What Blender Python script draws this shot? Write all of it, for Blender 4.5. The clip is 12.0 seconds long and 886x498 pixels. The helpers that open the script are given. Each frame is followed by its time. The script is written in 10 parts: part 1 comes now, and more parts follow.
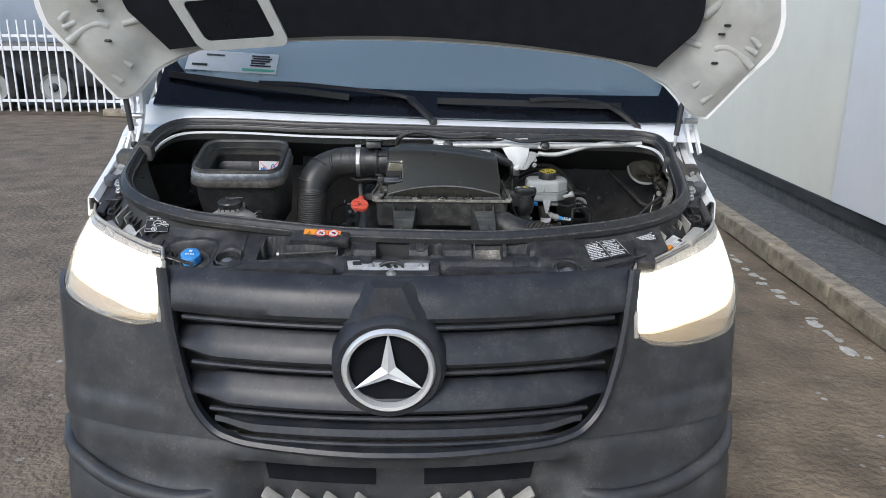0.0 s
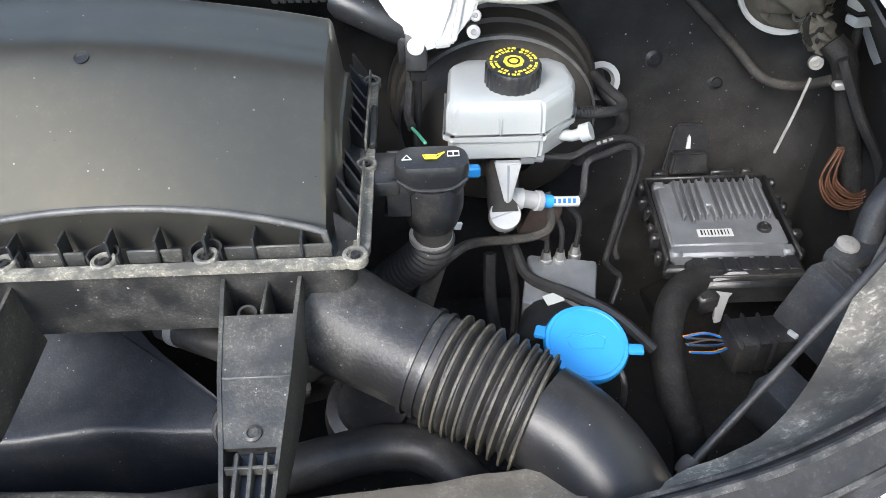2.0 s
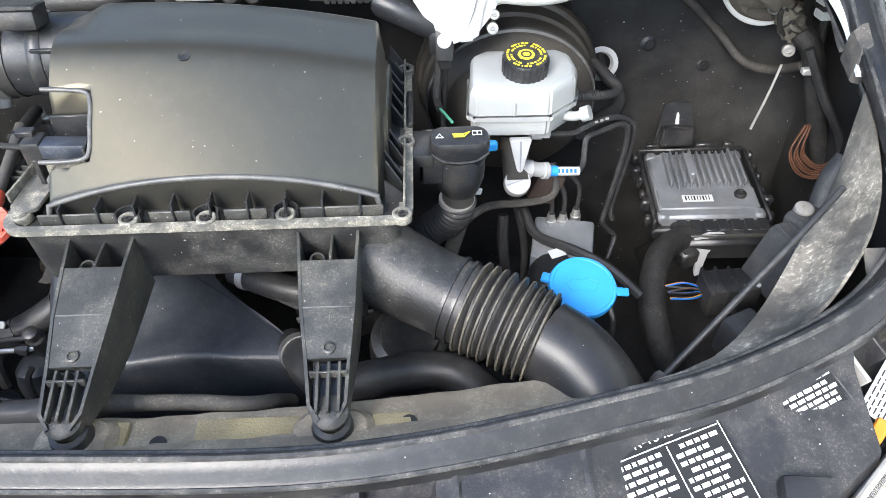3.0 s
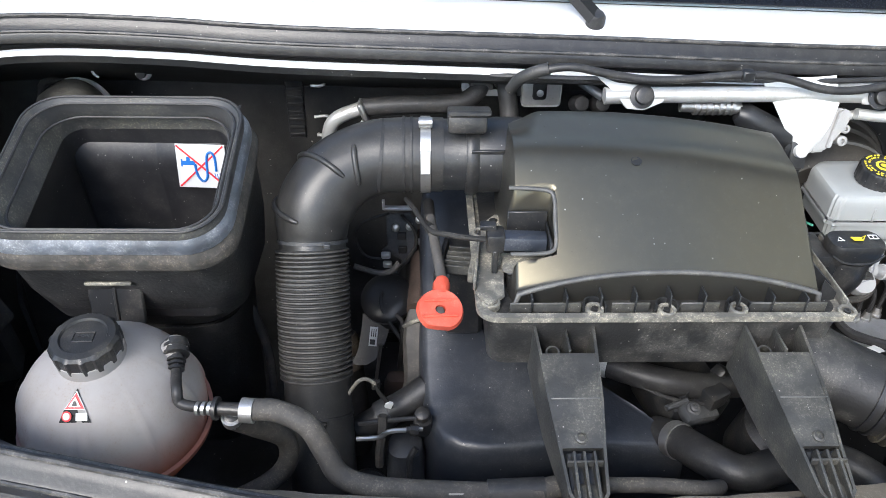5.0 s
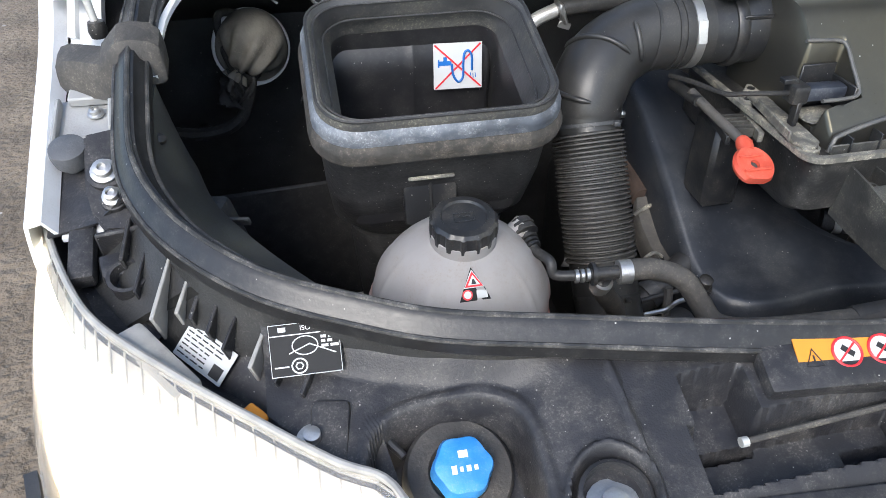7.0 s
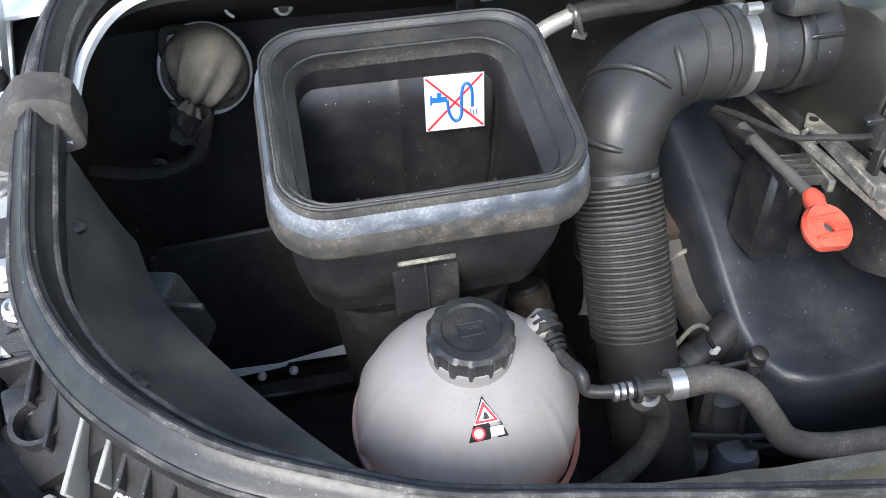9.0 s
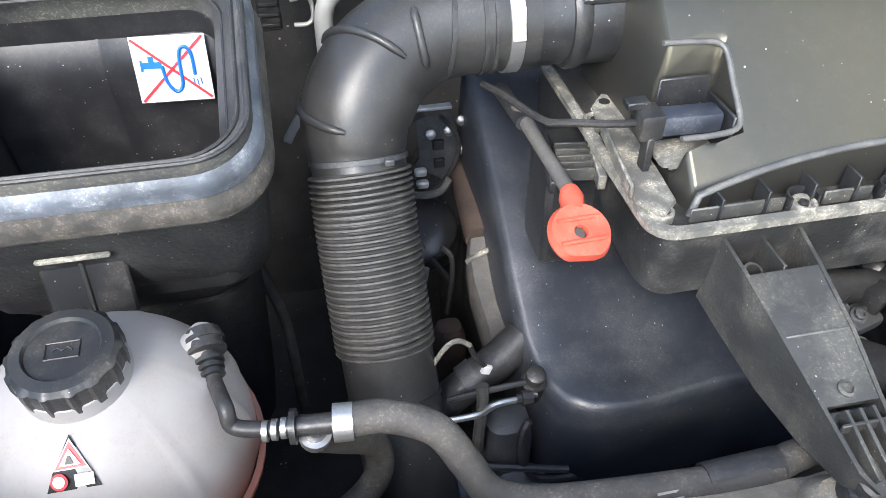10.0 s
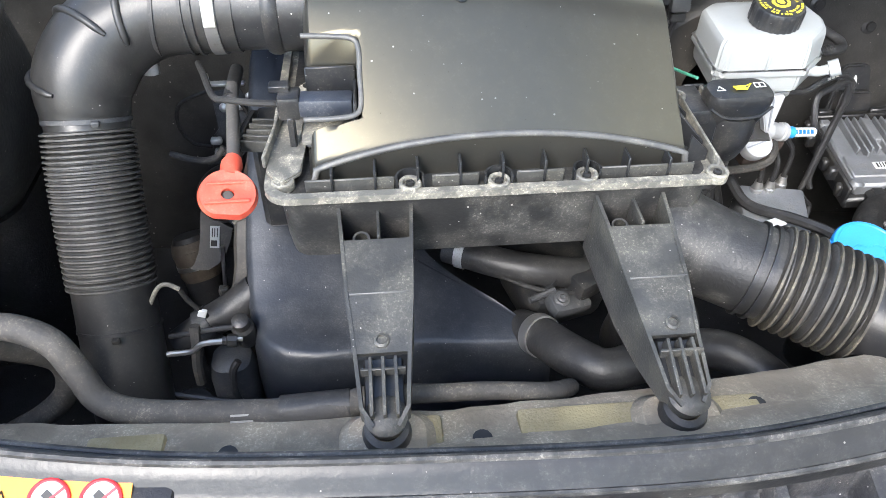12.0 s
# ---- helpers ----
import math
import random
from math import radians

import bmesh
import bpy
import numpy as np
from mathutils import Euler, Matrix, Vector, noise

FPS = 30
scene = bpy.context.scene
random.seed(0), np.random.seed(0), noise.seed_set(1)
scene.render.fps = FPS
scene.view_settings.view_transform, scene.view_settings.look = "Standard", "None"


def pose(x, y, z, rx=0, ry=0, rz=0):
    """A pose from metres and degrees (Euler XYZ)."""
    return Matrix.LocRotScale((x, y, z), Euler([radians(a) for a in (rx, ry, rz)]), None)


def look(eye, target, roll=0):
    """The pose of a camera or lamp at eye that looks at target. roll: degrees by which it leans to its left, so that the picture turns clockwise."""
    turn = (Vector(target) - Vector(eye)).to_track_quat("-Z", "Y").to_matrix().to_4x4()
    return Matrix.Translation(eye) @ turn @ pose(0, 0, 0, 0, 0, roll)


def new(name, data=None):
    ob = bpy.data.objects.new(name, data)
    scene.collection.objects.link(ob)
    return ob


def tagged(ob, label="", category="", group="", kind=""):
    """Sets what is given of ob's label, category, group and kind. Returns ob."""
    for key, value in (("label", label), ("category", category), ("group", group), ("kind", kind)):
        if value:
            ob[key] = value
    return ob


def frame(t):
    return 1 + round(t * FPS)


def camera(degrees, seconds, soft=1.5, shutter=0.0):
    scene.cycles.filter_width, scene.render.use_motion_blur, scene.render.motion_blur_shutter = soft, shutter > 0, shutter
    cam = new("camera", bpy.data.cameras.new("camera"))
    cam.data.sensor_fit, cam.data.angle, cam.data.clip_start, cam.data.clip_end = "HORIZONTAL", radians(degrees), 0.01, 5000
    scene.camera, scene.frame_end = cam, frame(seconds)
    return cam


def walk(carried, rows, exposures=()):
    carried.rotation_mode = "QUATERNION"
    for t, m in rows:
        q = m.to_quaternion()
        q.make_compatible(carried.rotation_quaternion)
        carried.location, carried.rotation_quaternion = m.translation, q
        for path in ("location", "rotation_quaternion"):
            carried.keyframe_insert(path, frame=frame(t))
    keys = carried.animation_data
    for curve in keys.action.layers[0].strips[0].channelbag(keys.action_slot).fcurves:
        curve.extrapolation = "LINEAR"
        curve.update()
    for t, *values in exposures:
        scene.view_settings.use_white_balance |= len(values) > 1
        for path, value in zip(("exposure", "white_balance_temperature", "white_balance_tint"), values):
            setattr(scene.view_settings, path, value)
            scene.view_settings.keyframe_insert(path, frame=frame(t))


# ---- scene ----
cam = camera(61.1, 12.0, 0.8)
PATH = [
    (0, (0.056, -1.557, 1.644), (0.107, 0.369, 1.107), 0.7),
    (0.3, (0.154, -1.162, 1.655), (0.2, 0.745, 1.054), 0.8),
    (0.5, (0.209, -0.906, 1.656), (0.311, 0.989, 1.024), 0.8),
    (0.7, (0.252, -0.626, 1.648), (0.365, 1.252, 0.970), 1.0),
    (1, (0.309, -0.293, 1.608), (0.388, 1.511, 0.748), 0.3),
    (1.2, (0.334, -0.140, 1.597), (0.393, 1.604, 0.620), 0.1),
    (1.5, (0.347, 0.017, 1.58), (0.42, 1.694, 0.493), -0.0),
    (2, (0.35, 0.094, 1.569), (0.403, 1.652, 0.315), -0.9),
    (2.5, (0.346, 0.068, 1.584), (0.377, 1.557, 0.25), -1.4),
    (2.7, (0.344, 0.027, 1.618), (0.377, 1.508, 0.275), -1.3),
    (4.3, (0.039, -0.143, 1.726), (0.084, 1.496, 0.58), 1.2),
    (4.5, (-0.016, -0.115, 1.714), (0.025, 1.521, 0.565), 0.9),
    (5, (-0.149, -0.061, 1.707), (-0.096, 1.579, 0.563), 1.0),
    (5.5, (-0.298, -0.059, 1.69), (-0.208, 1.575, 0.541), 0.4),
    (6, (-0.469, -0.064, 1.679), (-0.271, 1.556, 0.522), -0.0),
    (6.5, (-0.561, -0.044, 1.693), (-0.299, 1.55, 0.514), -0.4),
    (6.9, (-0.613, -0.072, 1.627), (-0.303, 1.525, 0.464), -0.2),
    (7, (-0.626, -0.092, 1.613), (-0.314, 1.495, 0.437), -0.6),
    (7.2, (-0.647, -0.126, 1.573), (-0.314, 1.45, 0.387), -0.4),
    (8.8, (-0.606, 0.069, 1.66), (-0.33, 1.546, 0.341), -2.9),
    (9, (-0.587, 0.118, 1.613), (-0.274, 1.634, 0.346), -1.8),
    (9.5, (-0.5, 0.161, 1.571), (-0.168, 1.662, 0.291), -0.1),
    (10, (-0.32, 0.164, 1.547), (-0.021, 1.647, 0.239), -0.3),
    (10.5, (-0.216, 0.159, 1.526), (0.025, 1.64, 0.203), -1.5),
    (11, (-0.179, 0.183, 1.507), (0.039, 1.66, 0.177), -0.1),
    (11.5, (-0.112, 0.117, 1.524), (0.062, 1.596, 0.19), 0.2),
    (12, (0.015, 0.033, 1.592), (0.143, 1.515, 0.256), 0.2),
]
walk(cam, [(t, look(eye, target, roll)) for t, eye, target, roll in PATH],
     exposures=((0, 0.70), (0.5, 0.74), (1.0, 0.6), (1.5, 1.25), (2.0, 1.95), (2.7, 2.25), (4.3, 1.65), (5.5, 1.82), (6.0, 2.0), (6.5, 1.62), (7.2, 1.4), (8.8, 1.65), (9.0, 1.85), (9.5, 2.55), (10.0, 2.3), (10.5, 2.18), (11.0, 2.35), (11.5, 2.3), (12, 2.35)))

# ---- light ----
world = bpy.data.worlds.new("world")
scene.world = world
world.use_nodes = True
wn = world.node_tree
sky = wn.nodes.new("ShaderNodeTexSky")
sky.sky_type = "NISHITA"
sky.sun_disc = False
sky.sun_elevation, sky.sun_rotation = radians(39), radians(208)
sky.air_density, sky.dust_density, sky.ozone_density = 1.0, 0.95, 1.8
wn.links.new(sky.outputs[0], wn.nodes["Background"].inputs[0])
wn.nodes["Background"].inputs[1].default_value = 0.14
sun = new("sun", bpy.data.lights.new("sun", "SUN"))
sun.data.energy, sun.data.angle, sun.data.color = 1.2, radians(25), (1.0, 0.965, 0.91)
sun.matrix_world = look((-1.3, -2.44, 2.25), (0, 0, 0))


# ---- materials ----
def material(name, base, rough=0.5, metal=0.0, vary=0.15, scale=30.0, bump=0.1, fine=400.0, dust=None, dust_amount=0.0, dust_scale=14.0,
             coat=0.0, spec=0.5, per_object=0.0, grain=420.0, specks=0.0, speck_scale=330.0):
    """A procedural surface: two scales of variation, dust or stains in patches, fine relief."""
    m = bpy.data.materials.new(name)
    m.use_nodes = True
    nt = m.node_tree
    b = nt.nodes["Principled BSDF"]
    co = nt.nodes.new("ShaderNodeTexCoord")
    big = nt.nodes.new("ShaderNodeTexNoise")
    big.inputs["Scale"].default_value, big.inputs["Detail"].default_value = scale, 6
    small = nt.nodes.new("ShaderNodeTexNoise")
    small.inputs["Scale"].default_value, small.inputs["Detail"].default_value = fine, 3
    for n in (big, small):
        nt.links.new(co.outputs["Object"], n.inputs["Vector"])
    ramp = nt.nodes.new("ShaderNodeMapRange")
    ramp.inputs["From Min"].default_value, ramp.inputs["From Max"].default_value = 0.3, 0.7
    nt.links.new(big.outputs[0], ramp.inputs[0])
    mix = nt.nodes.new("ShaderNodeMix")
    mix.data_type = "RGBA"
    mix.inputs["A"].default_value = (*[c * (1 - vary) for c in base], 1)
    mix.inputs["B"].default_value = (*[min(1, c * (1 + vary)) for c in base], 1)
    nt.links.new(ramp.outputs[0], mix.inputs["Factor"])
    col = mix.outputs["Result"]
    if per_object:
        info = nt.nodes.new("ShaderNodeObjectInfo")
        hsv = nt.nodes.new("ShaderNodeHueSaturation")
        r2 = nt.nodes.new("ShaderNodeMapRange")
        r2.inputs["To Min"].default_value, r2.inputs["To Max"].default_value = 1 - per_object, 1 + per_object
        nt.links.new(info.outputs["Random"], r2.inputs[0])
        nt.links.new(r2.outputs[0], hsv.inputs["Value"])
        nt.links.new(col, hsv.inputs["Color"])
        col = hsv.outputs[0]
    rough_out = nt.nodes.new("ShaderNodeMapRange")
    rough_out.inputs["To Min"].default_value, rough_out.inputs["To Max"].default_value = max(0, rough - 0.08), min(1, rough + 0.1)
    nt.links.new(small.outputs[0], rough_out.inputs[0])
    ro = rough_out.outputs[0]
    if dust:
        dn = nt.nodes.new("ShaderNodeTexNoise")
        dn.inputs["Scale"].default_value, dn.inputs["Detail"].default_value, dn.inputs["Roughness"].default_value = dust_scale, 10, 0.7
        nt.links.new(co.outputs["Object"], dn.inputs["Vector"])
        dr = nt.nodes.new("ShaderNodeMapRange")
        dr.inputs["From Min"].default_value, dr.inputs["From Max"].default_value = 0.45, 0.66
        dr.inputs["To Max"].default_value = dust_amount
        nt.links.new(dn.outputs[0], dr.inputs[0])
        # grains: sharp specks that lie thicker where the dust is
        gn = nt.nodes.new("ShaderNodeTexNoise")
        gn.inputs["Scale"].default_value, gn.inputs["Detail"].default_value, gn.inputs["Roughness"].default_value = grain, 4, 0.75
        nt.links.new(co.outputs["Object"], gn.inputs["Vector"])
        gr = nt.nodes.new("ShaderNodeMapRange")
        gr.inputs["From Min"].default_value, gr.inputs["From Max"].default_value = 0.52, 0.66
        gr.inputs["To Min"].default_value, gr.inputs["To Max"].default_value = 0.45, 1.9
        nt.links.new(gn.outputs[0], gr.inputs[0])
        mu = nt.nodes.new("ShaderNodeMath")
        mu.operation, mu.use_clamp = "MULTIPLY", True
        nt.links.new(dr.outputs[0], mu.inputs[0])
        nt.links.new(gr.outputs[0], mu.inputs[1])
        dr = mu
        dm = nt.nodes.new("ShaderNodeMix")
        dm.data_type = "RGBA"
        dm.inputs["B"].default_value = (*dust, 1)
        nt.links.new(dr.outputs[0], dm.inputs["Factor"])
        nt.links.new(col, dm.inputs["A"])
        col = dm.outputs["Result"]
        rm = nt.nodes.new("ShaderNodeMix")
        rm.inputs["B"].default_value = 0.85
        nt.links.new(dr.outputs[0], rm.inputs["Factor"])
        nt.links.new(ro, rm.inputs["A"])
        ro = rm.outputs["Result"]
    if specks:  # single pale grains and dried drops
        vo = nt.nodes.new("ShaderNodeTexVoronoi")
        vo.inputs["Scale"].default_value = speck_scale
        nt.links.new(co.outputs["Object"], vo.inputs["Vector"])
        sep = nt.nodes.new("ShaderNodeSeparateColor")
        nt.links.new(vo.outputs["Color"], sep.inputs[0])
        size = nt.nodes.new("ShaderNodeMapRange")
        size.inputs["From Min"].default_value, size.inputs["From Max"].default_value = 1.0 - specks, 1.0
        size.inputs["To Min"].default_value, size.inputs["To Max"].default_value = 0.0, 0.26
        nt.links.new(sep.outputs[0], size.inputs[0])
        less = nt.nodes.new("ShaderNodeMath")
        less.operation = "LESS_THAN"
        nt.links.new(vo.outputs["Distance"], less.inputs[0])
        nt.links.new(size.outputs[0], less.inputs[1])
        weak = nt.nodes.new("ShaderNodeMath")
        weak.operation = "MULTIPLY"
        nt.links.new(less.outputs[0], weak.inputs[0])
        nt.links.new(sep.outputs[1], weak.inputs[1])
        sm = nt.nodes.new("ShaderNodeMix")
        sm.data_type = "RGBA"
        sm.inputs["B"].default_value = (0.42, 0.40, 0.36, 1)
        nt.links.new(weak.outputs[0], sm.inputs["Factor"])
        nt.links.new(col, sm.inputs["A"])
        col = sm.outputs["Result"]
    nt.links.new(col, b.inputs["Base Color"])
    nt.links.new(ro, b.inputs["Roughness"])
    b.inputs["Metallic"].default_value = metal
    b.inputs["Coat Weight"].default_value = coat
    b.inputs["Specular IOR Level"].default_value = spec
    if bump:
        bp = nt.nodes.new("ShaderNodeBump")
        bp.inputs["Strength"].default_value, bp.inputs["Distance"].default_value = bump, 0.002
        nt.links.new(small.outputs[0], bp.inputs["Height"])
        nt.links.new(bp.outputs[0], b.inputs["Normal"])
    return m


DUST = (0.30, 0.26, 0.20)
M = {}
M["plastic"] = material("black_plastic", (0.018, 0.019, 0.021), 0.34, bump=0.12, dust=DUST, dust_amount=0.16, dust_scale=30, specks=0.05)
M["lid"] = material("airbox_lid_plastic", (0.020, 0.021, 0.023), 0.36, bump=0.10, fine=900, scale=12, dust=(0.26, 0.25, 0.21), dust_amount=0.08, dust_scale=60, specks=0.08)
M["cover"] = material("engine_cover_foam", (0.023, 0.027, 0.035), 0.38, spec=0.6, bump=0.12, fine=420, vary=0.18, scale=9, dust=(0.24, 0.24, 0.23), dust_amount=0.26, dust_scale=13, grain=600, specks=0.07, speck_scale=300)
M["deep"] = material("dark_bay_lining", (0.028, 0.028, 0.0275), 0.55, bump=0.3, vary=0.4, scale=18, dust=(0.12, 0.115, 0.105), dust_amount=0.35, dust_scale=12, specks=0.10, speck_scale=150)
M["rubber"] = material("black_rubber", (0.025, 0.025, 0.026), 0.46, bump=0.15, fine=250, dust=(0.2, 0.19, 0.17), dust_amount=0.22, dust_scale=45)
M["hose"] = material("weathered_hose_rubber", (0.038, 0.038, 0.038), 0.48, bump=0.2, fine=300, dust=(0.22, 0.20, 0.17), dust_amount=0.25, dust_scale=55, specks=0.05)
M["elbow"] = material("smooth_intake_rubber", (0.028, 0.028, 0.028), 0.36, bump=0.06, fine=400, vary=0.2, scale=14, dust=(0.20, 0.18, 0.15), dust_amount=0.16, dust_scale=14, specks=0.03)
M["smeared"] = material("dirt_smeared_plastic", (0.026, 0.026, 0.026), 0.45, bump=0.2, fine=300, vary=0.3, scale=20, dust=(0.27, 0.255, 0.22), dust_amount=0.36, dust_scale=20, specks=0.10, speck_scale=260)
M["greyhose"] = material("dusty_hose_rubber", (0.050, 0.047, 0.044), 0.7, bump=0.3, fine=260, dust=(0.28, 0.25, 0.20), dust_amount=0.4, dust_scale=22)
M["dusty"] = material("dust_covered_plastic", (0.22, 0.188, 0.145), 0.7, bump=0.3, fine=300, dust=(0.52, 0.45, 0.345), dust_amount=0.9, dust_scale=20)
M["labelblack"] = material("black_label_foil", (0.020, 0.020, 0.021), 0.6, vary=0.1, bump=0.02, spec=0.25)
M["rimdust"] = material("dusty_rim_plastic", (0.13, 0.126, 0.112), 0.5, bump=0.3, fine=350, dust=(0.52, 0.48, 0.38), dust_amount=0.9, dust_scale=60)
M["leg"] = material("dusty_bracket_plastic", (0.043, 0.043, 0.041), 0.42, bump=0.2, fine=400, vary=0.25, dust=(0.32, 0.30, 0.24), dust_amount=0.34, dust_scale=24, specks=0.09, speck_scale=340)
M["white"] = material("white_paint", (0.82, 0.83, 0.84), 0.3, bump=0.02, vary=0.03, coat=0.5, dust=(0.5, 0.48, 0.44), dust_amount=0.25, dust_scale=9)
M["inner"] = material("grey_primed_paint", (0.38, 0.385, 0.37), 0.45, bump=0.05, vary=0.08, dust=(0.4, 0.38, 0.34), dust_amount=0.4, dust_scale=7)
M["bumper"] = material("grey_bumper_plastic", (0.034, 0.036, 0.040), 0.40, bump=0.3, fine=700, vary=0.25, scale=10, dust=(0.18, 0.165, 0.15), dust_amount=0.35, dust_scale=9, grain=160)
M["grille"] = material("grille_plastic", (0.024, 0.026, 0.032), 0.33, spec=0.4, bump=0.08, fine=600, vary=0.15, dust=(0.18, 0.17, 0.16), dust_amount=0.22, dust_scale=14, grain=200, specks=0.04)
M["panel"] = material("front_panel_plastic", (0.026, 0.026, 0.029), 0.42, spec=0.38, bump=0.2, fine=500, dust=(0.28, 0.26, 0.23), dust_amount=0.28, dust_scale=28, specks=0.10)
M["chrome"] = material("chrome", (0.88, 0.89, 0.90), 0.22, 0.55, vary=0.02, bump=0.0)
M["steel"] = material("dull_zinc_steel", (0.55, 0.55, 0.54), 0.38, 0.9, vary=0.2, bump=0.15, dust=(0.35, 0.3, 0.24), dust_amount=0.4, dust_scale=30)
M["alloy"] = material("cast_aluminium", (0.20, 0.21, 0.225), 0.45, 0.3, vary=0.2, bump=0.35, fine=350, dust=(0.3, 0.28, 0.25), dust_amount=0.4, dust_scale=35)
M["silver"] = material("silver_painted_steel", (0.60, 0.60, 0.58), 0.4, 0.5, vary=0.1, bump=0.1, dust=(0.35, 0.32, 0.27), dust_amount=0.4, dust_scale=25)
M["resin"] = material("white_translucent_resin", (0.36, 0.375, 0.37), 0.38, vary=0.06, scale=12, bump=0.08, dust=(0.5, 0.47, 0.4), dust_amount=0.25, dust_scale=20)
M["whiteplastic"] = material("white_plastic", (0.72, 0.73, 0.72), 0.45, vary=0.06, scale=12, bump=0.08, dust=(0.5, 0.47, 0.4), dust_amount=0.3, dust_scale=20)
M["tank"] = material("milky_coolant_tank_plastic", (0.55, 0.53, 0.515), 0.5, spec=0.3, vary=0.09, scale=14, bump=0.06, dust=(0.42, 0.33, 0.25), dust_amount=0.35, dust_scale=25)


def fluid_tint(m, level, tint):
    """The pink-brown coolant that shows through the wall below its level."""
    nt = m.node_tree
    b = nt.nodes["Principled BSDF"]
    old = b.inputs["Base Color"].links[0].from_socket
    co = nt.nodes.new("ShaderNodeTexCoord")
    sep = nt.nodes.new("ShaderNodeSeparateXYZ")
    nt.links.new(co.outputs["Object"], sep.inputs[0])
    r = nt.nodes.new("ShaderNodeMapRange")
    r.inputs["From Min"].default_value, r.inputs["From Max"].default_value = level, level - 0.06
    nt.links.new(sep.outputs["Z"], r.inputs[0])
    mix = nt.nodes.new("ShaderNodeMix")
    mix.data_type = "RGBA"
    mix.inputs["B"].default_value = (*tint, 1)
    nt.links.new(r.outputs[0], mix.inputs["Factor"])
    nt.links.new(old, mix.inputs["A"])
    nt.links.new(mix.outputs["Result"], b.inputs["Base Color"])
    thin = nt.nodes.new("ShaderNodeBsdfTranslucent")
    both = nt.nodes.new("ShaderNodeMixShader")
    both.inputs[0].default_value = 0.45
    nt.links.new(mix.outputs["Result"], thin.inputs["Color"])
    nt.links.new(b.outputs[0], both.inputs[1])
    nt.links.new(thin.outputs[0], both.inputs[2])
    nt.links.new(both.outputs[0], nt.nodes["Material Output"].inputs["Surface"])


fluid_tint(M["tank"], 1.112, (0.50, 0.17, 0.11))
M["blue"] = material("blue_plastic", (0.03, 0.30, 0.72), 0.4, vary=0.06, bump=0.08)
M["adblue"] = material("dusty_blue_plastic", (0.03, 0.26, 0.66), 0.42, vary=0.15, bump=0.15, dust=(0.25, 0.38, 0.5), dust_amount=0.35, dust_scale=60)
M["red"] = material("red_plastic", (0.60, 0.085, 0.05), 0.4, vary=0.08, bump=0.1, dust=(0.75, 0.3, 0.2), dust_amount=0.3, dust_scale=60)
M["brown"] = material("rusty_brown_metal", (0.085, 0.060, 0.048), 0.7, 0.2, vary=0.35, bump=0.3)
M["copper"] = material("orange_brown_cable_sheath", (0.15, 0.07, 0.042), 0.5, vary=0.15, bump=0.1)
M["tape"] = material("cloth_taped_cable", (0.015, 0.0145, 0.014), 0.7, bump=0.5, fine=300, dust=(0.14, 0.13, 0.11), dust_amount=0.3, dust_scale=40)
M["paper"] = material("white_label_paper", (0.60, 0.61, 0.60), 0.4, vary=0.04, bump=0.02)
# Print black; also laid in holes, slots and gaps in place of their shade.
M["ink"] = material("black_ink_and_gap_shade", (0.02, 0.02, 0.02), 0.5, vary=0.05, bump=0)
M["inkw"] = material("white_print", (0.72, 0.73, 0.72), 0.5, vary=0.05, bump=0)
M["inkb"] = material("blue_print", (0.01, 0.14, 0.48), 0.45, vary=0.05, bump=0)
M["inkr"] = material("red_print", (0.72, 0.03, 0.04), 0.45, vary=0.05, bump=0)
M["green"] = material("green_print", (0.10, 0.42, 0.28), 0.5, vary=0.05, bump=0)
M["yellow"] = material("yellow_print", (0.75, 0.62, 0.05), 0.5, vary=0.05, bump=0)
M["orange"] = material("orange_label", (0.72, 0.27, 0.03), 0.45, vary=0.06, bump=0.02)
M["asphalt"] = material("dirty_yard_paving", (0.17, 0.13, 0.09), 0.85, vary=0.35, scale=3.0, bump=1.0, fine=28, dust=(0.30, 0.24, 0.17), dust_amount=0.85, dust_scale=2.2, grain=45, specks=0.25, speck_scale=14)
for node in M["asphalt"].node_tree.nodes:
    if node.bl_idname == "ShaderNodeBump":
        node.inputs["Distance"].default_value = 0.03
M["kerb"] = material("weathered_concrete", (0.30, 0.26, 0.20), 0.9, vary=0.35, scale=9, bump=0.9, fine=60, dust=(0.075, 0.065, 0.035), dust_amount=0.8, dust_scale=7, grain=60)
M["plinth"] = material("dark_gravel_plinth", (0.085, 0.088, 0.09), 0.9, vary=0.4, scale=60, bump=1.0, fine=90, dust=(0.24, 0.23, 0.20), dust_amount=0.5, dust_scale=12, grain=120, specks=0.3, speck_scale=50)
M["wall"] = material("cream_wall_cladding", (0.86, 0.84, 0.72), 0.6, vary=0.03, scale=0.7, bump=0.1, fine=80, dust=(0.6, 0.58, 0.5), dust_amount=0.3, dust_scale=0.9)
M["wallgrey"] = material("grey_white_roller_panel", (0.80, 0.81, 0.82), 0.5, vary=0.03, scale=0.7, bump=0.05, fine=80, dust=(0.55, 0.56, 0.56), dust_amount=0.3, dust_scale=0.8)
M["fence"] = material("white_fence_paint", (0.78, 0.79, 0.80), 0.45, vary=0.06, scale=4, bump=0.1)
M["tyre"] = material("tyre_rubber", (0.02, 0.02, 0.02), 0.8, bump=0.4, fine=120, dust=(0.12, 0.11, 0.10), dust_amount=0.5, dust_scale=6)
M["truck"] = material("dark_truck_frame", (0.025, 0.025, 0.028), 0.6, vary=0.3, scale=3, bump=0.2, dust=(0.1, 0.095, 0.09), dust_amount=0.5, dust_scale=3)
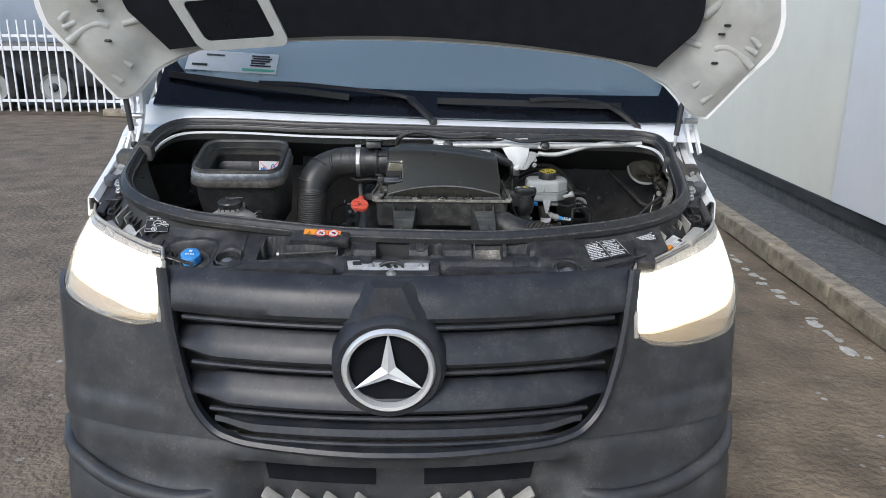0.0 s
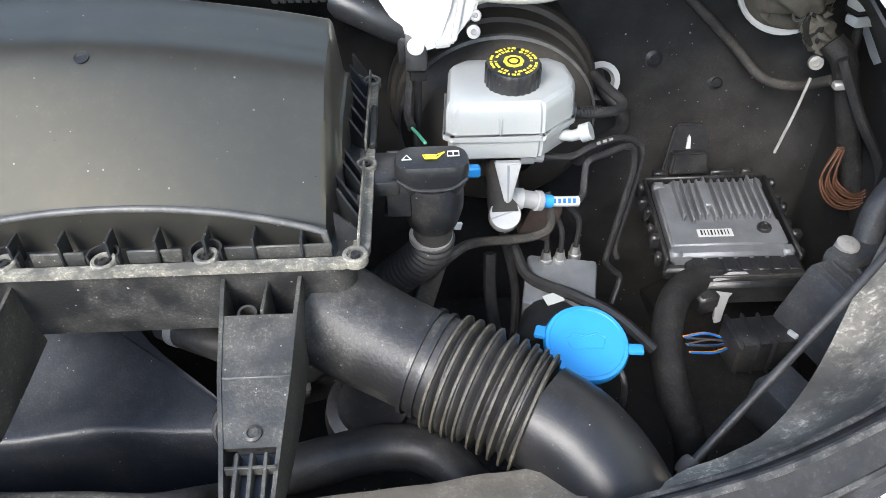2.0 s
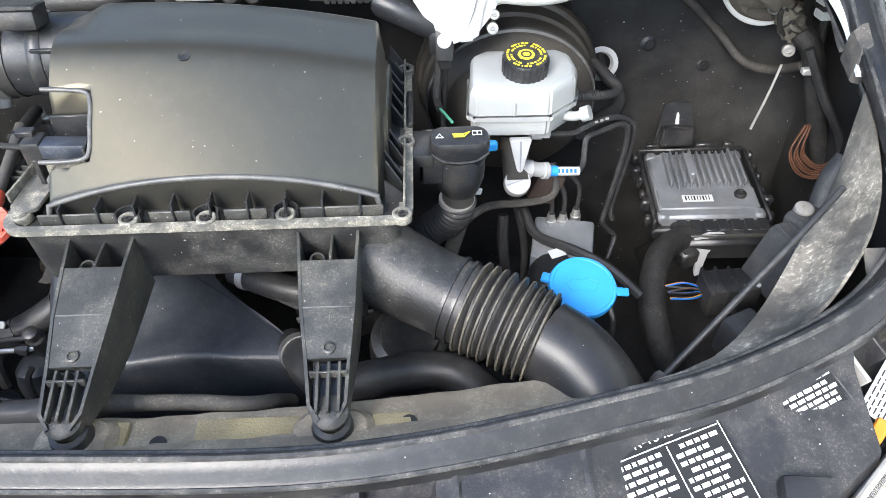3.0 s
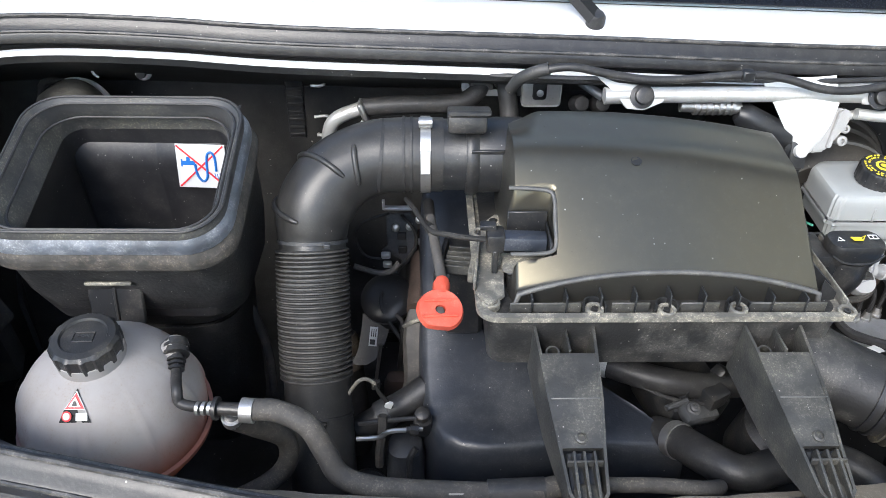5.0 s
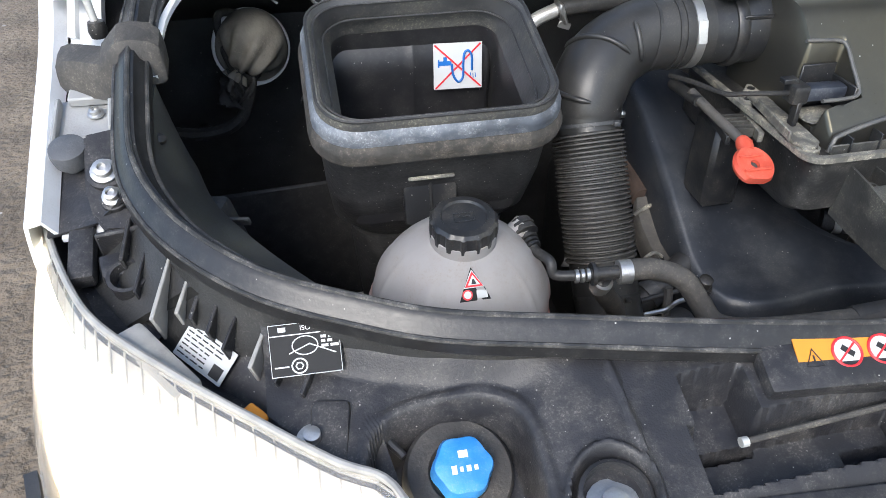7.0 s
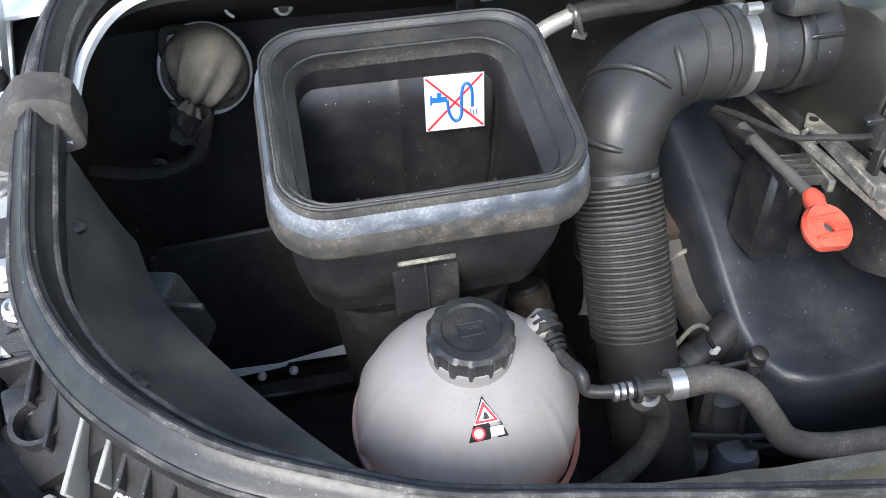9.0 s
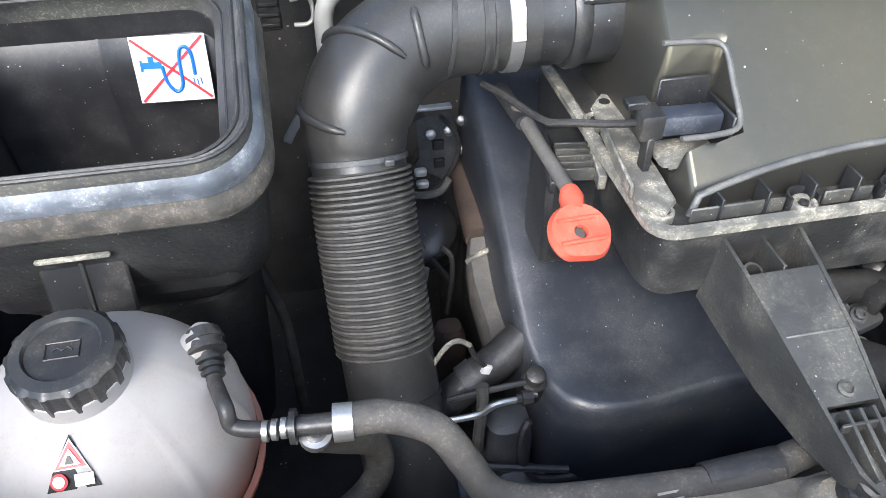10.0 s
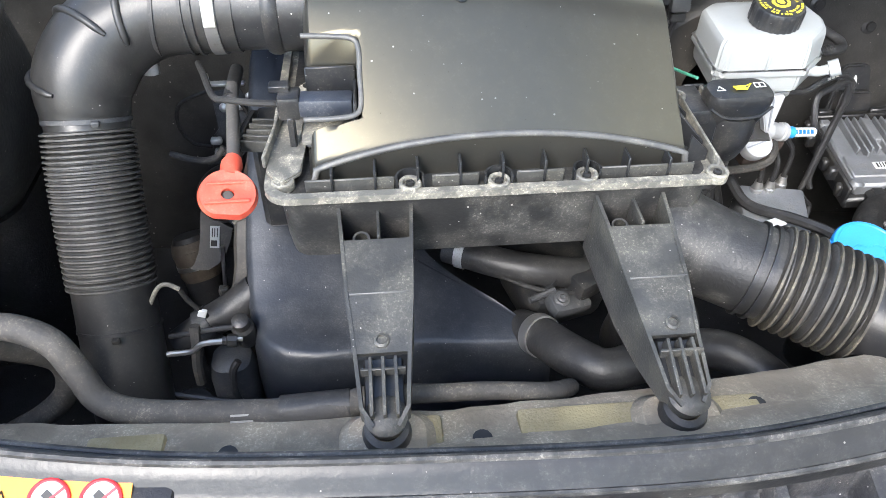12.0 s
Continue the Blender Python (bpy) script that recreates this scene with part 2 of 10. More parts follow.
M["truckgrey"] = material("blue_grey_truck_paint", (0.24, 0.28, 0.34), 0.45, vary=0.1, scale=2, bump=0.05)
M["marking"] = material("worn_white_road_paint", (0.55, 0.54, 0.50), 0.7, vary=0.2, scale=20, bump=0.3, dust=(0.16, 0.13, 0.10), dust_amount=0.9, dust_scale=9)
M["lampback"] = material("grey_lamp_back_plastic", (0.046, 0.049, 0.054), 0.5, bump=0.2, vary=0.2, scale=20, dust=(0.2, 0.19, 0.17), dust_amount=0.4, dust_scale=30)
M["plugblue"] = material("blue_grey_plug_plastic", (0.030, 0.036, 0.050), 0.4, bump=0.08, dust=(0.25, 0.25, 0.24), dust_amount=0.3, dust_scale=60)
M["cabin"] = material("dark_cabin_trim", (0.02, 0.02, 0.022), 0.7, bump=0.1)
M["frit"] = material("black_glass_edge", (0.006, 0.007, 0.010), 0.25, bump=0.0, spec=0.25)
M["lidface"] = material("airbox_lid_skin", (0.026, 0.0255, 0.024), 0.31, spec=1.0, bump=0.03, fine=900, vary=0.12, scale=9, dust=(0.26, 0.25, 0.20), dust_amount=0.05, dust_scale=60, specks=0.035, speck_scale=260)
# Warm tint and raised gloss stand in for a warm sky mirrored in the lid.
M["lidface"].node_tree.nodes["Principled BSDF"].inputs["Specular Tint"].default_value = (1.0, 0.91, 0.66, 1)
M["lidface"].node_tree.nodes["Principled BSDF"].inputs["IOR"].default_value = 1.55
M["wiperblack"] = material("black_wiper_paint", (0.010, 0.010, 0.011), 0.5, vary=0.1, bump=0.05, spec=0.3)
M["liner"] = material("black_bonnet_felt", (0.010, 0.011, 0.014), 0.95, vary=0.2, scale=20, bump=0.5, fine=350, spec=0.15)


def glass(name, tint, rough=0.02, alpha_mix=0.5):
    m = bpy.data.materials.new(name)
    m.use_nodes = True
    b = m.node_tree.nodes["Principled BSDF"]
    b.inputs["Base Color"].default_value = (*tint, 1)
    b.inputs["Roughness"].default_value = rough
    b.inputs["Transmission Weight"].default_value = alpha_mix
    b.inputs["IOR"].default_value = 1.5
    return m


def lit(name, colour, power, base=(0.8, 0.8, 0.8)):
    m = bpy.data.materials.new(name)
    m.use_nodes = True
    b = m.node_tree.nodes["Principled BSDF"]
    b.inputs["Base Color"].default_value = (*base, 1)
    b.inputs["Roughness"].default_value = 0.15
    b.inputs["Emission Color"].default_value = (*colour, 1)
    b.inputs["Emission Strength"].default_value = power
    return m


M["screen"] = glass("windscreen_glass", (0.35, 0.45, 0.52), 0.02, 0.6)
M["lens"] = glass("clear_lamp_lens", (0.95, 0.93, 0.88), 0.05, 0.9)
M["lamp"] = lit("lit_headlamp_reflector", (1.0, 0.90, 0.74), 6.0)
M["warm"] = lit("warm_lamp_edge", (1.0, 0.62, 0.30), 1.3, (0.5, 0.42, 0.3))
# Amber strip is unlit; a weak emission is added to brighten it.
M["strip_glow"] = lit("amber_strip_added_glow", (1.0, 0.74, 0.42), 0.10, (0.20, 0.155, 0.10))
M["lampgrey"] = material("ribbed_grey_lamp_plastic", (0.34, 0.33, 0.31), 0.35, vary=0.15, scale=60, bump=0.2, dust=(0.5, 0.46, 0.38), dust_amount=0.4, dust_scale=40)
M["servo"] = material("brown_black_servo_paint", (0.040, 0.037, 0.033), 0.42, bump=0.12, fine=300, vary=0.25, scale=18, dust=(0.16, 0.14, 0.115), dust_amount=0.4, dust_scale=12, specks=0.04)
M["castpale"] = material("pale_cast_alloy", (0.36, 0.36, 0.355), 0.5, 0.1, vary=0.12, scale=30, bump=0.25, fine=350, dust=(0.34, 0.32, 0.28), dust_amount=0.3, dust_scale=40)
M["seal"] = material("glossy_seal_rubber", (0.017, 0.017, 0.018), 0.34, bump=0.12, fine=250, dust=(0.2, 0.19, 0.17), dust_amount=0.14, dust_scale=60, specks=0.05)
# Lighter than the seal: highlight lines of its ridges put into colour, with dust.
M["sealedge"] = material("dusty_seal_highlight", (0.032, 0.032, 0.032), 0.42, bump=0.15, fine=250, vary=0.3, scale=40, dust=(0.3, 0.28, 0.25), dust_amount=0.5, dust_scale=40)
M["ridge"] = material("dusty_hose_ridge", (0.050, 0.049, 0.047), 0.5, bump=0.2, fine=300, dust=(0.26, 0.24, 0.21), dust_amount=0.35, dust_scale=60)
M["ridgebrown"] = material("brown_dusty_hose_ridge", (0.060, 0.055, 0.046), 0.55, bump=0.25, fine=300, vary=0.3, dust=(0.34, 0.295, 0.21), dust_amount=0.6, dust_scale=40)
M["gloss"] = material("glossy_black_plastic", (0.020, 0.020, 0.021), 0.34, bump=0.06, fine=500, dust=(0.2, 0.18, 0.15), dust_amount=0.12, dust_scale=18, specks=0.06)
# Pale worn edges; on the lid's front crest this colour is its highlight.
M["crest"] = material("worn_and_highlit_edge", (0.085, 0.085, 0.083), 0.36, bump=0.1, fine=500, dust=(0.3, 0.28, 0.24), dust_amount=0.3, dust_scale=60)
M["funnel"] = material("dusty_grey_lip_rubber", (0.045, 0.046, 0.048), 0.5, bump=0.2, fine=260, vary=0.3, scale=18, dust=(0.36, 0.34, 0.27), dust_amount=0.5, dust_scale=6)
M["ductshell"] = material("dusty_duct_shell", (0.024, 0.024, 0.025), 0.45, bump=0.3, fine=220, vary=0.25, scale=30, dust=(0.20, 0.195, 0.185), dust_amount=0.24, dust_scale=35, specks=0.2)
M["ductin"] = material("glossy_black_duct_inside", (0.019, 0.019, 0.021), 0.44, bump=0.05, fine=600, dust=(0.18, 0.17, 0.15), dust_amount=0.16, dust_scale=30, specks=0.10, spec=0.5)
M["skirt"] = material("brown_dusty_rubber", (0.05, 0.047, 0.043), 0.6, bump=0.4, fine=200, vary=0.35, scale=40, dust=(0.26, 0.22, 0.18), dust_amount=0.55, dust_scale=60)
# The pale blue-grey holds the collar's sheen as well as its dust.
M["duststrip"] = material("dusty_blue_sheen_plastic", (0.095, 0.108, 0.13), 0.36, spec=0.8, bump=0.3, fine=200, vary=0.4, scale=30, dust=(0.40, 0.42, 0.44), dust_amount=0.75, dust_scale=40)
M["zinc"] = material("bright_zinc_plate", (0.70, 0.70, 0.69), 0.35, 0.45, vary=0.15, scale=40, bump=0.15, dust=(0.42, 0.39, 0.34), dust_amount=0.5, dust_scale=45)
M["caked"] = material("pale_dust_caked_plastic", (0.11, 0.102, 0.088), 0.7, bump=0.5, fine=160, vary=0.4, scale=20, dust=(0.58, 0.53, 0.43), dust_amount=0.95, dust_scale=16, grain=180)
M["foam"] = material("yellow_brown_foam", (0.30, 0.25, 0.14), 0.9, vary=0.25, scale=25, bump=0.5, dust=(0.38, 0.33, 0.24), dust_amount=0.6, dust_scale=20)
M["oldrubber"] = material("brown_aged_rubber", (0.10, 0.080, 0.060), 0.7, vary=0.3, scale=30, bump=0.3, fine=250, dust=(0.26, 0.22, 0.16), dust_amount=0.5, dust_scale=30)
M["bracketgrey"] = material("grey_brown_dusty_metal", (0.085, 0.080, 0.074), 0.55, vary=0.2, scale=20, bump=0.2, fine=300, dust=(0.26, 0.23, 0.19), dust_amount=0.4, dust_scale=35)
M["bootgrey"] = material("dusty_grey_brown_rubber", (0.13, 0.12, 0.10), 0.8, bump=0.4, fine=220, vary=0.3, dust=(0.20, 0.18, 0.15), dust_amount=0.6, dust_scale=25)
M["wedge"] = material("grey_blue_splash_plastic", (0.050, 0.053, 0.058), 0.5, vary=0.3, scale=14, bump=0.25, fine=220, dust=(0.30, 0.27, 0.18), dust_amount=0.5, dust_scale=9, grain=200)
M["stop"] = material("grey_buffer_rubber", (0.085, 0.088, 0.095), 0.5, vary=0.15, bump=0.15, dust=(0.25, 0.25, 0.25), dust_amount=0.3, dust_scale=40)
M["flap"] = material("smoky_grey_plastic", (0.060, 0.063, 0.065), 0.32, bump=0.1, vary=0.25, scale=10, dust=(0.2, 0.19, 0.13), dust_amount=0.5, dust_scale=10)


# ---- mesh helpers ----
def part(name, bm, mat, parent=None, label="", smooth=True, angle=40):
    me = bpy.data.meshes.new(name)
    bmesh.ops.recalc_face_normals(bm, faces=bm.faces[:])
    bm.to_mesh(me)
    bm.free()
    me.materials.append(M[mat] if isinstance(mat, str) else mat)
    if smooth:
        me.polygons.foreach_set("use_smooth", [True] * len(me.polygons))
        me.set_sharp_from_angle(angle=radians(angle))
    ob = new(name, me)
    if parent:
        ob.parent = parent
        if parent.type == "EMPTY":
            ob.matrix_parent_inverse = Matrix.Translation(-parent.location)
    if label:
        tagged(ob, label)
    return ob


def thing(name, at, label, category, group="", kind=""):
    ob = new(name)
    ob.location = at
    ob.empty_display_size = 0.05
    return tagged(ob, label, category, group, kind)


def V(*a):
    return Vector(a)


def spline(pts, n=8, closed=False):
    """Catmull-Rom through pts."""
    p = [Vector(q) for q in pts]
    out = []
    k = len(p)
    for i in range(k if closed else k - 1):
        a = p[(i - 1) % k] if closed or i > 0 else p[0] * 2 - p[1]
        b, c = p[i], p[(i + 1) % k]
        d = p[(i + 2) % k] if closed or i + 2 < k else c * 2 - b
        for j in range(n):
            t = j / n
            out.append(0.5 * ((2 * b) + (c - a) * t + (2 * a - 5 * b + 4 * c - d) * t * t + (3 * b - a - 3 * c + d) * t ** 3))
    if not closed:
        out.append(p[-1])
    return out


def grid_faces(bm, rings, closed_u=True, closed_v=False):
    vs = [[bm.verts.new(c) for c in r] for r in rings]
    nv, nu = len(vs), len(vs[0])
    for i in range(nv if closed_v else nv - 1):
        for j in range(nu if closed_u else nu - 1):
            a, b = vs[i], vs[(i + 1) % nv]
            bm.faces.new((a[j], a[(j + 1) % nu], b[(j + 1) % nu], b[j]))
    return vs


def frames_along(path, closed=False):
    n = len(path)
    tang = []
    for i in range(n):
        a = path[(i - 1) % n] if closed or i > 0 else path[i]
        b = path[(i + 1) % n] if closed or i < n - 1 else path[i]
        tang.append((b - a).normalized())
    ref = V(0, 0, 1) if abs(tang[0].z) < 0.9 else V(0, 1, 0)
    nrm = (ref - tang[0] * ref.dot(tang[0])).normalized()
    out = []
    for t in tang:
        nrm = (nrm - t * nrm.dot(t)).normalized()
        out.append((nrm, t.cross(nrm)))
    return out


def tube(path, radius, seg=12, closed=False, caps=True, bm=None):
    """A round sweep; radius: a number or one for each point."""
    bm = bm or bmesh.new()
    fr = frames_along(path, closed)
    rs = radius if isinstance(radius, (list, tuple)) else [radius] * len(path)
    rings = []
    for p, (u, w), r in zip(path, fr, rs):
        rings.append([p + (u * math.cos(k * math.tau / seg) + w * math.sin(k * math.tau / seg)) * r for k in range(seg)])
    vs = grid_faces(bm, rings, True, closed)
    if caps and not closed:
        bm.faces.new(vs[0][::-1])
        bm.faces.new(vs[-1])
    return bm


def sweep(path, profile, closed=False, up=V(0, 0, 1), caps=True, bm=None):
    """Sweeps a closed profile of (side, up) along a path, with up held near the given way."""
    bm = bm or bmesh.new()
    n = len(path)
    rings = []
    for i, p in enumerate(path):
        a = path[(i - 1) % n] if closed or i > 0 else path[i]
        b = path[(i + 1) % n] if closed or i < n - 1 else path[i]
        t = (b - a).normalized()
        s = t.cross(up).normalized()
        w = s.cross(t)
        rings.append([p + s * x + w * y for x, y in profile])
    vs = grid_faces(bm, rings, True, closed)
    if caps and not closed:
        bm.faces.new(vs[0][::-1])
        bm.faces.new(vs[-1])
    return bm


def bellows(path, base, depth, pitch, seg=32, bm=None, sharp=False):
    """A ribbed hose: the radius swells once every pitch metres."""
    length, pts, rs = 0.0, [], []
    for i in range(len(path) - 1):
        d = (path[i + 1] - path[i]).length
        m = max(1, round(d / pitch * 8))
        for j in range(m):
            q = path[i].lerp(path[i + 1], j / m)
            ph = ((length + d * j / m) / pitch) % 1
            w = 0.5 - 0.5 * math.cos(ph * math.tau)
            pts.append(q)
            rs.append(base + depth * (w ** 0.6 if not sharp else w))
        length += d
    return tube(pts, rs, seg, caps=False, bm=bm)


def box(cx, cy, cz, sx, sy, sz, bevel=0.0, seg=2, rot=None, bm=None):
    """A bevelled block centred at a place; rot: degrees about x, y, z."""
    out = bm or bmesh.new()
    m = pose(cx, cy, cz, *(rot or (0, 0, 0))) @ Matrix.Diagonal((sx, sy, sz, 1))
    r = bmesh.ops.create_cube(out, size=1.0, matrix=m)
    if bevel:
        es = list({e for v in r["verts"] for e in v.link_edges})
        bmesh.ops.bevel(out, geom=es, offset=bevel, segments=seg, affect="EDGES", profile=0.5)
    return out


def lathe(profile, at, axis=(0, 0, 1), seg=32, bm=None):
    """Turns a profile of (radius, height) round an axis through a place."""
    bm = bm or bmesh.new()
    q = V(0, 0, 1).rotation_difference(Vector(axis).normalized()).to_matrix()
    at = Vector(at)
    rings = [[at + q @ V(r * math.cos(k * math.tau / seg), r * math.sin(k * math.tau / seg), h) for k in range(seg)] for r, h in profile]
    ringlike = len(profile) > 2 and profile[0][0] > 1e-5 and profile[-1][0] > 1e-5
    vs = grid_faces(bm, rings, True, ringlike)
    if not ringlike and profile[0][0] > 1e-5:
        bm.faces.new(vs[0][::-1])
    if not ringlike and profile[-1][0] > 1e-5:
        bm.faces.new(vs[-1])
    bmesh.ops.remove_doubles(bm, verts=bm.verts[:], dist=1e-6)
    return bm


def prism(poly, depth, m=None, bevel=0.0, bm=None):
    """Extrudes a flat outline (x, y) by depth along z, then places it by the matrix m."""
    out = bm or bmesh.new()
    lo = [out.verts.new((x, y, 0)) for x, y in poly]
    hi = [out.verts.new((x, y, depth)) for x, y in poly]
    n = len(poly)
    out.faces.new(lo[::-1])
    out.faces.new(hi)
    for i in range(n):
        out.faces.new((lo[i], lo[(i + 1) % n], hi[(i + 1) % n], hi[i]))
    if bevel:
        es = [e for e in {e for v in lo + hi for e in v.link_edges}]
        bmesh.ops.bevel(out, geom=es, offset=bevel, segments=2, affect="EDGES")
        vs = [v for v in out.verts]
    else:
        vs = lo + hi
    if m:
        bmesh.ops.transform(out, matrix=m, verts=vs)
    return out


def loft(rings, cap0=True, cap1=True, bm=None):
    bm = bm or bmesh.new()
    vs = grid_faces(bm, rings)
    if cap0:
        bm.faces.new(vs[0][::-1])
    if cap1:
        bm.faces.new(vs[-1])
    return bm


def rrect(w, h, r, n=5):
    """A rounded rectangle outline, anticlockwise."""
    out = []
    for cx, cy, a0 in ((w / 2 - r, h / 2 - r, 0), (-w / 2 + r, h / 2 - r, 90), (-w / 2 + r, -h / 2 + r, 180), (w / 2 - r, -h / 2 + r, 270)):
        for k in range(n + 1):
            a = radians(a0 + 90 * k / n)
            out.append((cx + r * math.cos(a), cy + r * math.sin(a)))
    return out


def solid(rows, thick, bm=None):
    """A sheet of rows of points, given a thickness along its normals."""
    out = bm or bmesh.new()
    old = set(out.faces)
    grid_faces(out, rows, closed_u=False)
    fs = [f for f in out.faces if f not in old]
    bmesh.ops.recalc_face_normals(out, faces=fs)
    bmesh.ops.solidify(out, geom=fs, thickness=thick)
    return out


def smooth01(a, b, x):
    t = min(1, max(0, (x - a) / (b - a)))
    return t * t * (3 - 2 * t)

# ---- the yard ----
def ground_sheet():
    bm = bmesh.new()
    xs = [-400, -60, -20, -10, -6, -4, -3, -2, -1, 0, 1, 2, 3, 4, 8, 20, 60, 400]
    ys = [-400, -60, -20, -8, -4, -2, 0, 1, 2, 3, 4, 6, 8, 11, 14, 18, 30, 80, 400]
    grid_faces(bm, [[V(x, y, 0.02 * noise.noise((x * 0.4, y * 0.4, 0)) - 0.012) for x in xs] for y in ys], closed_u=False)
    tagged(part("ground", bm, "asphalt"), "brown-grey dirty damp paved yard ground", "ground", kind="structure")


ground_sheet()


def wx(x0, y):
    """The building stands slightly turned to the van."""
    return x0 + 0.055 * (y - 3.6)


def building():
    bm = bmesh.new()
    y0, y1 = -9.0, 26.0
    prism([(wx(3.50, y0), y0), (wx(3.50, y1), y1), (wx(3.50, y1) + 0.3, y1), (wx(3.50, y0) + 0.3, y0)], 6.6, pose(0, 0, 0.30), bm=bm)
    wall = tagged(part("wall_east", bm, "wall"), "cream painted warehouse wall cladding beside the yard", "wall", kind="structure")
    bm = bmesh.new()
    prism([(wx(3.475, y0), y0), (wx(3.475, y1), y1), (wx(3.475, y1) + 0.3, y1), (wx(3.475, y0) + 0.3, y0)], 0.09, pose(0, 0, 0.26), bm=bm)
    tagged(part("trim", bm, "truck"), "dark drip rail along the foot of the wall", "trim", kind="structure")
    bm = bmesh.new()
    prism([(wx(3.51, y0), y0), (wx(3.51, y1), y1), (wx(3.51, y1) + 0.27, y1), (wx(3.51, y0) + 0.27, y0)], 0.27, pose(0, 0, 0.0), bm=bm)
    tagged(part("baseboard", bm, "plinth"), "dark concrete plinth under the wall", "plinth", kind="structure")
    # the grey-white sliding door panels stand proud of the cladding
    for k in range(4):
        a = 4.62 - 2.4 * k
        b = a - 2.38
        bm = bmesh.new()
        prism([(wx(3.455, b), b), (wx(3.455, a), a), (wx(3.498, a), a), (wx(3.498, b), b)], 2.05, pose(0, 0, 0.36), 0.006, bm)
        part("panel", bm, "wallgrey", wall, "smooth grey-white cladding panel")
    bm = bmesh.new()
    prism([(wx(2.86, y0), y0), (wx(2.86, y1), y1), (wx(3.50, y1), y1), (wx(3.50, y0), y0)], 0.11, pose(0, 0, 0.0), bm=bm)
    tagged(part("pavement", bm, "plinth"), "strip of dark gravel between kerb and wall", "gravel strip", kind="structure")


building()


def kerbs():
    rnd = random.Random(4)
    kerb = thing("kerb", (2.8, 4, 0), "weathered mossy concrete kerb along the gravel strip", "kerb", kind="structure")
    meshes = []
    for k in range(3):
        bm = bmesh.new()
        box(0, 0, 0.07, 0.16, 0.985, 0.15, 0.018, 2, bm=bm)
        for v in bm.verts:
            v.co += V(rnd.uniform(-1, 1), rnd.uniform(-1, 1), rnd.uniform(-1, 1)) * 0.004
        me = bpy.data.meshes.new("stone")
        bm.to_mesh(me)
        bm.free()
        me.materials.append(M["kerb"])
        meshes.append(me)
    for i in range(22):
        y = -3.5 + i
        ob = new("stone", meshes[i % 3])
        ob.parent = kerb
        ob.matrix_parent_inverse = Matrix.Translation(-kerb.location)
        ob.matrix_basis = pose(wx(2.79, y), y, rnd.uniform(-0.006, 0.004), 0, rnd.uniform(-1, 1), -3.15 + rnd.uniform(-0.5, 0.5))


kerbs()


def markings():
    rnd = random.Random(8)
    bm = bmesh.new()
    for i in range(60):
        y = -1.2 + i * 0.13 + rnd.uniform(-0.03, 0.03)
        x = 2.40 + 0.03 * y + rnd.uniform(-0.035, 0.035)
        if rnd.random() < 0.75:
            n, w, h = 18, rnd.uniform(0.012, 0.045), rnd.uniform(0.015, 0.07)
            sq = [(math.copysign(abs(math.cos(k * math.tau / n)) ** 0.45, math.cos(k * math.tau / n)), math.copysign(abs(math.sin(k * math.tau / n)) ** 0.45, math.sin(k * math.tau / n))) for k in range(n)]
            ring = [(x + w * a * rnd.uniform(0.55, 1.15), y + h * b * rnd.uniform(0.6, 1.15)) for a, b in sq]
            prism(ring, 0.004, pose(0, 0, 0.02 * noise.noise((x * 0.4, y * 0.4, 0)) - 0.0115), bm=bm)
    tagged(part("road_marking", bm, "marking"), "worn broken white paint line on the yard", "road marking", kind="stuff")


markings()


def fence():
    f = thing("fence", (-7.5, 14.8, 0), "white painted steel bar fence on concrete feet", "fence")
    rail = bmesh.new()
    for z in (0.30, 1.62):
        box(-10.5, 14.8, z, 13.0, 0.04, 0.06, 0.006, 1, bm=rail)
    part("rail", rail, "fence", f, "white horizontal steel rails")
    bm = box(0, 0, 0.97, 0.034, 0.034, 1.86, 0.004, 1)
    me = bpy.data.meshes.new("bar")
    bm.to_mesh(me)
    bm.free()
    me.materials.append(M["fence"])
    for i in range(70):
        ob = new("bar", me)
        ob.parent = f
        ob.matrix_parent_inverse = Matrix.Translation(-f.location)
        ob.matrix_basis = pose(-16.9 + i * 0.182, 14.77, 0.04)
    for i, x in enumerate((-15.5, -11.0, -6.35)):
        part("post", box(x, 14.83, 0.95, 0.11, 0.09, 1.9, 0.008, 1), "fence", f)
        part("foot", box(x + 0.1, 14.83, 0.07, 1.0, 0.34, 0.16, 0.03, 2), "kerb", f, "grey concrete fence foot")


fence()


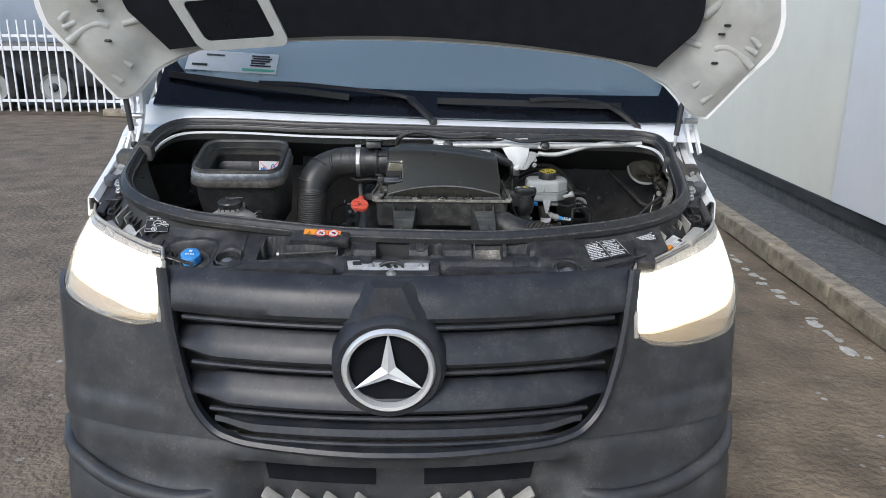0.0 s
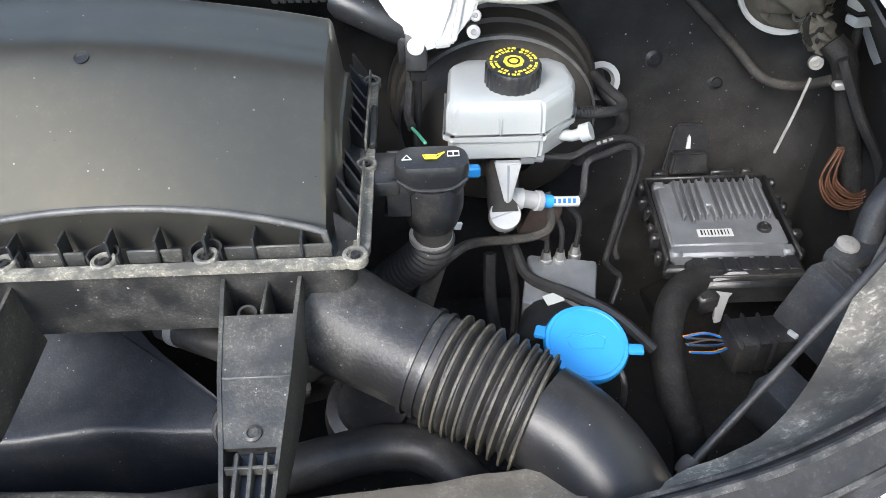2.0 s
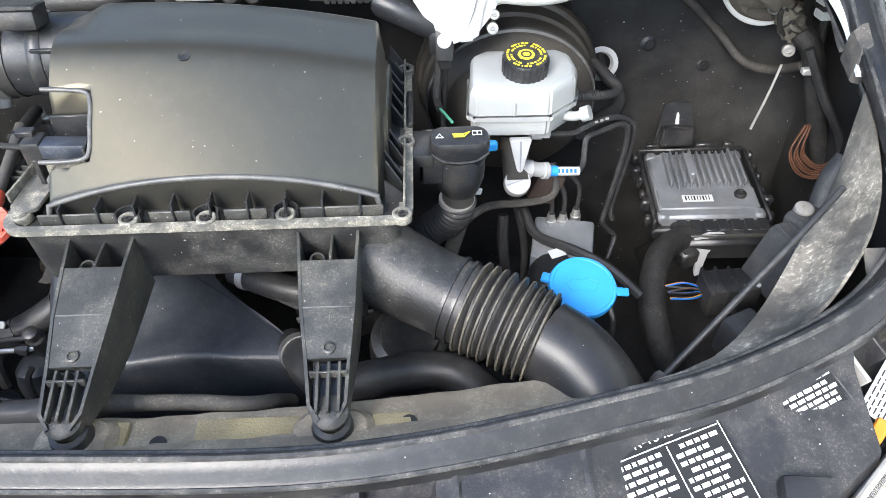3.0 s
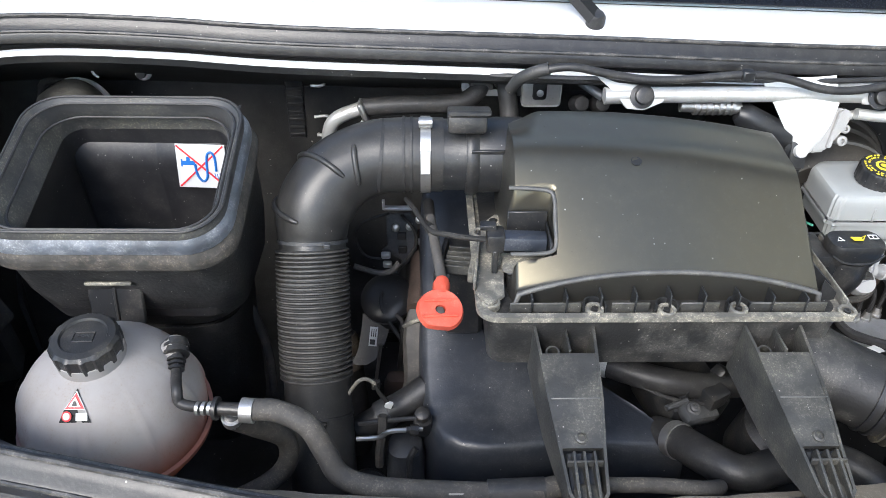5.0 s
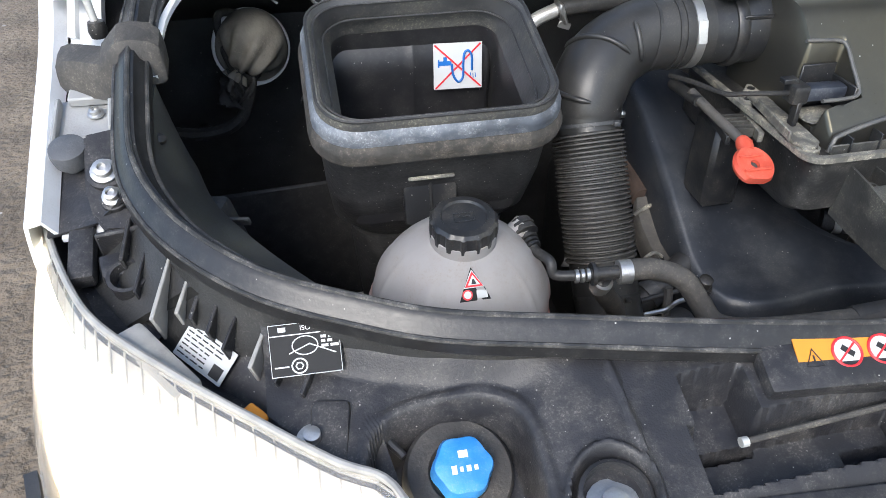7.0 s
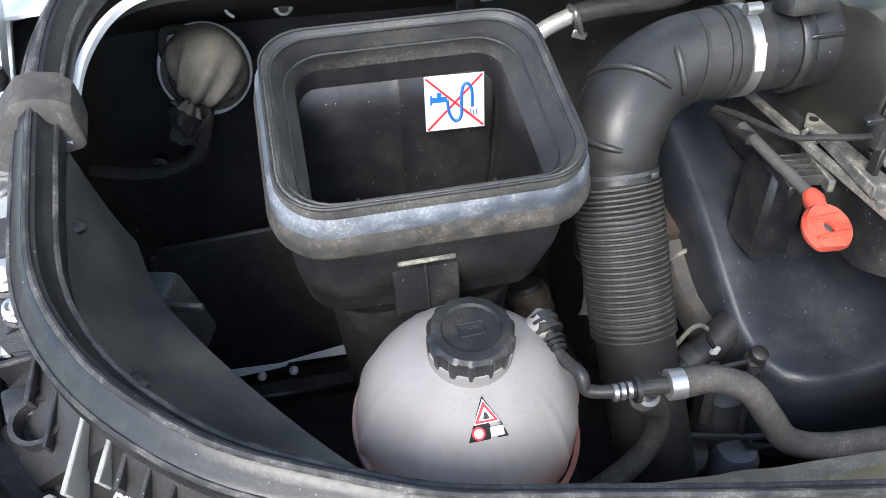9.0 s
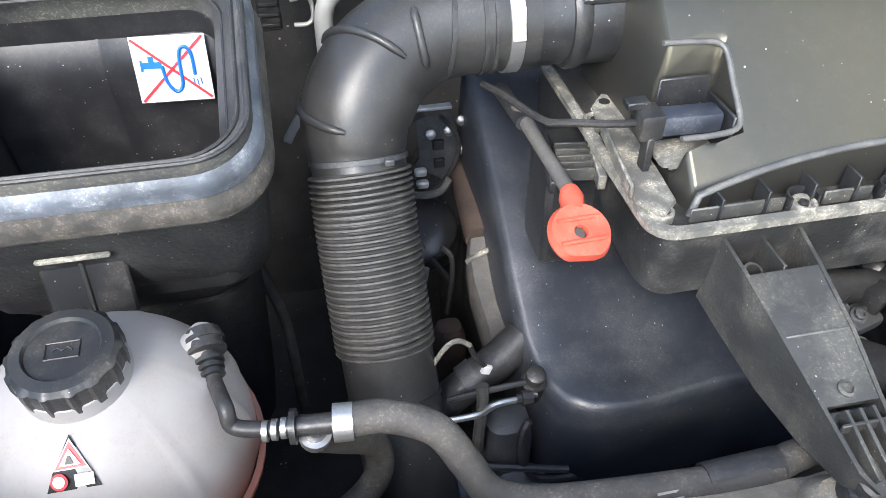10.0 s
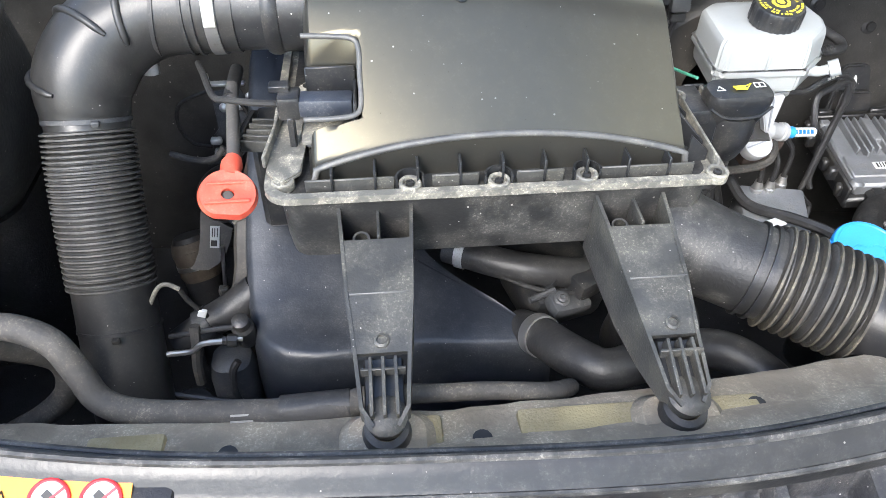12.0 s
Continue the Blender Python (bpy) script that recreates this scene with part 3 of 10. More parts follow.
def far_truck(x, y):
    t = thing("parked_truck", (x, y, 0), "dark truck chassis parked behind the white fence", "truck", "trucks behind the fence")
    part("chassis", box(x, y, 0.95, 7.5, 0.9, 0.32, 0.03, 1), "truck", t)
    part("body", box(x + 0.2, y + 0.2, 2.35, 7.0, 2.3, 1.75, 0.06, 2), "truckgrey", t, "pale blue-grey truck body")
    # added dark block behind the wheels, in place of the shade below the body
    part("undercarriage", box(x, y + 0.1, 0.72, 7.2, 1.5, 1.15, 0.05, 1), "truck", t, "dark block added for the shade under the truck")
    part("side_guard", box(x - 0.4, y - 0.9, 1.35, 6.0, 0.05, 0.1, 0.01, 1), "fence", t)
    part("tank", box(x + 1.9, y - 0.75, 0.8, 1.0, 0.6, 0.55, 0.08, 2), "truck", t)
    for wxx in (-2.2, -0.35, 0.95, 2.9):
        bm = lathe([(0.30, -0.14), (0.46, -0.15), (0.51, -0.10), (0.51, 0.10), (0.46, 0.15), (0.30, 0.14)], (x + wxx, y - 0.85, 0.51), (0, -1, 0), 36)
        w = part("wheel", bm, "tyre", t, "black truck tyre")
        part("rim", lathe([(0.31, 0.10), (0.30, 0.15), (0.27, 0.13), (0.24, 0.06), (0.17, 0.05), (0.14, 0.10), (0.05, 0.11), (0.0, 0.11)], (x + wxx, y - 0.85, 0.51), (0, -1, 0), 30), "inner", w, "grey-white steel wheel rim")
        for k in range(8):
            a = k * math.tau / 8
            part("rim_hole", lathe([(0.036, 0.0), (0.036, 0.004), (0, 0.004)], (x + wxx + 0.205 * math.cos(a), y - 0.915, 0.51 + 0.205 * math.sin(a)), (0, -1, 0), 12), "ink", w)
        part("hub", lathe([(0.095, 0.09), (0.09, 0.16), (0.06, 0.18), (0, 0.18)], (x + wxx, y - 0.85, 0.51), (0, -1, 0), 20), "truck", w, "dark hub")
    return t


far_truck(-9.2, 16.8)


# ---- the van ----
van = thing("van", (0, 2.6, 0), "white delivery van with open bonnet, grey bumper and lit headlamps", "van")


def face_y(x, z):
    """The plan curve of the van's face."""
    a = abs(x)
    y = 0.03 + 0.28 * a * a + 12.0 * max(0, a - 0.82) ** 2
    return y + 0.10 * (z - 0.95) + 0.10 * max(0, z - 1.02)


def mirror_x(bm):
    """Adds the mirror image over the van's middle plane."""
    r = bmesh.ops.duplicate(bm, geom=bm.verts[:] + bm.edges[:] + bm.faces[:])
    vs = [g for g in r["geom"] if isinstance(g, bmesh.types.BMVert)]
    for v in vs:
        v.co.x *= -1
    fs = [g for g in r["geom"] if isinstance(g, bmesh.types.BMFace)]
    bmesh.ops.reverse_faces(bm, faces=fs)
    return bm


# the lower and upper edge of each headlamp, as distance from the middle plane and height; the van leans a little
LAMP_LO = {-1: [(0.574, 0.992), (0.634, 0.980), (0.697, 0.984), (0.763, 0.996), (0.820, 1.012), (0.880, 1.032), (0.924, 1.050)],
           1: [(0.574, 0.956), (0.620, 0.933), (0.690, 0.920), (0.770, 0.920), (0.843, 0.934), (0.900, 0.962), (0.928, 0.996)]}
LAMP_UP = {-1: [(0.563, 1.133), (0.62, 1.132), (0.70, 1.139), (0.78, 1.150), (0.85, 1.163), (0.905, 1.166), (0.931, 1.158)],
           1: [(0.563, 1.100), (0.630, 1.108), (0.710, 1.120), (0.790, 1.133), (0.855, 1.145), (0.905, 1.150), (0.930, 1.144)]}


def lamp_lo(x):
    pts = LAMP_LO[-1 if x < 0 else 1]
    return float(np.interp(abs(x), [0.566] + [p[0] for p in pts], [1.115] + [p[1] for p in pts]))


def opening_x(z):
    """Half the width of the grille's opening at a height."""
    return float(np.interp(z, (0.714, 0.735, 0.758, 0.80, 0.88, 0.98, 1.12), (0.34, 0.415, 0.455, 0.497, 0.532, 0.551, 0.562)))


def bumper():
    """The grey plastic face below the lamps, with the grille's opening left free."""
    def inner_x(z):  # the outline of the grille's opening
        return opening_x(z)
    bm = bmesh.new()
    for s in (1, -1):
        rows = []
        for i in range(25):
            row = []
            for j in range(33):
                u = j / 32
                xe = inner_x(0.716 + 0.29 * i / 24) + (0.930 - inner_x(0.716 + 0.29 * i / 24)) * u
                top = 1.0 + (lamp_lo(s * min(max(xe, 0.574), 0.88)) - 1.004) * smooth01(0.552, 0.592, xe)
                z = 0.716 + (top - 0.716) * i / 24
                crease = -0.012 * smooth01(0.80, 0.76, z) * smooth01(0.5, 0.7, xe)
                row.append(V(s * xe, face_y(xe, z) + crease, z))
            rows.append(row)
        solid(rows, 0.012, bm)
    for s in (1, -1):  # the strip that runs up between grille and lamp
        rows = [[V(s * x, face_y(x, z), z) for x in (inner_x(z), inner_x(z) + 0.014)] for z in (0.95, 1.0, 1.05, 1.1, 1.12)]
        solid(rows, 0.012, bm)
    low = []
    for i in range(13):
        z = 0.40 + (0.722 - 0.40) * i / 12
        row = []
        for j in range(61):
            x = -0.930 + 1.86 * j / 60
            a = abs(x)
            y = face_y(x, z)
            y += 0.02 * smooth01(0.68, 0.735, z)
            if 0.44 < z < 0.675 and a < 0.46:  # lower intake pushed in
                y += 0.085 * smooth01(0.455 - 0.25 * max(0, 0.66 - z), 0.33, a) * smooth01(0.675, 0.645, z)
            y += -0.03 * smooth01(0.60, 0.54, z) * smooth01(0.36, 0.5, a)
            row.append(V(x, y, z))
        low.append(row)
    solid(low, 0.012, bm)
    b = part("bumper", bm, "bumper", van, "dark grey grained plastic bumper with scuffs")
    for k in range(8):
        x = -0.31 + 0.075 * k + (0.09 if k > 3 else 0)
        part("slat", box(x, face_y(x, 0.56) + 0.045, 0.556, 0.060, 0.03, 0.012, 0.004, 2, (25, 40 if x < 0 else -40, 0)), "lampgrey", b, "pale scuffed slat")
    # black plates set in the intake give the dark of its depth
    for s in (-1, 1):
        plate = [[V(s * x, face_y(x, z) + 0.080, z) for x in (0.06, 0.15, 0.25, 0.33 + 0.2 * (z - 0.60))] for z in (0.585, 0.62, 0.655)]
        part("air_opening", solid(plate, 0.004), "liner", b, "black plate standing for the shade in the lower air opening")
    for s in (-1, 1):  # rounded shelf above the lower edge, sunk into the face at both ends
        shelf = spline([V(s * 0.42, face_y(0.42, 0.56) + 0.030, 0.575), V(s * 0.50, face_y(0.50, 0.56) - 0.012, 0.565), V(s * 0.60, face_y(0.60, 0.56) - 0.022, 0.562), V(s * 0.72, face_y(0.72, 0.56) - 0.020, 0.575), V(s * 0.84, face_y(0.84, 0.6) - 0.004, 0.615), V(s * 0.90, face_y(0.90, 0.62) + 0.020, 0.64)], 6)
        part("shelf", tube(shelf, 0.020, 16), "bumper", b, "scuffed rounded shelf")


bumper()


def grille():
    bm = bmesh.new()
    outline = [(-0.553, 1.122), (-0.545, 1.06), (-0.535, 0.98), (-0.515, 0.88), (-0.488, 0.80), (-0.448, 0.752), (-0.405, 0.732), (-0.33, 0.721), (-0.15, 0.713), (0, 0.711)]
    path = outline + [(-x, z) for x, z in outline[-2::-1]]
    pts = spline([V(x, face_y(x, z) - 0.006, z) for x, z in path], 6)
    sweep(pts, [(-0.008, -0.016), (0.008, -0.016), (0.009, 0.008), (0.0, 0.014), (-0.009, 0.008)], up=V(0, -1, 0), bm=bm)
    g = part("grille", bm, "grille", van, "dark grey plastic radiator grille")
    # a black sheet puts the shade between the slats into colour
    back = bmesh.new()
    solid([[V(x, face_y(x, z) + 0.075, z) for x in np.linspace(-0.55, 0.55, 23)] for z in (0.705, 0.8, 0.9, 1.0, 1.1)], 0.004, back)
    part("backing", back, "ink", g, "black sheet standing for the shade behind the grille slats")

    for s in (-1, 1):
        side = solid([[V(s * (0.545 - 0.04 * smooth01(0.95, 0.75, z)), face_y(0.54, z) + dy, z) for dy in (0.004, 0.09)] for z in (0.72, 0.80, 0.88, 0.98, 1.08)], 0.003)
        part("side_wall", side, "grille", g)

    def slat(z0, half, h, top=False):
        """A curved blade: a rounded top face that leans back, thin lip below."""
        b = bmesh.new()
        rings = []
        for u in np.linspace(-1, 1, 61):
            x = u * half
            e = smooth01(half, half - 0.10, abs(x))
            y = face_y(x, z0)
            hh = h * (0.72 + 0.28 * e)
            prof = [(-0.004, -0.006), (-0.010, 0.004), (-0.004, 0.02), (0.010, hh * 0.6), (0.035, hh), (0.05, hh * 0.98), (0.045, hh * 0.5), (0.02, 0.0)]
            if top:
                prof = [(-0.002, -0.008), (-0.008, 0.004), (-0.004, 0.02), (0.008, 0.05), (0.030, 0.075), (0.06, 0.085), (0.07, 0.06), (0.02, 0.0)]
            rings.append([V(u * min(half + 0.02, opening_x(z0 + q) - (0.004 if top else 0.014)), y + p + 0.016 * (1 - e) * (not top), z0 + q * (1 if top else 1 - 0.25 * (1 - e)) + 0.010 * (1 - e) * (not top)) for p, q in prof])
        loft(rings, bm=b)
        return b
    for z0, half, h, top in ((1.032, 0.545, 0.08, True), (0.925, 0.525, 0.065, False), (0.815, 0.485, 0.065, False), (0.752, 0.42, 0.03, False)):
        part("slat", slat(z0, half, h, top), "grille", g)
        lip = tube([V(x, face_y(x, z0) + 0.004, z0 - 0.022) for x in np.linspace(-half + 0.035, half - 0.035, 40)], 0.0065, 8)
        part("lip", lip, "grille", g)
    # the badge's seat: a dome rising to the bonnet's edge
    seat = lathe([(0.135, 0.03), (0.128, -0.010), (0.118, -0.022), (0.108, -0.022), (0.102, 0.0), (0.0, 0.004)], (-0.022, 0.018, 0.927), (0, 1, 0.1), 48)
    part("badge_seat", seat, "grille", g)
    peak = bmesh.new()
    loft([[V(-0.022 + s * w, 0.004 + dy + 0.13 * (z - 1.03), z) for s, dy in ((-1, 0.050), (-0.62, 0.0), (0.62, 0.0), (1, 0.050))] for w, z in ((0.112, 1.020), (0.098, 1.050), (0.070, 1.085), (0.048, 1.116))], bm=peak)
    part("badge_peak", peak, "grille", g, "tapered peak above the badge", angle=30)
    ring = lathe([(0.089, -0.006), (0.093, -0.018), (0.100, -0.020), (0.106, -0.012), (0.107, 0.0), (0.089, 0.0)], (-0.022, 0.006, 0.927), (0, 1, 0.1), 64)
    badge = part("badge", ring, "chrome", g, "round chrome badge ring")
    star = bmesh.new()
    for k in range(3):
        a = radians(90 + 120 * k)
        d, n = V(math.cos(a), 0, math.sin(a)), V(-math.sin(a), 0, math.cos(a))
        c = V(-0.022, -0.006, 0.927)
        tip, l, r, top, back = c + d * 0.094, c + n * 0.0165 + d * 0.0095, c - n * 0.0165 + d * 0.0095, c + V(0, -0.013, 0), c + V(0, 0.012, 0)
        v = [star.verts.new(q) for q in (tip, l, r, top, back)]
        for f in ((0, 1, 3), (0, 3, 2), (0, 4, 1), (0, 2, 4)):
            star.faces.new([v[i] for i in f])
    part("star", star, "chrome", badge, "three-pointed chrome shape", smooth=False)
    mesh = lathe([(0.088, 0.0), (0.04, -0.002), (0.0, -0.002)], (-0.022, 0.012, 0.927), (0, 1, 0.1), 48)
    part("badge_face", mesh, "liner", badge, "black badge face")


grille()


def headlamp(s):
    lo, up = LAMP_LO[s], LAMP_UP[s]
    a, b = spline([V(x, 0, z) for x, z in lo], 5), spline([V(x, 0, z) for x, z in up], 5)

    def depth(x, z):
        top = float(np.interp(x, [p[0] for p in up], [p[1] for p in up]))
        k = max(0.0, (z - 0.99) / (top - 0.99))
        sweep_back = 0.03 + 0.11 * smooth01(0.555, 0.605, x) + 0.15 * max(0, (x - 0.60) / 0.33) - (0.018 if s < 0 else 0.058) * smooth01(0.56, 0.64, x)
        return face_y(x, min(z, 1.02)) + sweep_back * k ** 1.35

    def sheet(t0, t1, off, n=8):
        """A layer of the lamp between two heights; t0 and t1: shares of the height, from the inner to the outer end."""
        rows = []
        for k in range(n + 1):
            row = []
            for i, (p, q) in enumerate(zip(a, b)):
                u = i / (len(a) - 1)
                f0, f1 = (float(np.interp(u, (0, 0.35, 0.7, 1), f)) if isinstance(f, tuple) else f for f in (t0, t1))
                t = f0 + (f1 - f0) * k / n
                c = p.lerp(q, t)
                row.append(V(s * c.x, depth(c.x, c.z) + off - 0.012 * math.sin(math.pi * t), c.z))
            rows.append(row)
        return rows
    dim = (0.10, 0.22, 0.24, 0.16) if s < 0 else (0.03, 0.24, 0.34, 0.37)
    ob = part("headlamp", solid(sheet(0, 1, 0.0), 0.004), "lens", van, "lit headlamp with clear lens, glaring white")
    ob.visible_shadow = False
    part("reflector", solid(sheet(dim, 0.87, 0.022), 0.003), "lamp", ob, "glaring warm white lamp reflector")
    part("warm_edge", solid(sheet(tuple(d - 0.012 for d in dim), tuple(d + 0.025 for d in dim), 0.0205, 2), 0.002), "warm", ob, "warm glowing lower edge")
    part("inner_trim", solid(sheet(0.875, 0.985, 0.012), 0.003), "lampgrey", ob, "grey lined upper lamp edge")
    part("indicator", solid(sheet(0.01, tuple(max(0.02, d - 0.008) for d in dim), 0.020), 0.003), "strip_glow", ob, "pale amber lower lamp strip")
    for k in range(26):  # fine moulded lines across the upper edge
        i = 2 + k
        p, q = a[i].lerp(b[i], 0.88), a[i].lerp(b[i], 0.975)
        part("moulded_line", tube([V(s * c.x, depth(c.x, c.z) + 0.007, c.z) for c in (p, q)], 0.0013, 6), "lampgrey", ob)
    side = [a[0].lerp(b[0], k / 6) for k in range(7)]
    part("side_bezel", tube([V(s * (q.x - 0.004), depth(max(q.x, 0.563), q.z) - 0.002, q.z) for q in side], 0.006, 8), "lampgrey", ob)
    rim = spline([V(s * q.x, depth(q.x, q.z) + 0.004, q.z + 0.004) for q in b], 2)
    part("bezel", tube(rim, 0.0035, 8), "lampgrey", ob)
    # housing top behind the lens
    inner = spline([V(0.605, 0.372, 1.125), V(0.662, 0.412, 1.135), V(0.720, 0.455, 1.145), V(0.772, 0.520, 1.160), V(0.805, 0.590, 1.180), V(0.822, 0.66, 1.205), V(0.828, 0.73, 1.225)], 5)
    off = 0.0 if s < 0 else -0.036
    rows = []
    for q, r in zip(b, inner):
        r = r + V(0, off, 0)
        e = V(q.x, depth(q.x, q.z), q.z - 0.004)
        m = e.lerp(r, 0.5) + V(0, 0, -0.036)
        rows.append([V(s * p.x, p.y, p.z) for p in (e, e.lerp(m, 0.3) + V(0, 0, -0.012), m, m.lerp(r, 0.6), r)])
    h = part("lamp_housing", solid(rows, 0.004), "panel", ob, "black ribbed lamp housing", angle=30)
    for x, y, z, sx, sy, sz, rz, mat in ((0.776, 0.500, 1.145, 0.004, 0.066, 0.045, 15, "lampgrey"), (0.800, 0.535, 1.148, 0.003, 0.05, 0.035, 12, "panel"), (0.757, 0.492, 1.142, 0.004, 0.040, 0.040, 18, "lampgrey"),
                                         (0.745, 0.487, 1.138, 0.004, 0.040, 0.040, 18, "panel"), (0.728, 0.470, 1.136, 0.004, 0.045, 0.040, 20, "panel"), (0.712, 0.452, 1.132, 0.003, 0.05, 0.038, 25, "panel"),
                                         (0.690, 0.428, 1.125, 0.004, 0.045, 0.038, 25, "lampgrey"), (0.668, 0.408, 1.122, 0.003, 0.045, 0.038, 28, "panel"), (0.648, 0.392, 1.118, 0.004, 0.04, 0.035, 28, "panel"), (0.815, 0.570, 1.160, 0.004, 0.05, 0.04, 8, "panel")):
        part("rib", box(s * x, y + off, z + 0.006, sx, sy, sz * 1.3, 0.001, 1, (21, 0, s * rz)), mat, h)
    part("pale_web", prism([(-0.018, -0.012), (0.016, -0.016), (0.018, 0.014), (-0.006, 0.020)], 0.003, pose(s * 0.757, 0.523 + off, 1.166, 35, 0, s * 20)), "lampgrey", h, "pale plastic web")
    part("rail", tube(spline([V(s * 0.815, 0.60 + off, 1.150), V(s * 0.822, 0.545 + off, 1.140), V(s * 0.800, 0.490 + off, 1.130), V(s * 0.788, 0.478 + off, 1.125)], 6), 0.006, 8), "panel", h)
    part("socket_box", box(s * 0.784, 0.430 + off, 1.136, 0.030, 0.095, 0.026, 0.005, 2, (10, 0, s * -38)), "lampgrey", h, "beige lamp adjuster box")
    part("amber_clip", box(s * 0.700, 0.365 + off, 1.124, 0.012, 0.022, 0.010, 0.002, 1, (16, 0, s * -45)), "orange", h, "small amber clip")


for side in (-1, 1):
    headlamp(side)


def fender(s):
    """The white wing beside the engine bay and down to the wheel."""
    rows = []
    edge = spline([V(0.918, 0.60, 1.192), V(0.924, 0.72, 1.235), V(0.928, 0.85, 1.288), V(0.932, 0.97, 1.355), V(0.938, 1.16, 1.40)], 5)
    for q in edge:
        row = [V(s * (q.x - 0.030), q.y, q.z - 0.012), V(s * (q.x - 0.018), q.y, q.z + 0.004), V(s * q.x, q.y, q.z)]
        for k in range(1, 8):
            t = k / 7
            row.append(V(s * (q.x + 0.045 * math.sin(t * 1.6) * smooth01(0.55, 0.85, q.y)), q.y, q.z - (q.z - (0.62 + 0.52 * smooth01(0.80, 0.60, q.y))) * t))
        rows.append(row)
    ob = part("fender", solid(rows, 0.004), "white", van, "white painted front wing")
    strip = [V(s * (p.x - 0.052), p.y, p.z - 0.02) for p in edge]
    part("wing_flange", sweep(strip, [(-0.02, -0.003), (0.02, -0.003), (0.02, 0.003), (-0.02, 0.003)]), "white", ob)


for side in (-1, 1):
    fender(side)

SEAL = [(0.021, .297), (0.208, .293), (0.332, .303), (0.459, .325), (0.577, .352), (0.703, .408), (0.781, .494), (0.804, .613), (0.812, .70), (0.821, .775), (0.812, .832), (0.785, .858), (0.74, .872), (0.66, .877),
        (0.362, .884), (0.07, .898), (-0.319, .914), (-0.50, .930), (-0.66, .936), (-0.75, .920), (-0.793, .852), (-0.803, .75), (-0.801, .66), (-0.794, .585), (-0.772, .530), (-0.735, .482),
        (-0.675, .434), (-0.6, .399), (-0.534, .375), (-0.44, .356), (-0.297, .329), (-0.151, .307)]


def seal_z(y):
    return 1.175 + 0.33 * (y - 0.35)


seal_path = spline([V(x, y, seal_z(y)) for x, y in SEAL], 5, closed=True)


def bay():
    prof = [(-0.019, -0.012), (-0.013, -0.016), (0.013, -0.016), (0.019, -0.010), (0.019, 0.002), (0.013, 0.006), (0.010, 0.014), (0.003, 0.019), (-0.006, 0.017), (-0.010, 0.008), (-0.015, 0.004), (-0.019, -0.002)]
    bm = sweep(seal_path, prof, closed=True)
    seal = part("bay_seal", bm, "seal", van, "thick black rubber bonnet seal")
    # lighter beads draw the highlight lines on the seal's ridges
    for dx, dz, r in ((0.0, 0.019, 0.0030), (-0.016, 0.003, 0.0026), (0.017, 0.002, 0.0026)):
        n = len(seal_path)
        bead = []
        for i, p in enumerate(seal_path):
            tng = (seal_path[(i + 1) % n] - seal_path[i - 1]).normalized()
            bead.append(p + tng.cross(V(0, 0, 1)).normalized() * dx + V(0, 0, dz))
        part("bead", tube(bead, r, 8, closed=True), "sealedge", seal)
    # light flange under the rear and side seal
    rear = spline([V(x * 0.976, y - 0.022, seal_z(y) - 0.022) for x, y in SEAL[8:22]], 8)
    part("flange", sweep(rear, [(-0.004, -0.004), (0.004, -0.004), (0.004, 0.0025), (-0.004, 0.0025)]), "white", van, "white painted flange under the seal")
    # the tub under the seal
    rings = []
    for f, dz, zz in ((1.0, -0.014, None), (1.0, -0.05, None), (None, 0, 1.10), (None, 0, 0.62)):
        ring = []
        for p in seal_path:
            if f:
                ring.append(V(p.x, p.y + (0.012 if p.y > 0.6 else -0.01), p.z + dz))
            else:
                ring.append(V(max(-0.95, min(0.95, p.x * 1.16)), p.y + (0.24 if p.y > 0.75 else 0.24 * smooth01(0.6, 0.75, p.y)) + (0.0 if p.y > 0.5 else 0.02), zz if p.y < 0.6 or zz < 1 else zz + 0.10 * smooth01(0.6, 0.9, p.y)))
        rings.append(ring)
    bm = loft(rings, cap0=False, cap1=True)
    part("engine_bay_lining", bm, "deep", van, "dark dusty engine bay walls and floor")


bay()


def screen_at(x, t, off=0.0):
    """A place on the windscreen: t from its foot (0) to the roof (1)."""
    u = (x - 0.045) / 0.87
    return V(x * (1 - 0.10 * t), 1.012 - 0.07 * u * u + 0.78 * t - off, 1.391 - 0.028 * x + 0.024 * x * x + 0.80 * t + off)


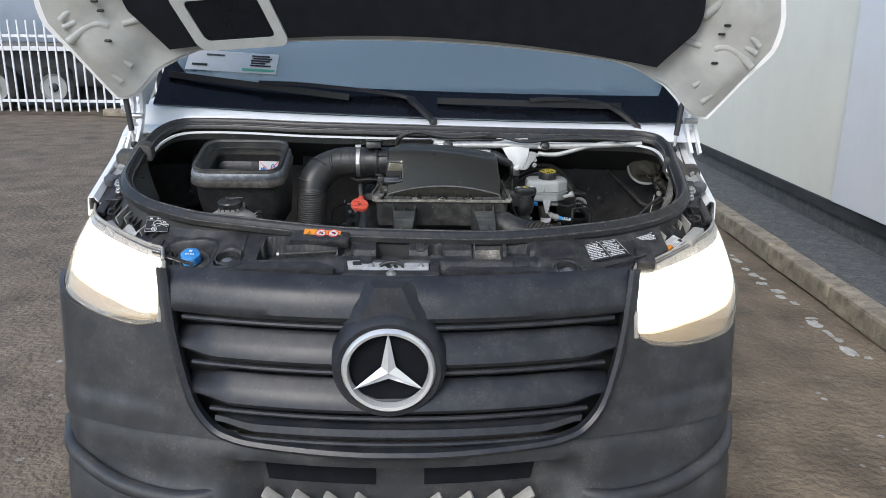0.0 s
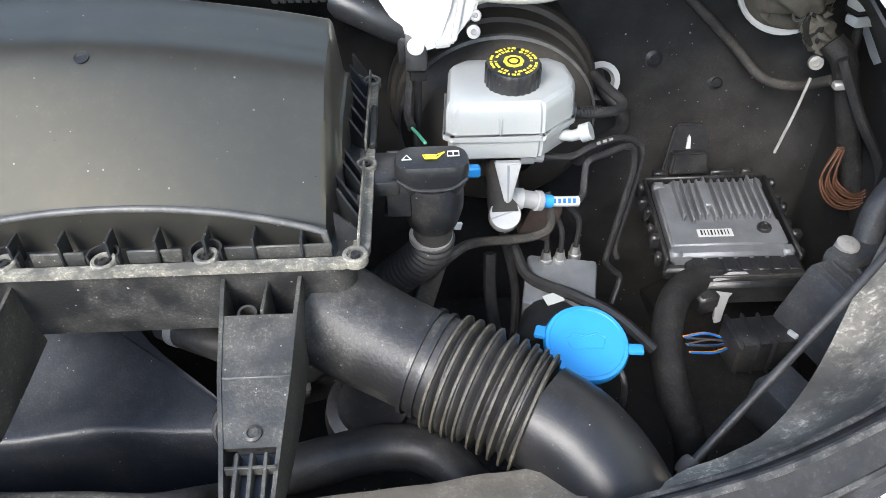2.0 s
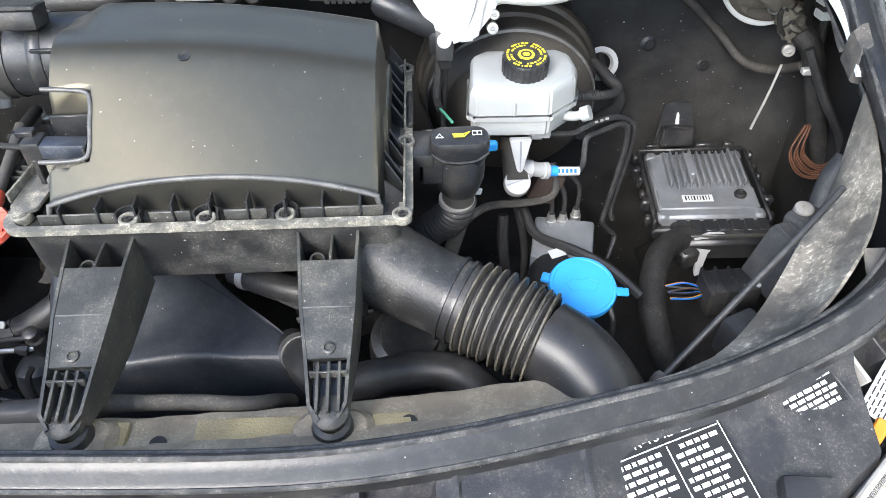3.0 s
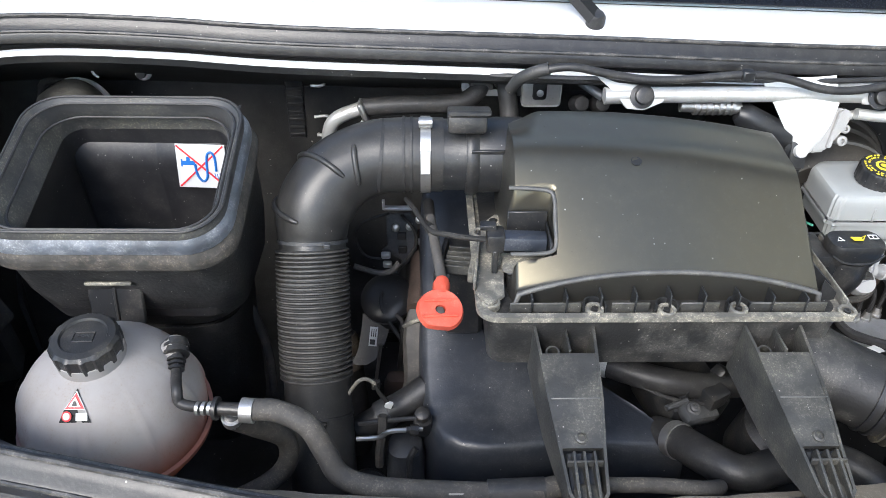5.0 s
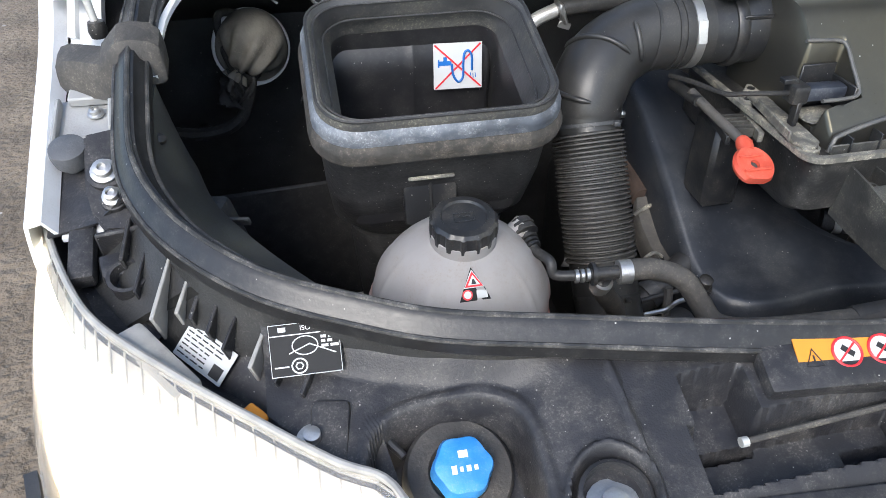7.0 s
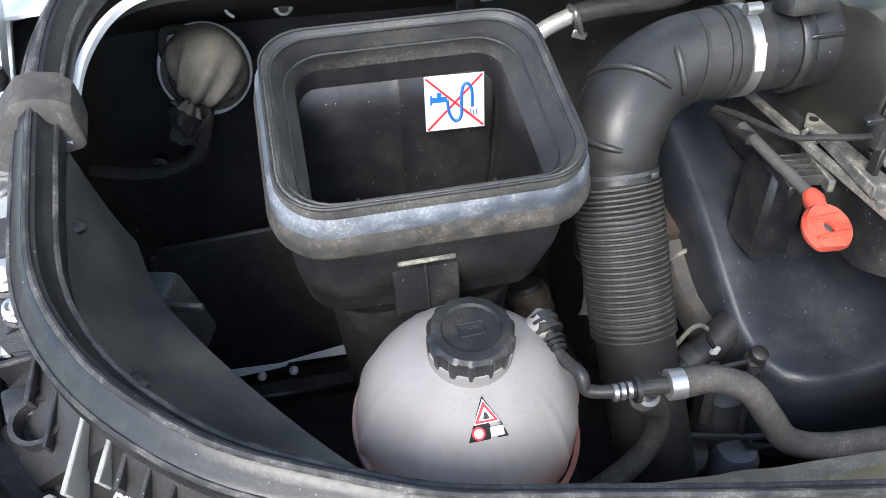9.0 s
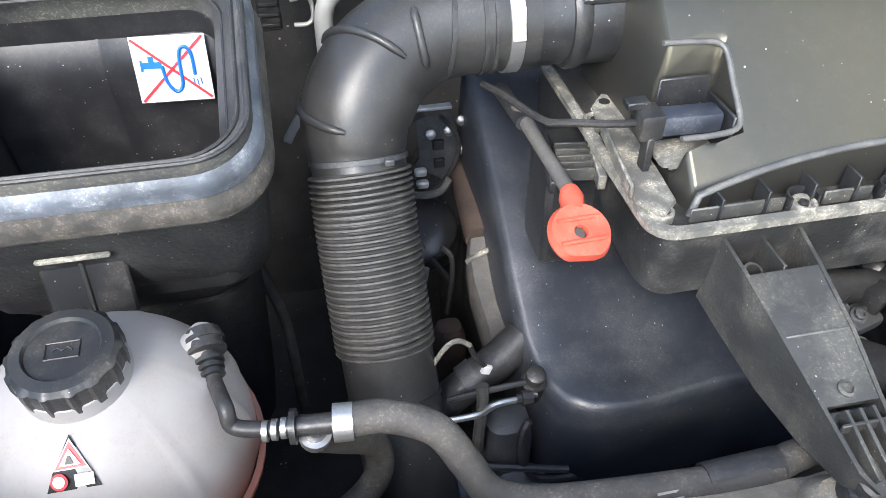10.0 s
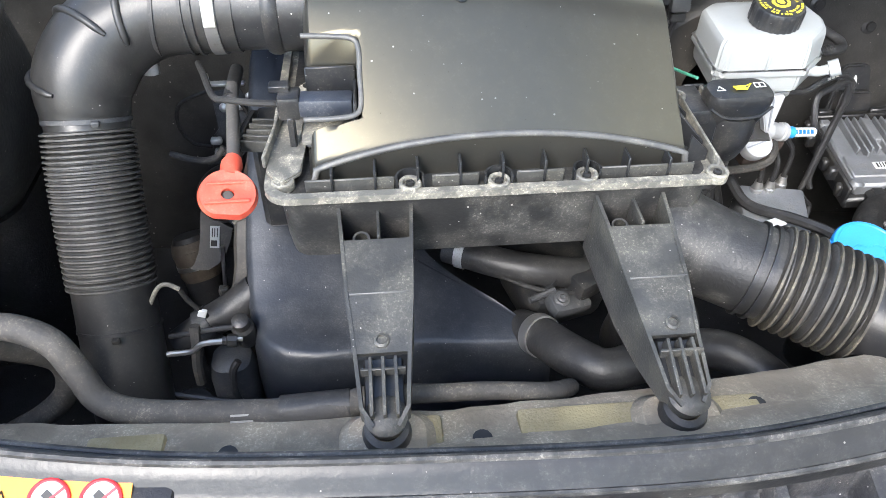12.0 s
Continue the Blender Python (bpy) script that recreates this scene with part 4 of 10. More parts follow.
def cowl():
    # white body strip between seal and windscreen
    rows = []
    rear = sorted((x, y) for x, y in SEAL[8:19] if y > 0.72)
    for x in np.linspace(-0.90, 0.945, 47):
        yb = max(0.845, float(np.interp(x, [p[0] for p in rear], [p[1] for p in rear]))) + 0.004
        zb = seal_z(yb) - 0.004
        foot = screen_at(x, 0.0)
        yc, zc = max(foot.y - 0.012, yb + 0.03), foot.z - 0.004
        rows.append([V(x, yb, zb), V(x, yb * 0.75 + yc * 0.25, zb * 0.5 + zc * 0.5), V(x, yb * 0.4 + yc * 0.6, zb * 0.12 + zc * 0.88), V(x, yc, zc), V(x, yc + 0.02, zc - 0.002), V(x, yc + 0.03, zc - 0.02)])
    part("cowl", solid(rows, 0.004), "white", van, "white painted cowl below the windscreen")

    def screen(t0, t1, off):
        return [[screen_at(x, t0 + (t1 - t0) * k / 6, off) for x in np.linspace(-0.825, 0.915, 31)] for k in range(7)]
    ws = part("windscreen", solid(screen(0.0, 1.0, 0.0), 0.005), "screen", van, "blue-tinted windscreen reflecting the sky")
    ws.visible_shadow = False
    part("screen_band", solid(screen(0.0, 0.100, 0.004), 0.003), "frit", van, "black band at the foot of the windscreen")
    for x0, x1 in ((-0.825, -0.735), (0.86, 0.915)):  # the band widens into the corners
        rows = [[screen_at(x0 + (x1 - x0) * k / 4, t * (0.10 + 0.10 * (k / 4 if x0 > 0 else 1 - k / 4)), 0.0045) for k in range(5)] for t in (0.0, 0.35, 0.7, 1.0)]
        part("screen_band", solid(rows, 0.003), "frit", van)
    st = []
    for t in (0.135, 0.215):
        st.append([screen_at(x, t, 0.006) for x in (-0.76, -0.66, -0.56, -0.46)])
    sticker = part("screen_sticker", solid(st, 0.001), "paper", van, "white paper label behind the windscreen")

    def stripe(name, x0, x1, t0, t1, mat):
        xs = (x0, (x0 + x1) / 2, x1)
        part(name, solid([[screen_at(x, t, 0.0085) for x in xs] for t in (t0, t1)], 0.0008), mat, sticker, smooth=False)
    stripe("print_bar", -0.70, -0.64, 0.193, 0.199, "lampback")
    stripe("print_bar", -0.74, -0.69, 0.151, 0.159, "ink")
    stripe("code_bar", -0.575, -0.465, 0.141, 0.150, "green")
    for k, (x0, x1) in enumerate(((-0.55, -0.48), (-0.548, -0.50), (-0.55, -0.485), (-0.545, -0.48), (-0.55, -0.49))):
        stripe("print_bar", x0, x1, 0.160 + 0.0095 * k, 0.1655 + 0.0095 * k, "ink")


cowl()


def wiper(base, elbow, tip0, tip1):
    base, elbow, tip0, tip1 = map(Vector, (base, elbow, tip0, tip1))
    arm = sweep(spline([base, base.lerp(elbow, 0.5) + V(0, 0, 0.012), elbow, elbow.lerp(tip0.lerp(tip1, 0.5), 0.6) + V(0, -0.005, 0.012), tip0.lerp(tip1, 0.5) + V(0, -0.008, 0.008)], 6),
                [(-0.015, -0.005), (0.015, -0.005), (0.011, 0.006), (-0.011, 0.006)])
    w = part("wiper", arm, "wiperblack", van, "black windscreen wiper arm")
    part("blade", sweep([tip0.lerp(tip1, k / 10) + V(0, 0, -0.004) for k in range(11)], [(-0.009, -0.010), (0.009, -0.010), (0.006, 0.010), (-0.006, 0.010)]), "wiperblack", w)
    part("pivot_cap", lathe([(0.013, -0.02), (0.013, 0.002), (0.010, 0.007), (0, 0.008)], base, (0, -0.3, 1), 16), "rubber", w)


def on_screen(x, t):
    return screen_at(x, t, 0.016)


wiper((0.085, 0.945, 1.386), on_screen(-0.03, 0.065), on_screen(-0.80, 0.105), on_screen(-0.20, 0.055))
wiper((0.775, 0.915, 1.362), on_screen(0.655, 0.055), on_screen(0.10, 0.055), on_screen(0.72, 0.05))


def bonnet():
    HY, HZ = 0.90, 1.575  # the rear edge, at the hinges
    tilt = radians(76)
    d, n = V(0, -math.cos(tilt), math.sin(tilt)), V(0, math.sin(tilt), math.cos(tilt))

    def at(x, s, up=0.0):
        """A place on the panel: s metres from the rear edge."""
        x *= 1 + 0.18 * min(s, 0.35)
        s = 0.83 * s + 0.09 * smooth01(0.35, 0.85, s) - 0.058 * (x / 0.95) ** 2
        return V(x + 0.03, HY, HZ) + d * (s - 0.025 * x) + n * (up - 0.15 * (x / 0.95) ** 2 * (1 - s * 0.25))

    def half(s):
        return float(np.interp(s, (0, 0.06, 0.14, 0.22, 0.27, 0.34, 0.50, 0.90), (0.920, 0.945, 0.975, 1.003, 1.016, 1.012, 0.985, 0.92)))
    def rear(x):
        return 0.080 * smooth01(0.86, 0.60, abs(x)) - 0.070 * smooth01(0.76, 0.89, abs(x)) + 0.06 * smooth01(0.90, 1.0, abs(x))
    rows = []
    for i in range(25):
        s = i / 24 * 0.88
        rows.append([at(half(s) * u, s + rear(half(s) * u) * (1 - s / 0.92) - 0.10 * s * u ** 4) for u in np.linspace(-1, 1, 49)])
    b = part("bonnet", solid(rows, 0.006), "white", van, "raised white bonnet")
    # the grey inner frame with pressed channels and holes
    rows = []
    for i in range(31):
        s = 0.012 + i / 30 * 0.85
        row = []
        for u in np.linspace(-0.985, 0.985, 81):
            x = half(s) * u
            g = 0.018 + 0.010 * math.sin(abs(x) * 22 + 2.2 * s) * smooth01(0.55, 0.7, abs(x)) * smooth01(0.99, 0.9, abs(u)) + 0.006 * math.sin(s * 26 + 4 * abs(x)) * smooth01(0.66, 0.78, abs(x))
            row.append(at(x, s + rear(x) * (1 - s / 0.92) - 0.10 * s * u ** 4, -0.004 - g * smooth01(0.0, 0.08, 1 - abs(u))))
        rows.append(row)
    part("inner_frame", solid(rows, 0.002), "inner", b, "grey primed bonnet frame with pressed ribs")
    # felt pad
    rows = []
    for i in range(25):
        t = i / 24
        row = []
        for u in np.linspace(-1, 1, 41):
            w = 0.715 + 0.075 * min(1, t / 0.22) - 0.10 * max(0, t - 0.3)
            x = w * u
            s0 = 0.100 + 0.012 * (1 - min(1, abs(x) / 0.72) ** 2)
            row.append(at(x, s0 + (0.80 - s0) * t, -0.042 - 0.004 * math.sin(t * 3.14)))
        rows.append(row)
    part("felt_pad", solid(rows, 0.012), "liner", b, "black felt pad under the bonnet")
    # framed opening in the pad
    fr = [(x - 0.30 * y, y) for x, y in rrect(0.255, 0.175, 0.03)]
    inn = [(x - 0.30 * y, y) for x, y in rrect(0.195, 0.118, 0.016)]

    def win(x, y, up):
        return at(-0.525 + x, 0.190 + y / 0.83, -0.058 - up)
    bm = bmesh.new()
    grid_faces(bm, [[win(x, y, z) for x, y in ring] for ring, z in ((fr, -0.004), (fr, 0.010), (inn, 0.010), (inn, -0.006))])
    part("pad_window_frame", bm, "inner", b, "grey frame round an opening in the pad")
    bm = bmesh.new()
    loft([[win(x, y, z) for x, y in inn] for z in (0.002, 0.004)], bm=bm)
    part("pad_window", bm, "frit", b, "dark opening in the felt pad")
    for s in (-1, 1):
        for name, pts, r in (("pressed_rib", ((0.858, 0.197), (0.882, 0.210), (0.915, 0.201), (0.968, 0.163)), 0.012), ("pressed_rib", ((0.905, 0.258), (0.934, 0.262), (0.965, 0.238)), 0.009),
                             ("pressed_rib", ((0.965, 0.213), (0.93, 0.226)), 0.009), ("pressed_rib", ((0.775, 0.205), (0.82, 0.198)), 0.010), ("pressed_rib", ((0.84, 0.05), (0.87, 0.09), (0.90, 0.05), (0.88, 0.0)), 0.010),
                             ("pressed_rib", ((0.80, 0.30), (0.83, 0.36), (0.845, 0.45), (0.84, 0.60)), 0.014), ("pressed_rib", ((0.92, 0.30), (0.925, 0.42), (0.91, 0.56)), 0.012)):
            part(name, tube(spline([at(s * x, q, -0.0185) for x, q in pts], 6), r, 12), "inner", b)
        for x, q in ((0.855, 0.255), (0.866, 0.152), (0.861, 0.288)):
            part("press_hole", box(*at(s * x, q, -0.036), 0.022, 0.008, 0.008, 0.003, 1, (76, 0, 0)), "ink", b)
        thing_part_hinge(s, b)


def thing_part_hinge(s, b):
    x = 0.03 + s * 0.885
    bm = bmesh.new()
    for dx, w in ((-0.012, 0.010), (0.016, 0.008)):  # two slim pressed links
        sweep(spline([V(x + s * dx + s * 0.010, 0.83, 1.30), V(x + s * dx, 0.865, 1.37), V(x + s * dx - s * 0.004, 0.885, 1.44), V(x + s * dx, 0.875, 1.53)], 5),
              [(-w / 2, -0.012), (w / 2, -0.012), (w / 2, 0.012), (-w / 2, 0.012)], up=V(0, 1, 0), bm=bm)
    box(x + s * 0.004, 0.878, 1.375, 0.034, 0.008, 0.012, 0.002, 1, (0, 0, 0), bm)
    box(x + s * 0.006, 0.880, 1.465, 0.030, 0.006, 0.010, 0.002, 1, (0, 0, 0), bm)
    h = part("hinge", bm, "white", b, "white painted bonnet hinge")
    loop = [V(x - s * 0.03, 0.868, 1.535), V(x - s * 0.032, 0.860, 1.575), V(x + s * 0.045, 0.860, 1.572), V(x + s * 0.046, 0.866, 1.53)]
    part("top_plate", box(x + s * 0.006, 0.872, 1.555, 0.070, 0.005, 0.042, 0.002, 1, (-14, 0, 0)), "inner", h, "grey hinge plate under the bonnet")
    part("plate_lip", tube(spline(loop, 5), 0.0035, 8), "white", h)
    for dx, z in ((-0.018, 1.566), (-0.020, 1.542), (0.030, 1.560)):
        part("bolt", lathe([(0.011, 0), (0.011, 0.006), (0.006, 0.010), (0, 0.010)], (x + s * dx, 0.866, z), (0, -1, 0.2), 12), "steel", h)
    part("pivot", lathe([(0.010, -0.02), (0.010, 0.02), (0.006, 0.022), (0, 0.022)], (x, 0.868, 1.40), (s, 0, 0), 14), "steel", h)
    return h


bonnet()


def van_body():
    """Cab and load body behind the bay: white sheet with doors, wheels below."""
    def ring(y, w, z0, z1, r):
        return [V(x, y, z0 + (z1 - z0) / 2 + q) for x, q in rrect(w * 2, z1 - z0, r, 4)]
    bm = bmesh.new()
    rings = [ring(1.95, 0.90, 0.45, 2.38, 0.16), ring(2.4, 0.98, 0.42, 2.62, 0.18), ring(3.2, 1.0, 0.42, 2.70, 0.18), ring(5.8, 1.0, 0.42, 2.70, 0.18), ring(5.95, 0.97, 0.45, 2.66, 0.16)]
    loft(rings, bm=bm)
    part("load_body", bm, "white", van, "white van body")
    for s in (-1, 1):
        side = bmesh.new()
        solid([[V(s * 0.975, 1.12, 0.5), V(s * 0.975, 1.12, 1.2), V(s * 0.945, 1.16, 1.41)], [V(s * 0.985, 1.6, 0.45), V(s * 0.985, 1.6, 1.25), V(s * 0.955, 1.6, 1.46)], [V(s * 0.99, 2.3, 0.45), V(s * 0.99, 2.3, 1.25), V(s * 0.965, 2.3, 1.46)]], 0.03, side)
        part("cab_door", side, "white", van)
        part("pillar", sweep([V(s * 0.93, 1.03, 1.40), V(s * 0.89, 1.42, 1.80), V(s * 0.84, 1.82, 2.21), V(s * 0.84, 2.0, 2.34)], [(-0.03, -0.03), (0.03, -0.03), (0.03, 0.03), (-0.03, 0.03)]), "white", van, "white windscreen pillar")
        for y in (0.98, 4.65):
            w = part("wheel", lathe([(0.20, -0.10), (0.32, -0.11), (0.345, -0.07), (0.345, 0.07), (0.32, 0.11), (0.20, 0.10)], (s * 0.86, y, 0.345), (1, 0, 0), 36), "tyre", van)
            part("rim", lathe([(0.20, 0.09), (0.18, 0.06), (0.08, 0.05), (0.0, 0.06)], (s * 0.86, y, 0.345), (s, 0, 0), 24), "steel", w)
    part("dashboard", box(0, 1.62, 1.32, 1.75, 0.95, 0.22, 0.06, 3), "cabin", van, "dark dashboard behind the windscreen")


van_body()

# ---- small helpers for things in the bay ----
def slab(c, u, v, w, h, t=0.001, bm=None):
    """A thin plate centred at c with its sides along u and v."""
    u = Vector(u).normalized()
    v = (Vector(v) - u * Vector(v).dot(u)).normalized()
    m = Matrix.LocRotScale(Vector(c), Matrix((u, v, u.cross(v))).transposed().to_quaternion(), None) @ Matrix.Diagonal((w, h, t, 1))
    bm = bm or bmesh.new()
    bmesh.ops.create_cube(bm, size=1.0, matrix=m)
    return bm


def writing(name, text, c, u, v, size, mat, parent):
    cu = bpy.data.curves.new(name, "FONT")
    cu.body, cu.size, cu.align_x, cu.align_y = text, size, "CENTER", "CENTER"
    tmp = bpy.data.objects.new(name, cu)
    me = bpy.data.meshes.new_from_object(tmp)
    u = Vector(u).normalized()
    v = (Vector(v) - u * Vector(v).dot(u)).normalized()
    me.transform(Matrix.LocRotScale(Vector(c), Matrix((u, v, u.cross(v))).transposed().to_quaternion(), None))
    me.materials.clear()
    me.materials.append(M[mat])
    bpy.data.objects.remove(tmp)
    ob = new(name, me)
    ob.parent = parent
    if parent.type == "EMPTY":
        ob.matrix_parent_inverse = Matrix.Translation(-parent.location)
    return ob


def screw(c, axis, r, parent, mat="steel", name="bolt"):
    return part(name, lathe([(r * 1.5, 0), (r * 1.5, 0.002), (r, 0.003), (r, 0.007), (r * 0.55, 0.008), (r * 0.5, 0.005), (0, 0.005)], c, axis, 14), mat, parent)


def cable(pts, r, mat, parent, name="cable", label="", n=6, seg=8):
    return part(name, tube(spline(pts, n), r, seg), mat, parent, label)


# ---- the air filter box ----
def airbox():
    t = thing("air_filter_box", (0.11, 0.65, 1.05), "black plastic air filter housing with domed lid", "air filter box")
    x0, x1, y0, y1 = -0.056, 0.282, 0.566, 0.785

    def top(x, y):
        s = (x - 0.113) / 0.169
        v = (y - y0) / (y1 - y0)
        front = 1.214 + 0.026 * max(0, 1 - s * s)
        back = 1.314 - 0.014 * s + 0.012 * (1 - s * s)
        z = front + (back - front) * (1 - math.log1p(math.exp(13 * (1 - v / 0.50))) / 13)
        z += 0.006 * smooth01(0.60, 0.82, v)
        z -= 0.040 * smooth01(0.86, 1.0, v)
        z -= 0.05 * smooth01(0.955, 1.0, s)
        z -= 0.03 * smooth01(0.96, 1.0, -s)
        # the sensor's recess
        rec = smooth01(-0.006, -0.013, x) * smooth01(0.587, 0.593, y) * smooth01(0.643, 0.636, y)
        z = z + (1.214 - z) * rec
        # the soft step beside the hose neck
        z -= 0.012 * smooth01(-0.01, -0.045, x) * smooth01(0.70, 0.74, y)
        return z
    rows = []
    nx, ny = 136, 100
    for j in range(ny + 1):
        y = y0 + (y1 - y0) * j / ny
        rows.append([V(x0 + (x1 - x0) * i / nx + 0.004 * smooth01(0.5, 1, i / nx) * (j / ny), y + 0.008 * (abs(i / nx * 2 - 1) ** 3) * -1 * (1 - j / ny), 0) for i in range(nx + 1)])
    for r in rows:
        for p in r:
            p.z = top(p.x, max(y0, p.y))
    bm = bmesh.new()
    vs = grid_faces(bm, rows, closed_u=False)
    edge = vs[0] + [r[-1] for r in vs[1:]] + vs[-1][-2::-1] + [r[0] for r in vs[-2:0:-1]]
    low = [bm.verts.new((v.co.x, v.co.y + (0.005 if v.co.y < y0 + 0.01 else 0), 1.195)) for v in edge]
    for i in range(len(edge)):
        bm.faces.new((edge[i], edge[(i + 1) % len(edge)], low[(i + 1) % len(edge)], low[i]))
    lid = part("lid", bm, "lidface", t, "smooth domed black lid with light dust", angle=50)
    # moulding mark
    part("moulding_mark", lathe([(0.006, 0), (0.006, 0.0012), (0.0045, 0.0006), (0, 0.0006)], (0.085, 0.665, top(0.085, 0.665) - 0.0004), (0, -0.45, 1), 18), "lid", lid)
    crest = [V(x0 + (x1 - x0) * k / 40, y0 - 0.008 * abs(k / 20 - 1) ** 3 + 0.001, 0) for k in range(41)]
    notch = [(-0.056, 0.588), (-0.030, 0.588), (-0.012, 0.590), (-0.007, 0.597), (-0.007, 0.615), (-0.007, 0.632), (-0.012, 0.639), (-0.030, 0.641), (-0.056, 0.642)]
    part("notch_lip", tube(spline([V(x, y, top(0.0, y) - 0.0012) for x, y in notch], 4), 0.0024, 10), "crest", lid, "pale worn edge of the sensor notch")
    # a lighter tube paints the highlight along the front arch
    part("crest", tube([V(p.x, p.y, top(p.x, y0) - 0.0012) for p in crest], 0.0030, 10), "crest", lid, "pale tube put in as the highlight on the rounded front edge")
    # the rim: a flat dusty flange round the lid, with a raised outer lip
    ring_o = [V(0.108 + x, 0.6965 + y, 0) for x, y in rrect(0.402, 0.327, 0.022, 6)]
    ring_i = [V(0.108 + x, 0.6965 + y, 0) for x, y in rrect(0.352, 0.274, 0.012, 6)]
    ring_m = [V(0.108 + x, 0.6965 + y, 0) for x, y in rrect(0.386, 0.311, 0.018, 6)]
    bm = bmesh.new()
    rings = [[V(p.x, p.y, z) for p in ring] for ring, z in ((ring_i, 1.196), (ring_m, 1.200), (ring_m, 1.2055), (ring_o, 1.2055), (ring_o, 1.199), (ring_i, 1.190))]
    grid_faces(bm, rings, True, True)
    part("rim", bm, "rimdust", t, "dusty grey flange round the lid")
    body = bmesh.new()
    loft([[V(0.108 + x * k, 0.692 + yy + y * k, z) for x, y in rrect(0.385, 0.318, 0.02, 6)] for k, yy, z in ((0.985, 0.004, 1.1985), (0.980, 0.005, 1.180), (0.975, 0.007, 1.150), (0.965, 0.010, 1.128), (0.93, 0.030, 1.112), (0.85, 0.06, 1.10))], bm=body)
    part("body", body, "smeared", t, "black dirt-smeared lower housing")
    # front parapet with its stiffening ribs
    for a, b in ((-0.058, 0.018), (0.050, 0.091), (0.123, 0.165), (0.197, 0.280)):
        part("front_wall", box((a + b) / 2, 0.5505, 1.205, b - a, 0.0025, 0.013, 0.001, 1), "leg", t)
    for k in range(9):
        x = -0.035 + 0.0365 * k
        part("rib", box(x, 0.556, 1.207, 0.0022, 0.018, 0.02 + 0.012 * (1 - ((x - 0.11) / 0.17) ** 2), 0.0005, 1), "lid", t)
    for k, y in enumerate((0.572, 0.583, 0.604, 0.630, 0.654, 0.707, 0.735, 0.762, 0.789, 0.816, 0.842)):
        up = 0.0 if k == 0 else 0.020
        rows = [[V(0.281, y + up, 1.196), V(0.281, y + up, 1.226)], [V(0.299, y, 1.196), V(0.299, y, 1.209)]]
        part("rib", solid(rows, 0.0022), "lid", t, smooth=False)
    part("side_wall", box(0.3005, 0.605, 1.209, 0.0022, 0.115, 0.014, 0.001, 1), "rimdust", t)
    part("side_wall", box(0.3005, 0.770, 1.209, 0.0022, 0.150, 0.014, 0.001, 1), "rimdust", t)
    part("side_rail", box(0.3065, 0.735, 1.207, 0.007, 0.075, 0.010, 0.002, 1), "plastic", t)
    for x, y in ((0.031, 0.546), (0.107, 0.544), (0.184, 0.546), (-0.077, 0.558), (0.298, 0.541), (0.302, 0.669), (0.302, 0.835), (-0.08, 0.69)):
        e = part("screw_eye", lathe([(0.0098, -0.004), (0.0098, 0.004), (0.0088, 0.005), (0.0066, 0.0045), (0.006, 0.001), (0.0, 0.001)], (x, y, 1.204), (0, -0.05, 1), 22), "rimdust", t)
        part("screw", lathe([(0.004, 0), (0.0036, 0.0030), (0.002, 0.0032), (0.0018, 0.002), (0, 0.002)], (x, y, 1.2054), (0, 0, 1), 12), "plastic", e)
        if y < 0.547 and x < 0.2:
            arc = [(x + 0.0125 * math.cos(a), y + 0.002 + 0.0125 * math.sin(a)) for a in np.linspace(-0.25, math.pi + 0.25, 16)]
            part("collar", solid([[V(p, q, 1.198) for p, q in arc], [V(p, q, 1.213) for p, q in arc]], 0.0018), "lid", t)
    clip = part("side_clip", box(0.3165, 0.669, 1.196, 0.030, 0.052, 0.016, 0.003, 2), "plastic", t, "black clip block")
    for y in (0.647, 0.695):
        part("clip_loop", box(0.330, y, 1.184, 0.022, 0.003, 0.040, 0.001, 1), "plastic", clip)
    part("clip_loop", box(0.340, 0.671, 1.202, 0.003, 0.050, 0.004, 0.001, 1), "plastic", clip)
    part("clip_loop", box(0.328, 0.671, 1.166, 0.024, 0.050, 0.004, 0.001, 1), "plastic", clip)
    part("clip_tongue", box(0.336, 0.685, 1.190, 0.003, 0.014, 0.030, 0.001, 1), "rimdust", clip)

    def leg(cx, dx):
        """A hollow bracket that runs down to the front beam."""
        pts = [(0.545, 1.188, 0.030), (0.507, 1.180, 0.0275), (0.456, 1.166, 0.0245), (0.409, 1.150, 0.0195), (0.368, 1.137, 0.016), (0.356, 1.131, 0.008)]
        bm = bmesh.new()
        rings = []
        for y, z, w in pts[1:4]:
            c = cx + dx * (0.53 - y)
            rings.append([V(c - w, y, z), V(c + w, y, z), V(c + w, y + 0.002, z - 0.006), V(c - w, y + 0.002, z - 0.006)])
        loft(rings, bm=bm)
        for s in (-1, 1):  # deep side walls
            rows = []
            for (y, z, w), dp in zip(pts, (0.07, 0.068, 0.060, 0.044, 0.022, 0.008)):
                c = cx + dx * (0.53 - y)
                rows.append([V(c + s * w, y, z + 0.001), V(c + s * w * 0.98, y + 0.006, z - dp)])
            solid(rows, 0.003, bm)
        g = part("bracket_leg", bm, "leg", t, "dusty hollow plastic bracket leg", smooth=False)
        part("web", box(cx + 0.002, 0.526, 1.158, 0.0025, 0.036, 0.05, 0.0005, 1), "leg", g)
        part("cross_web", box(cx, 0.507, 1.155, 0.054, 0.003, 0.046, 0.0005, 1), "leg", g)
        part("pocket_floor", box(cx, 0.530, 1.135, 0.056, 0.045, 0.004, 0.0005, 1), "lid", g)
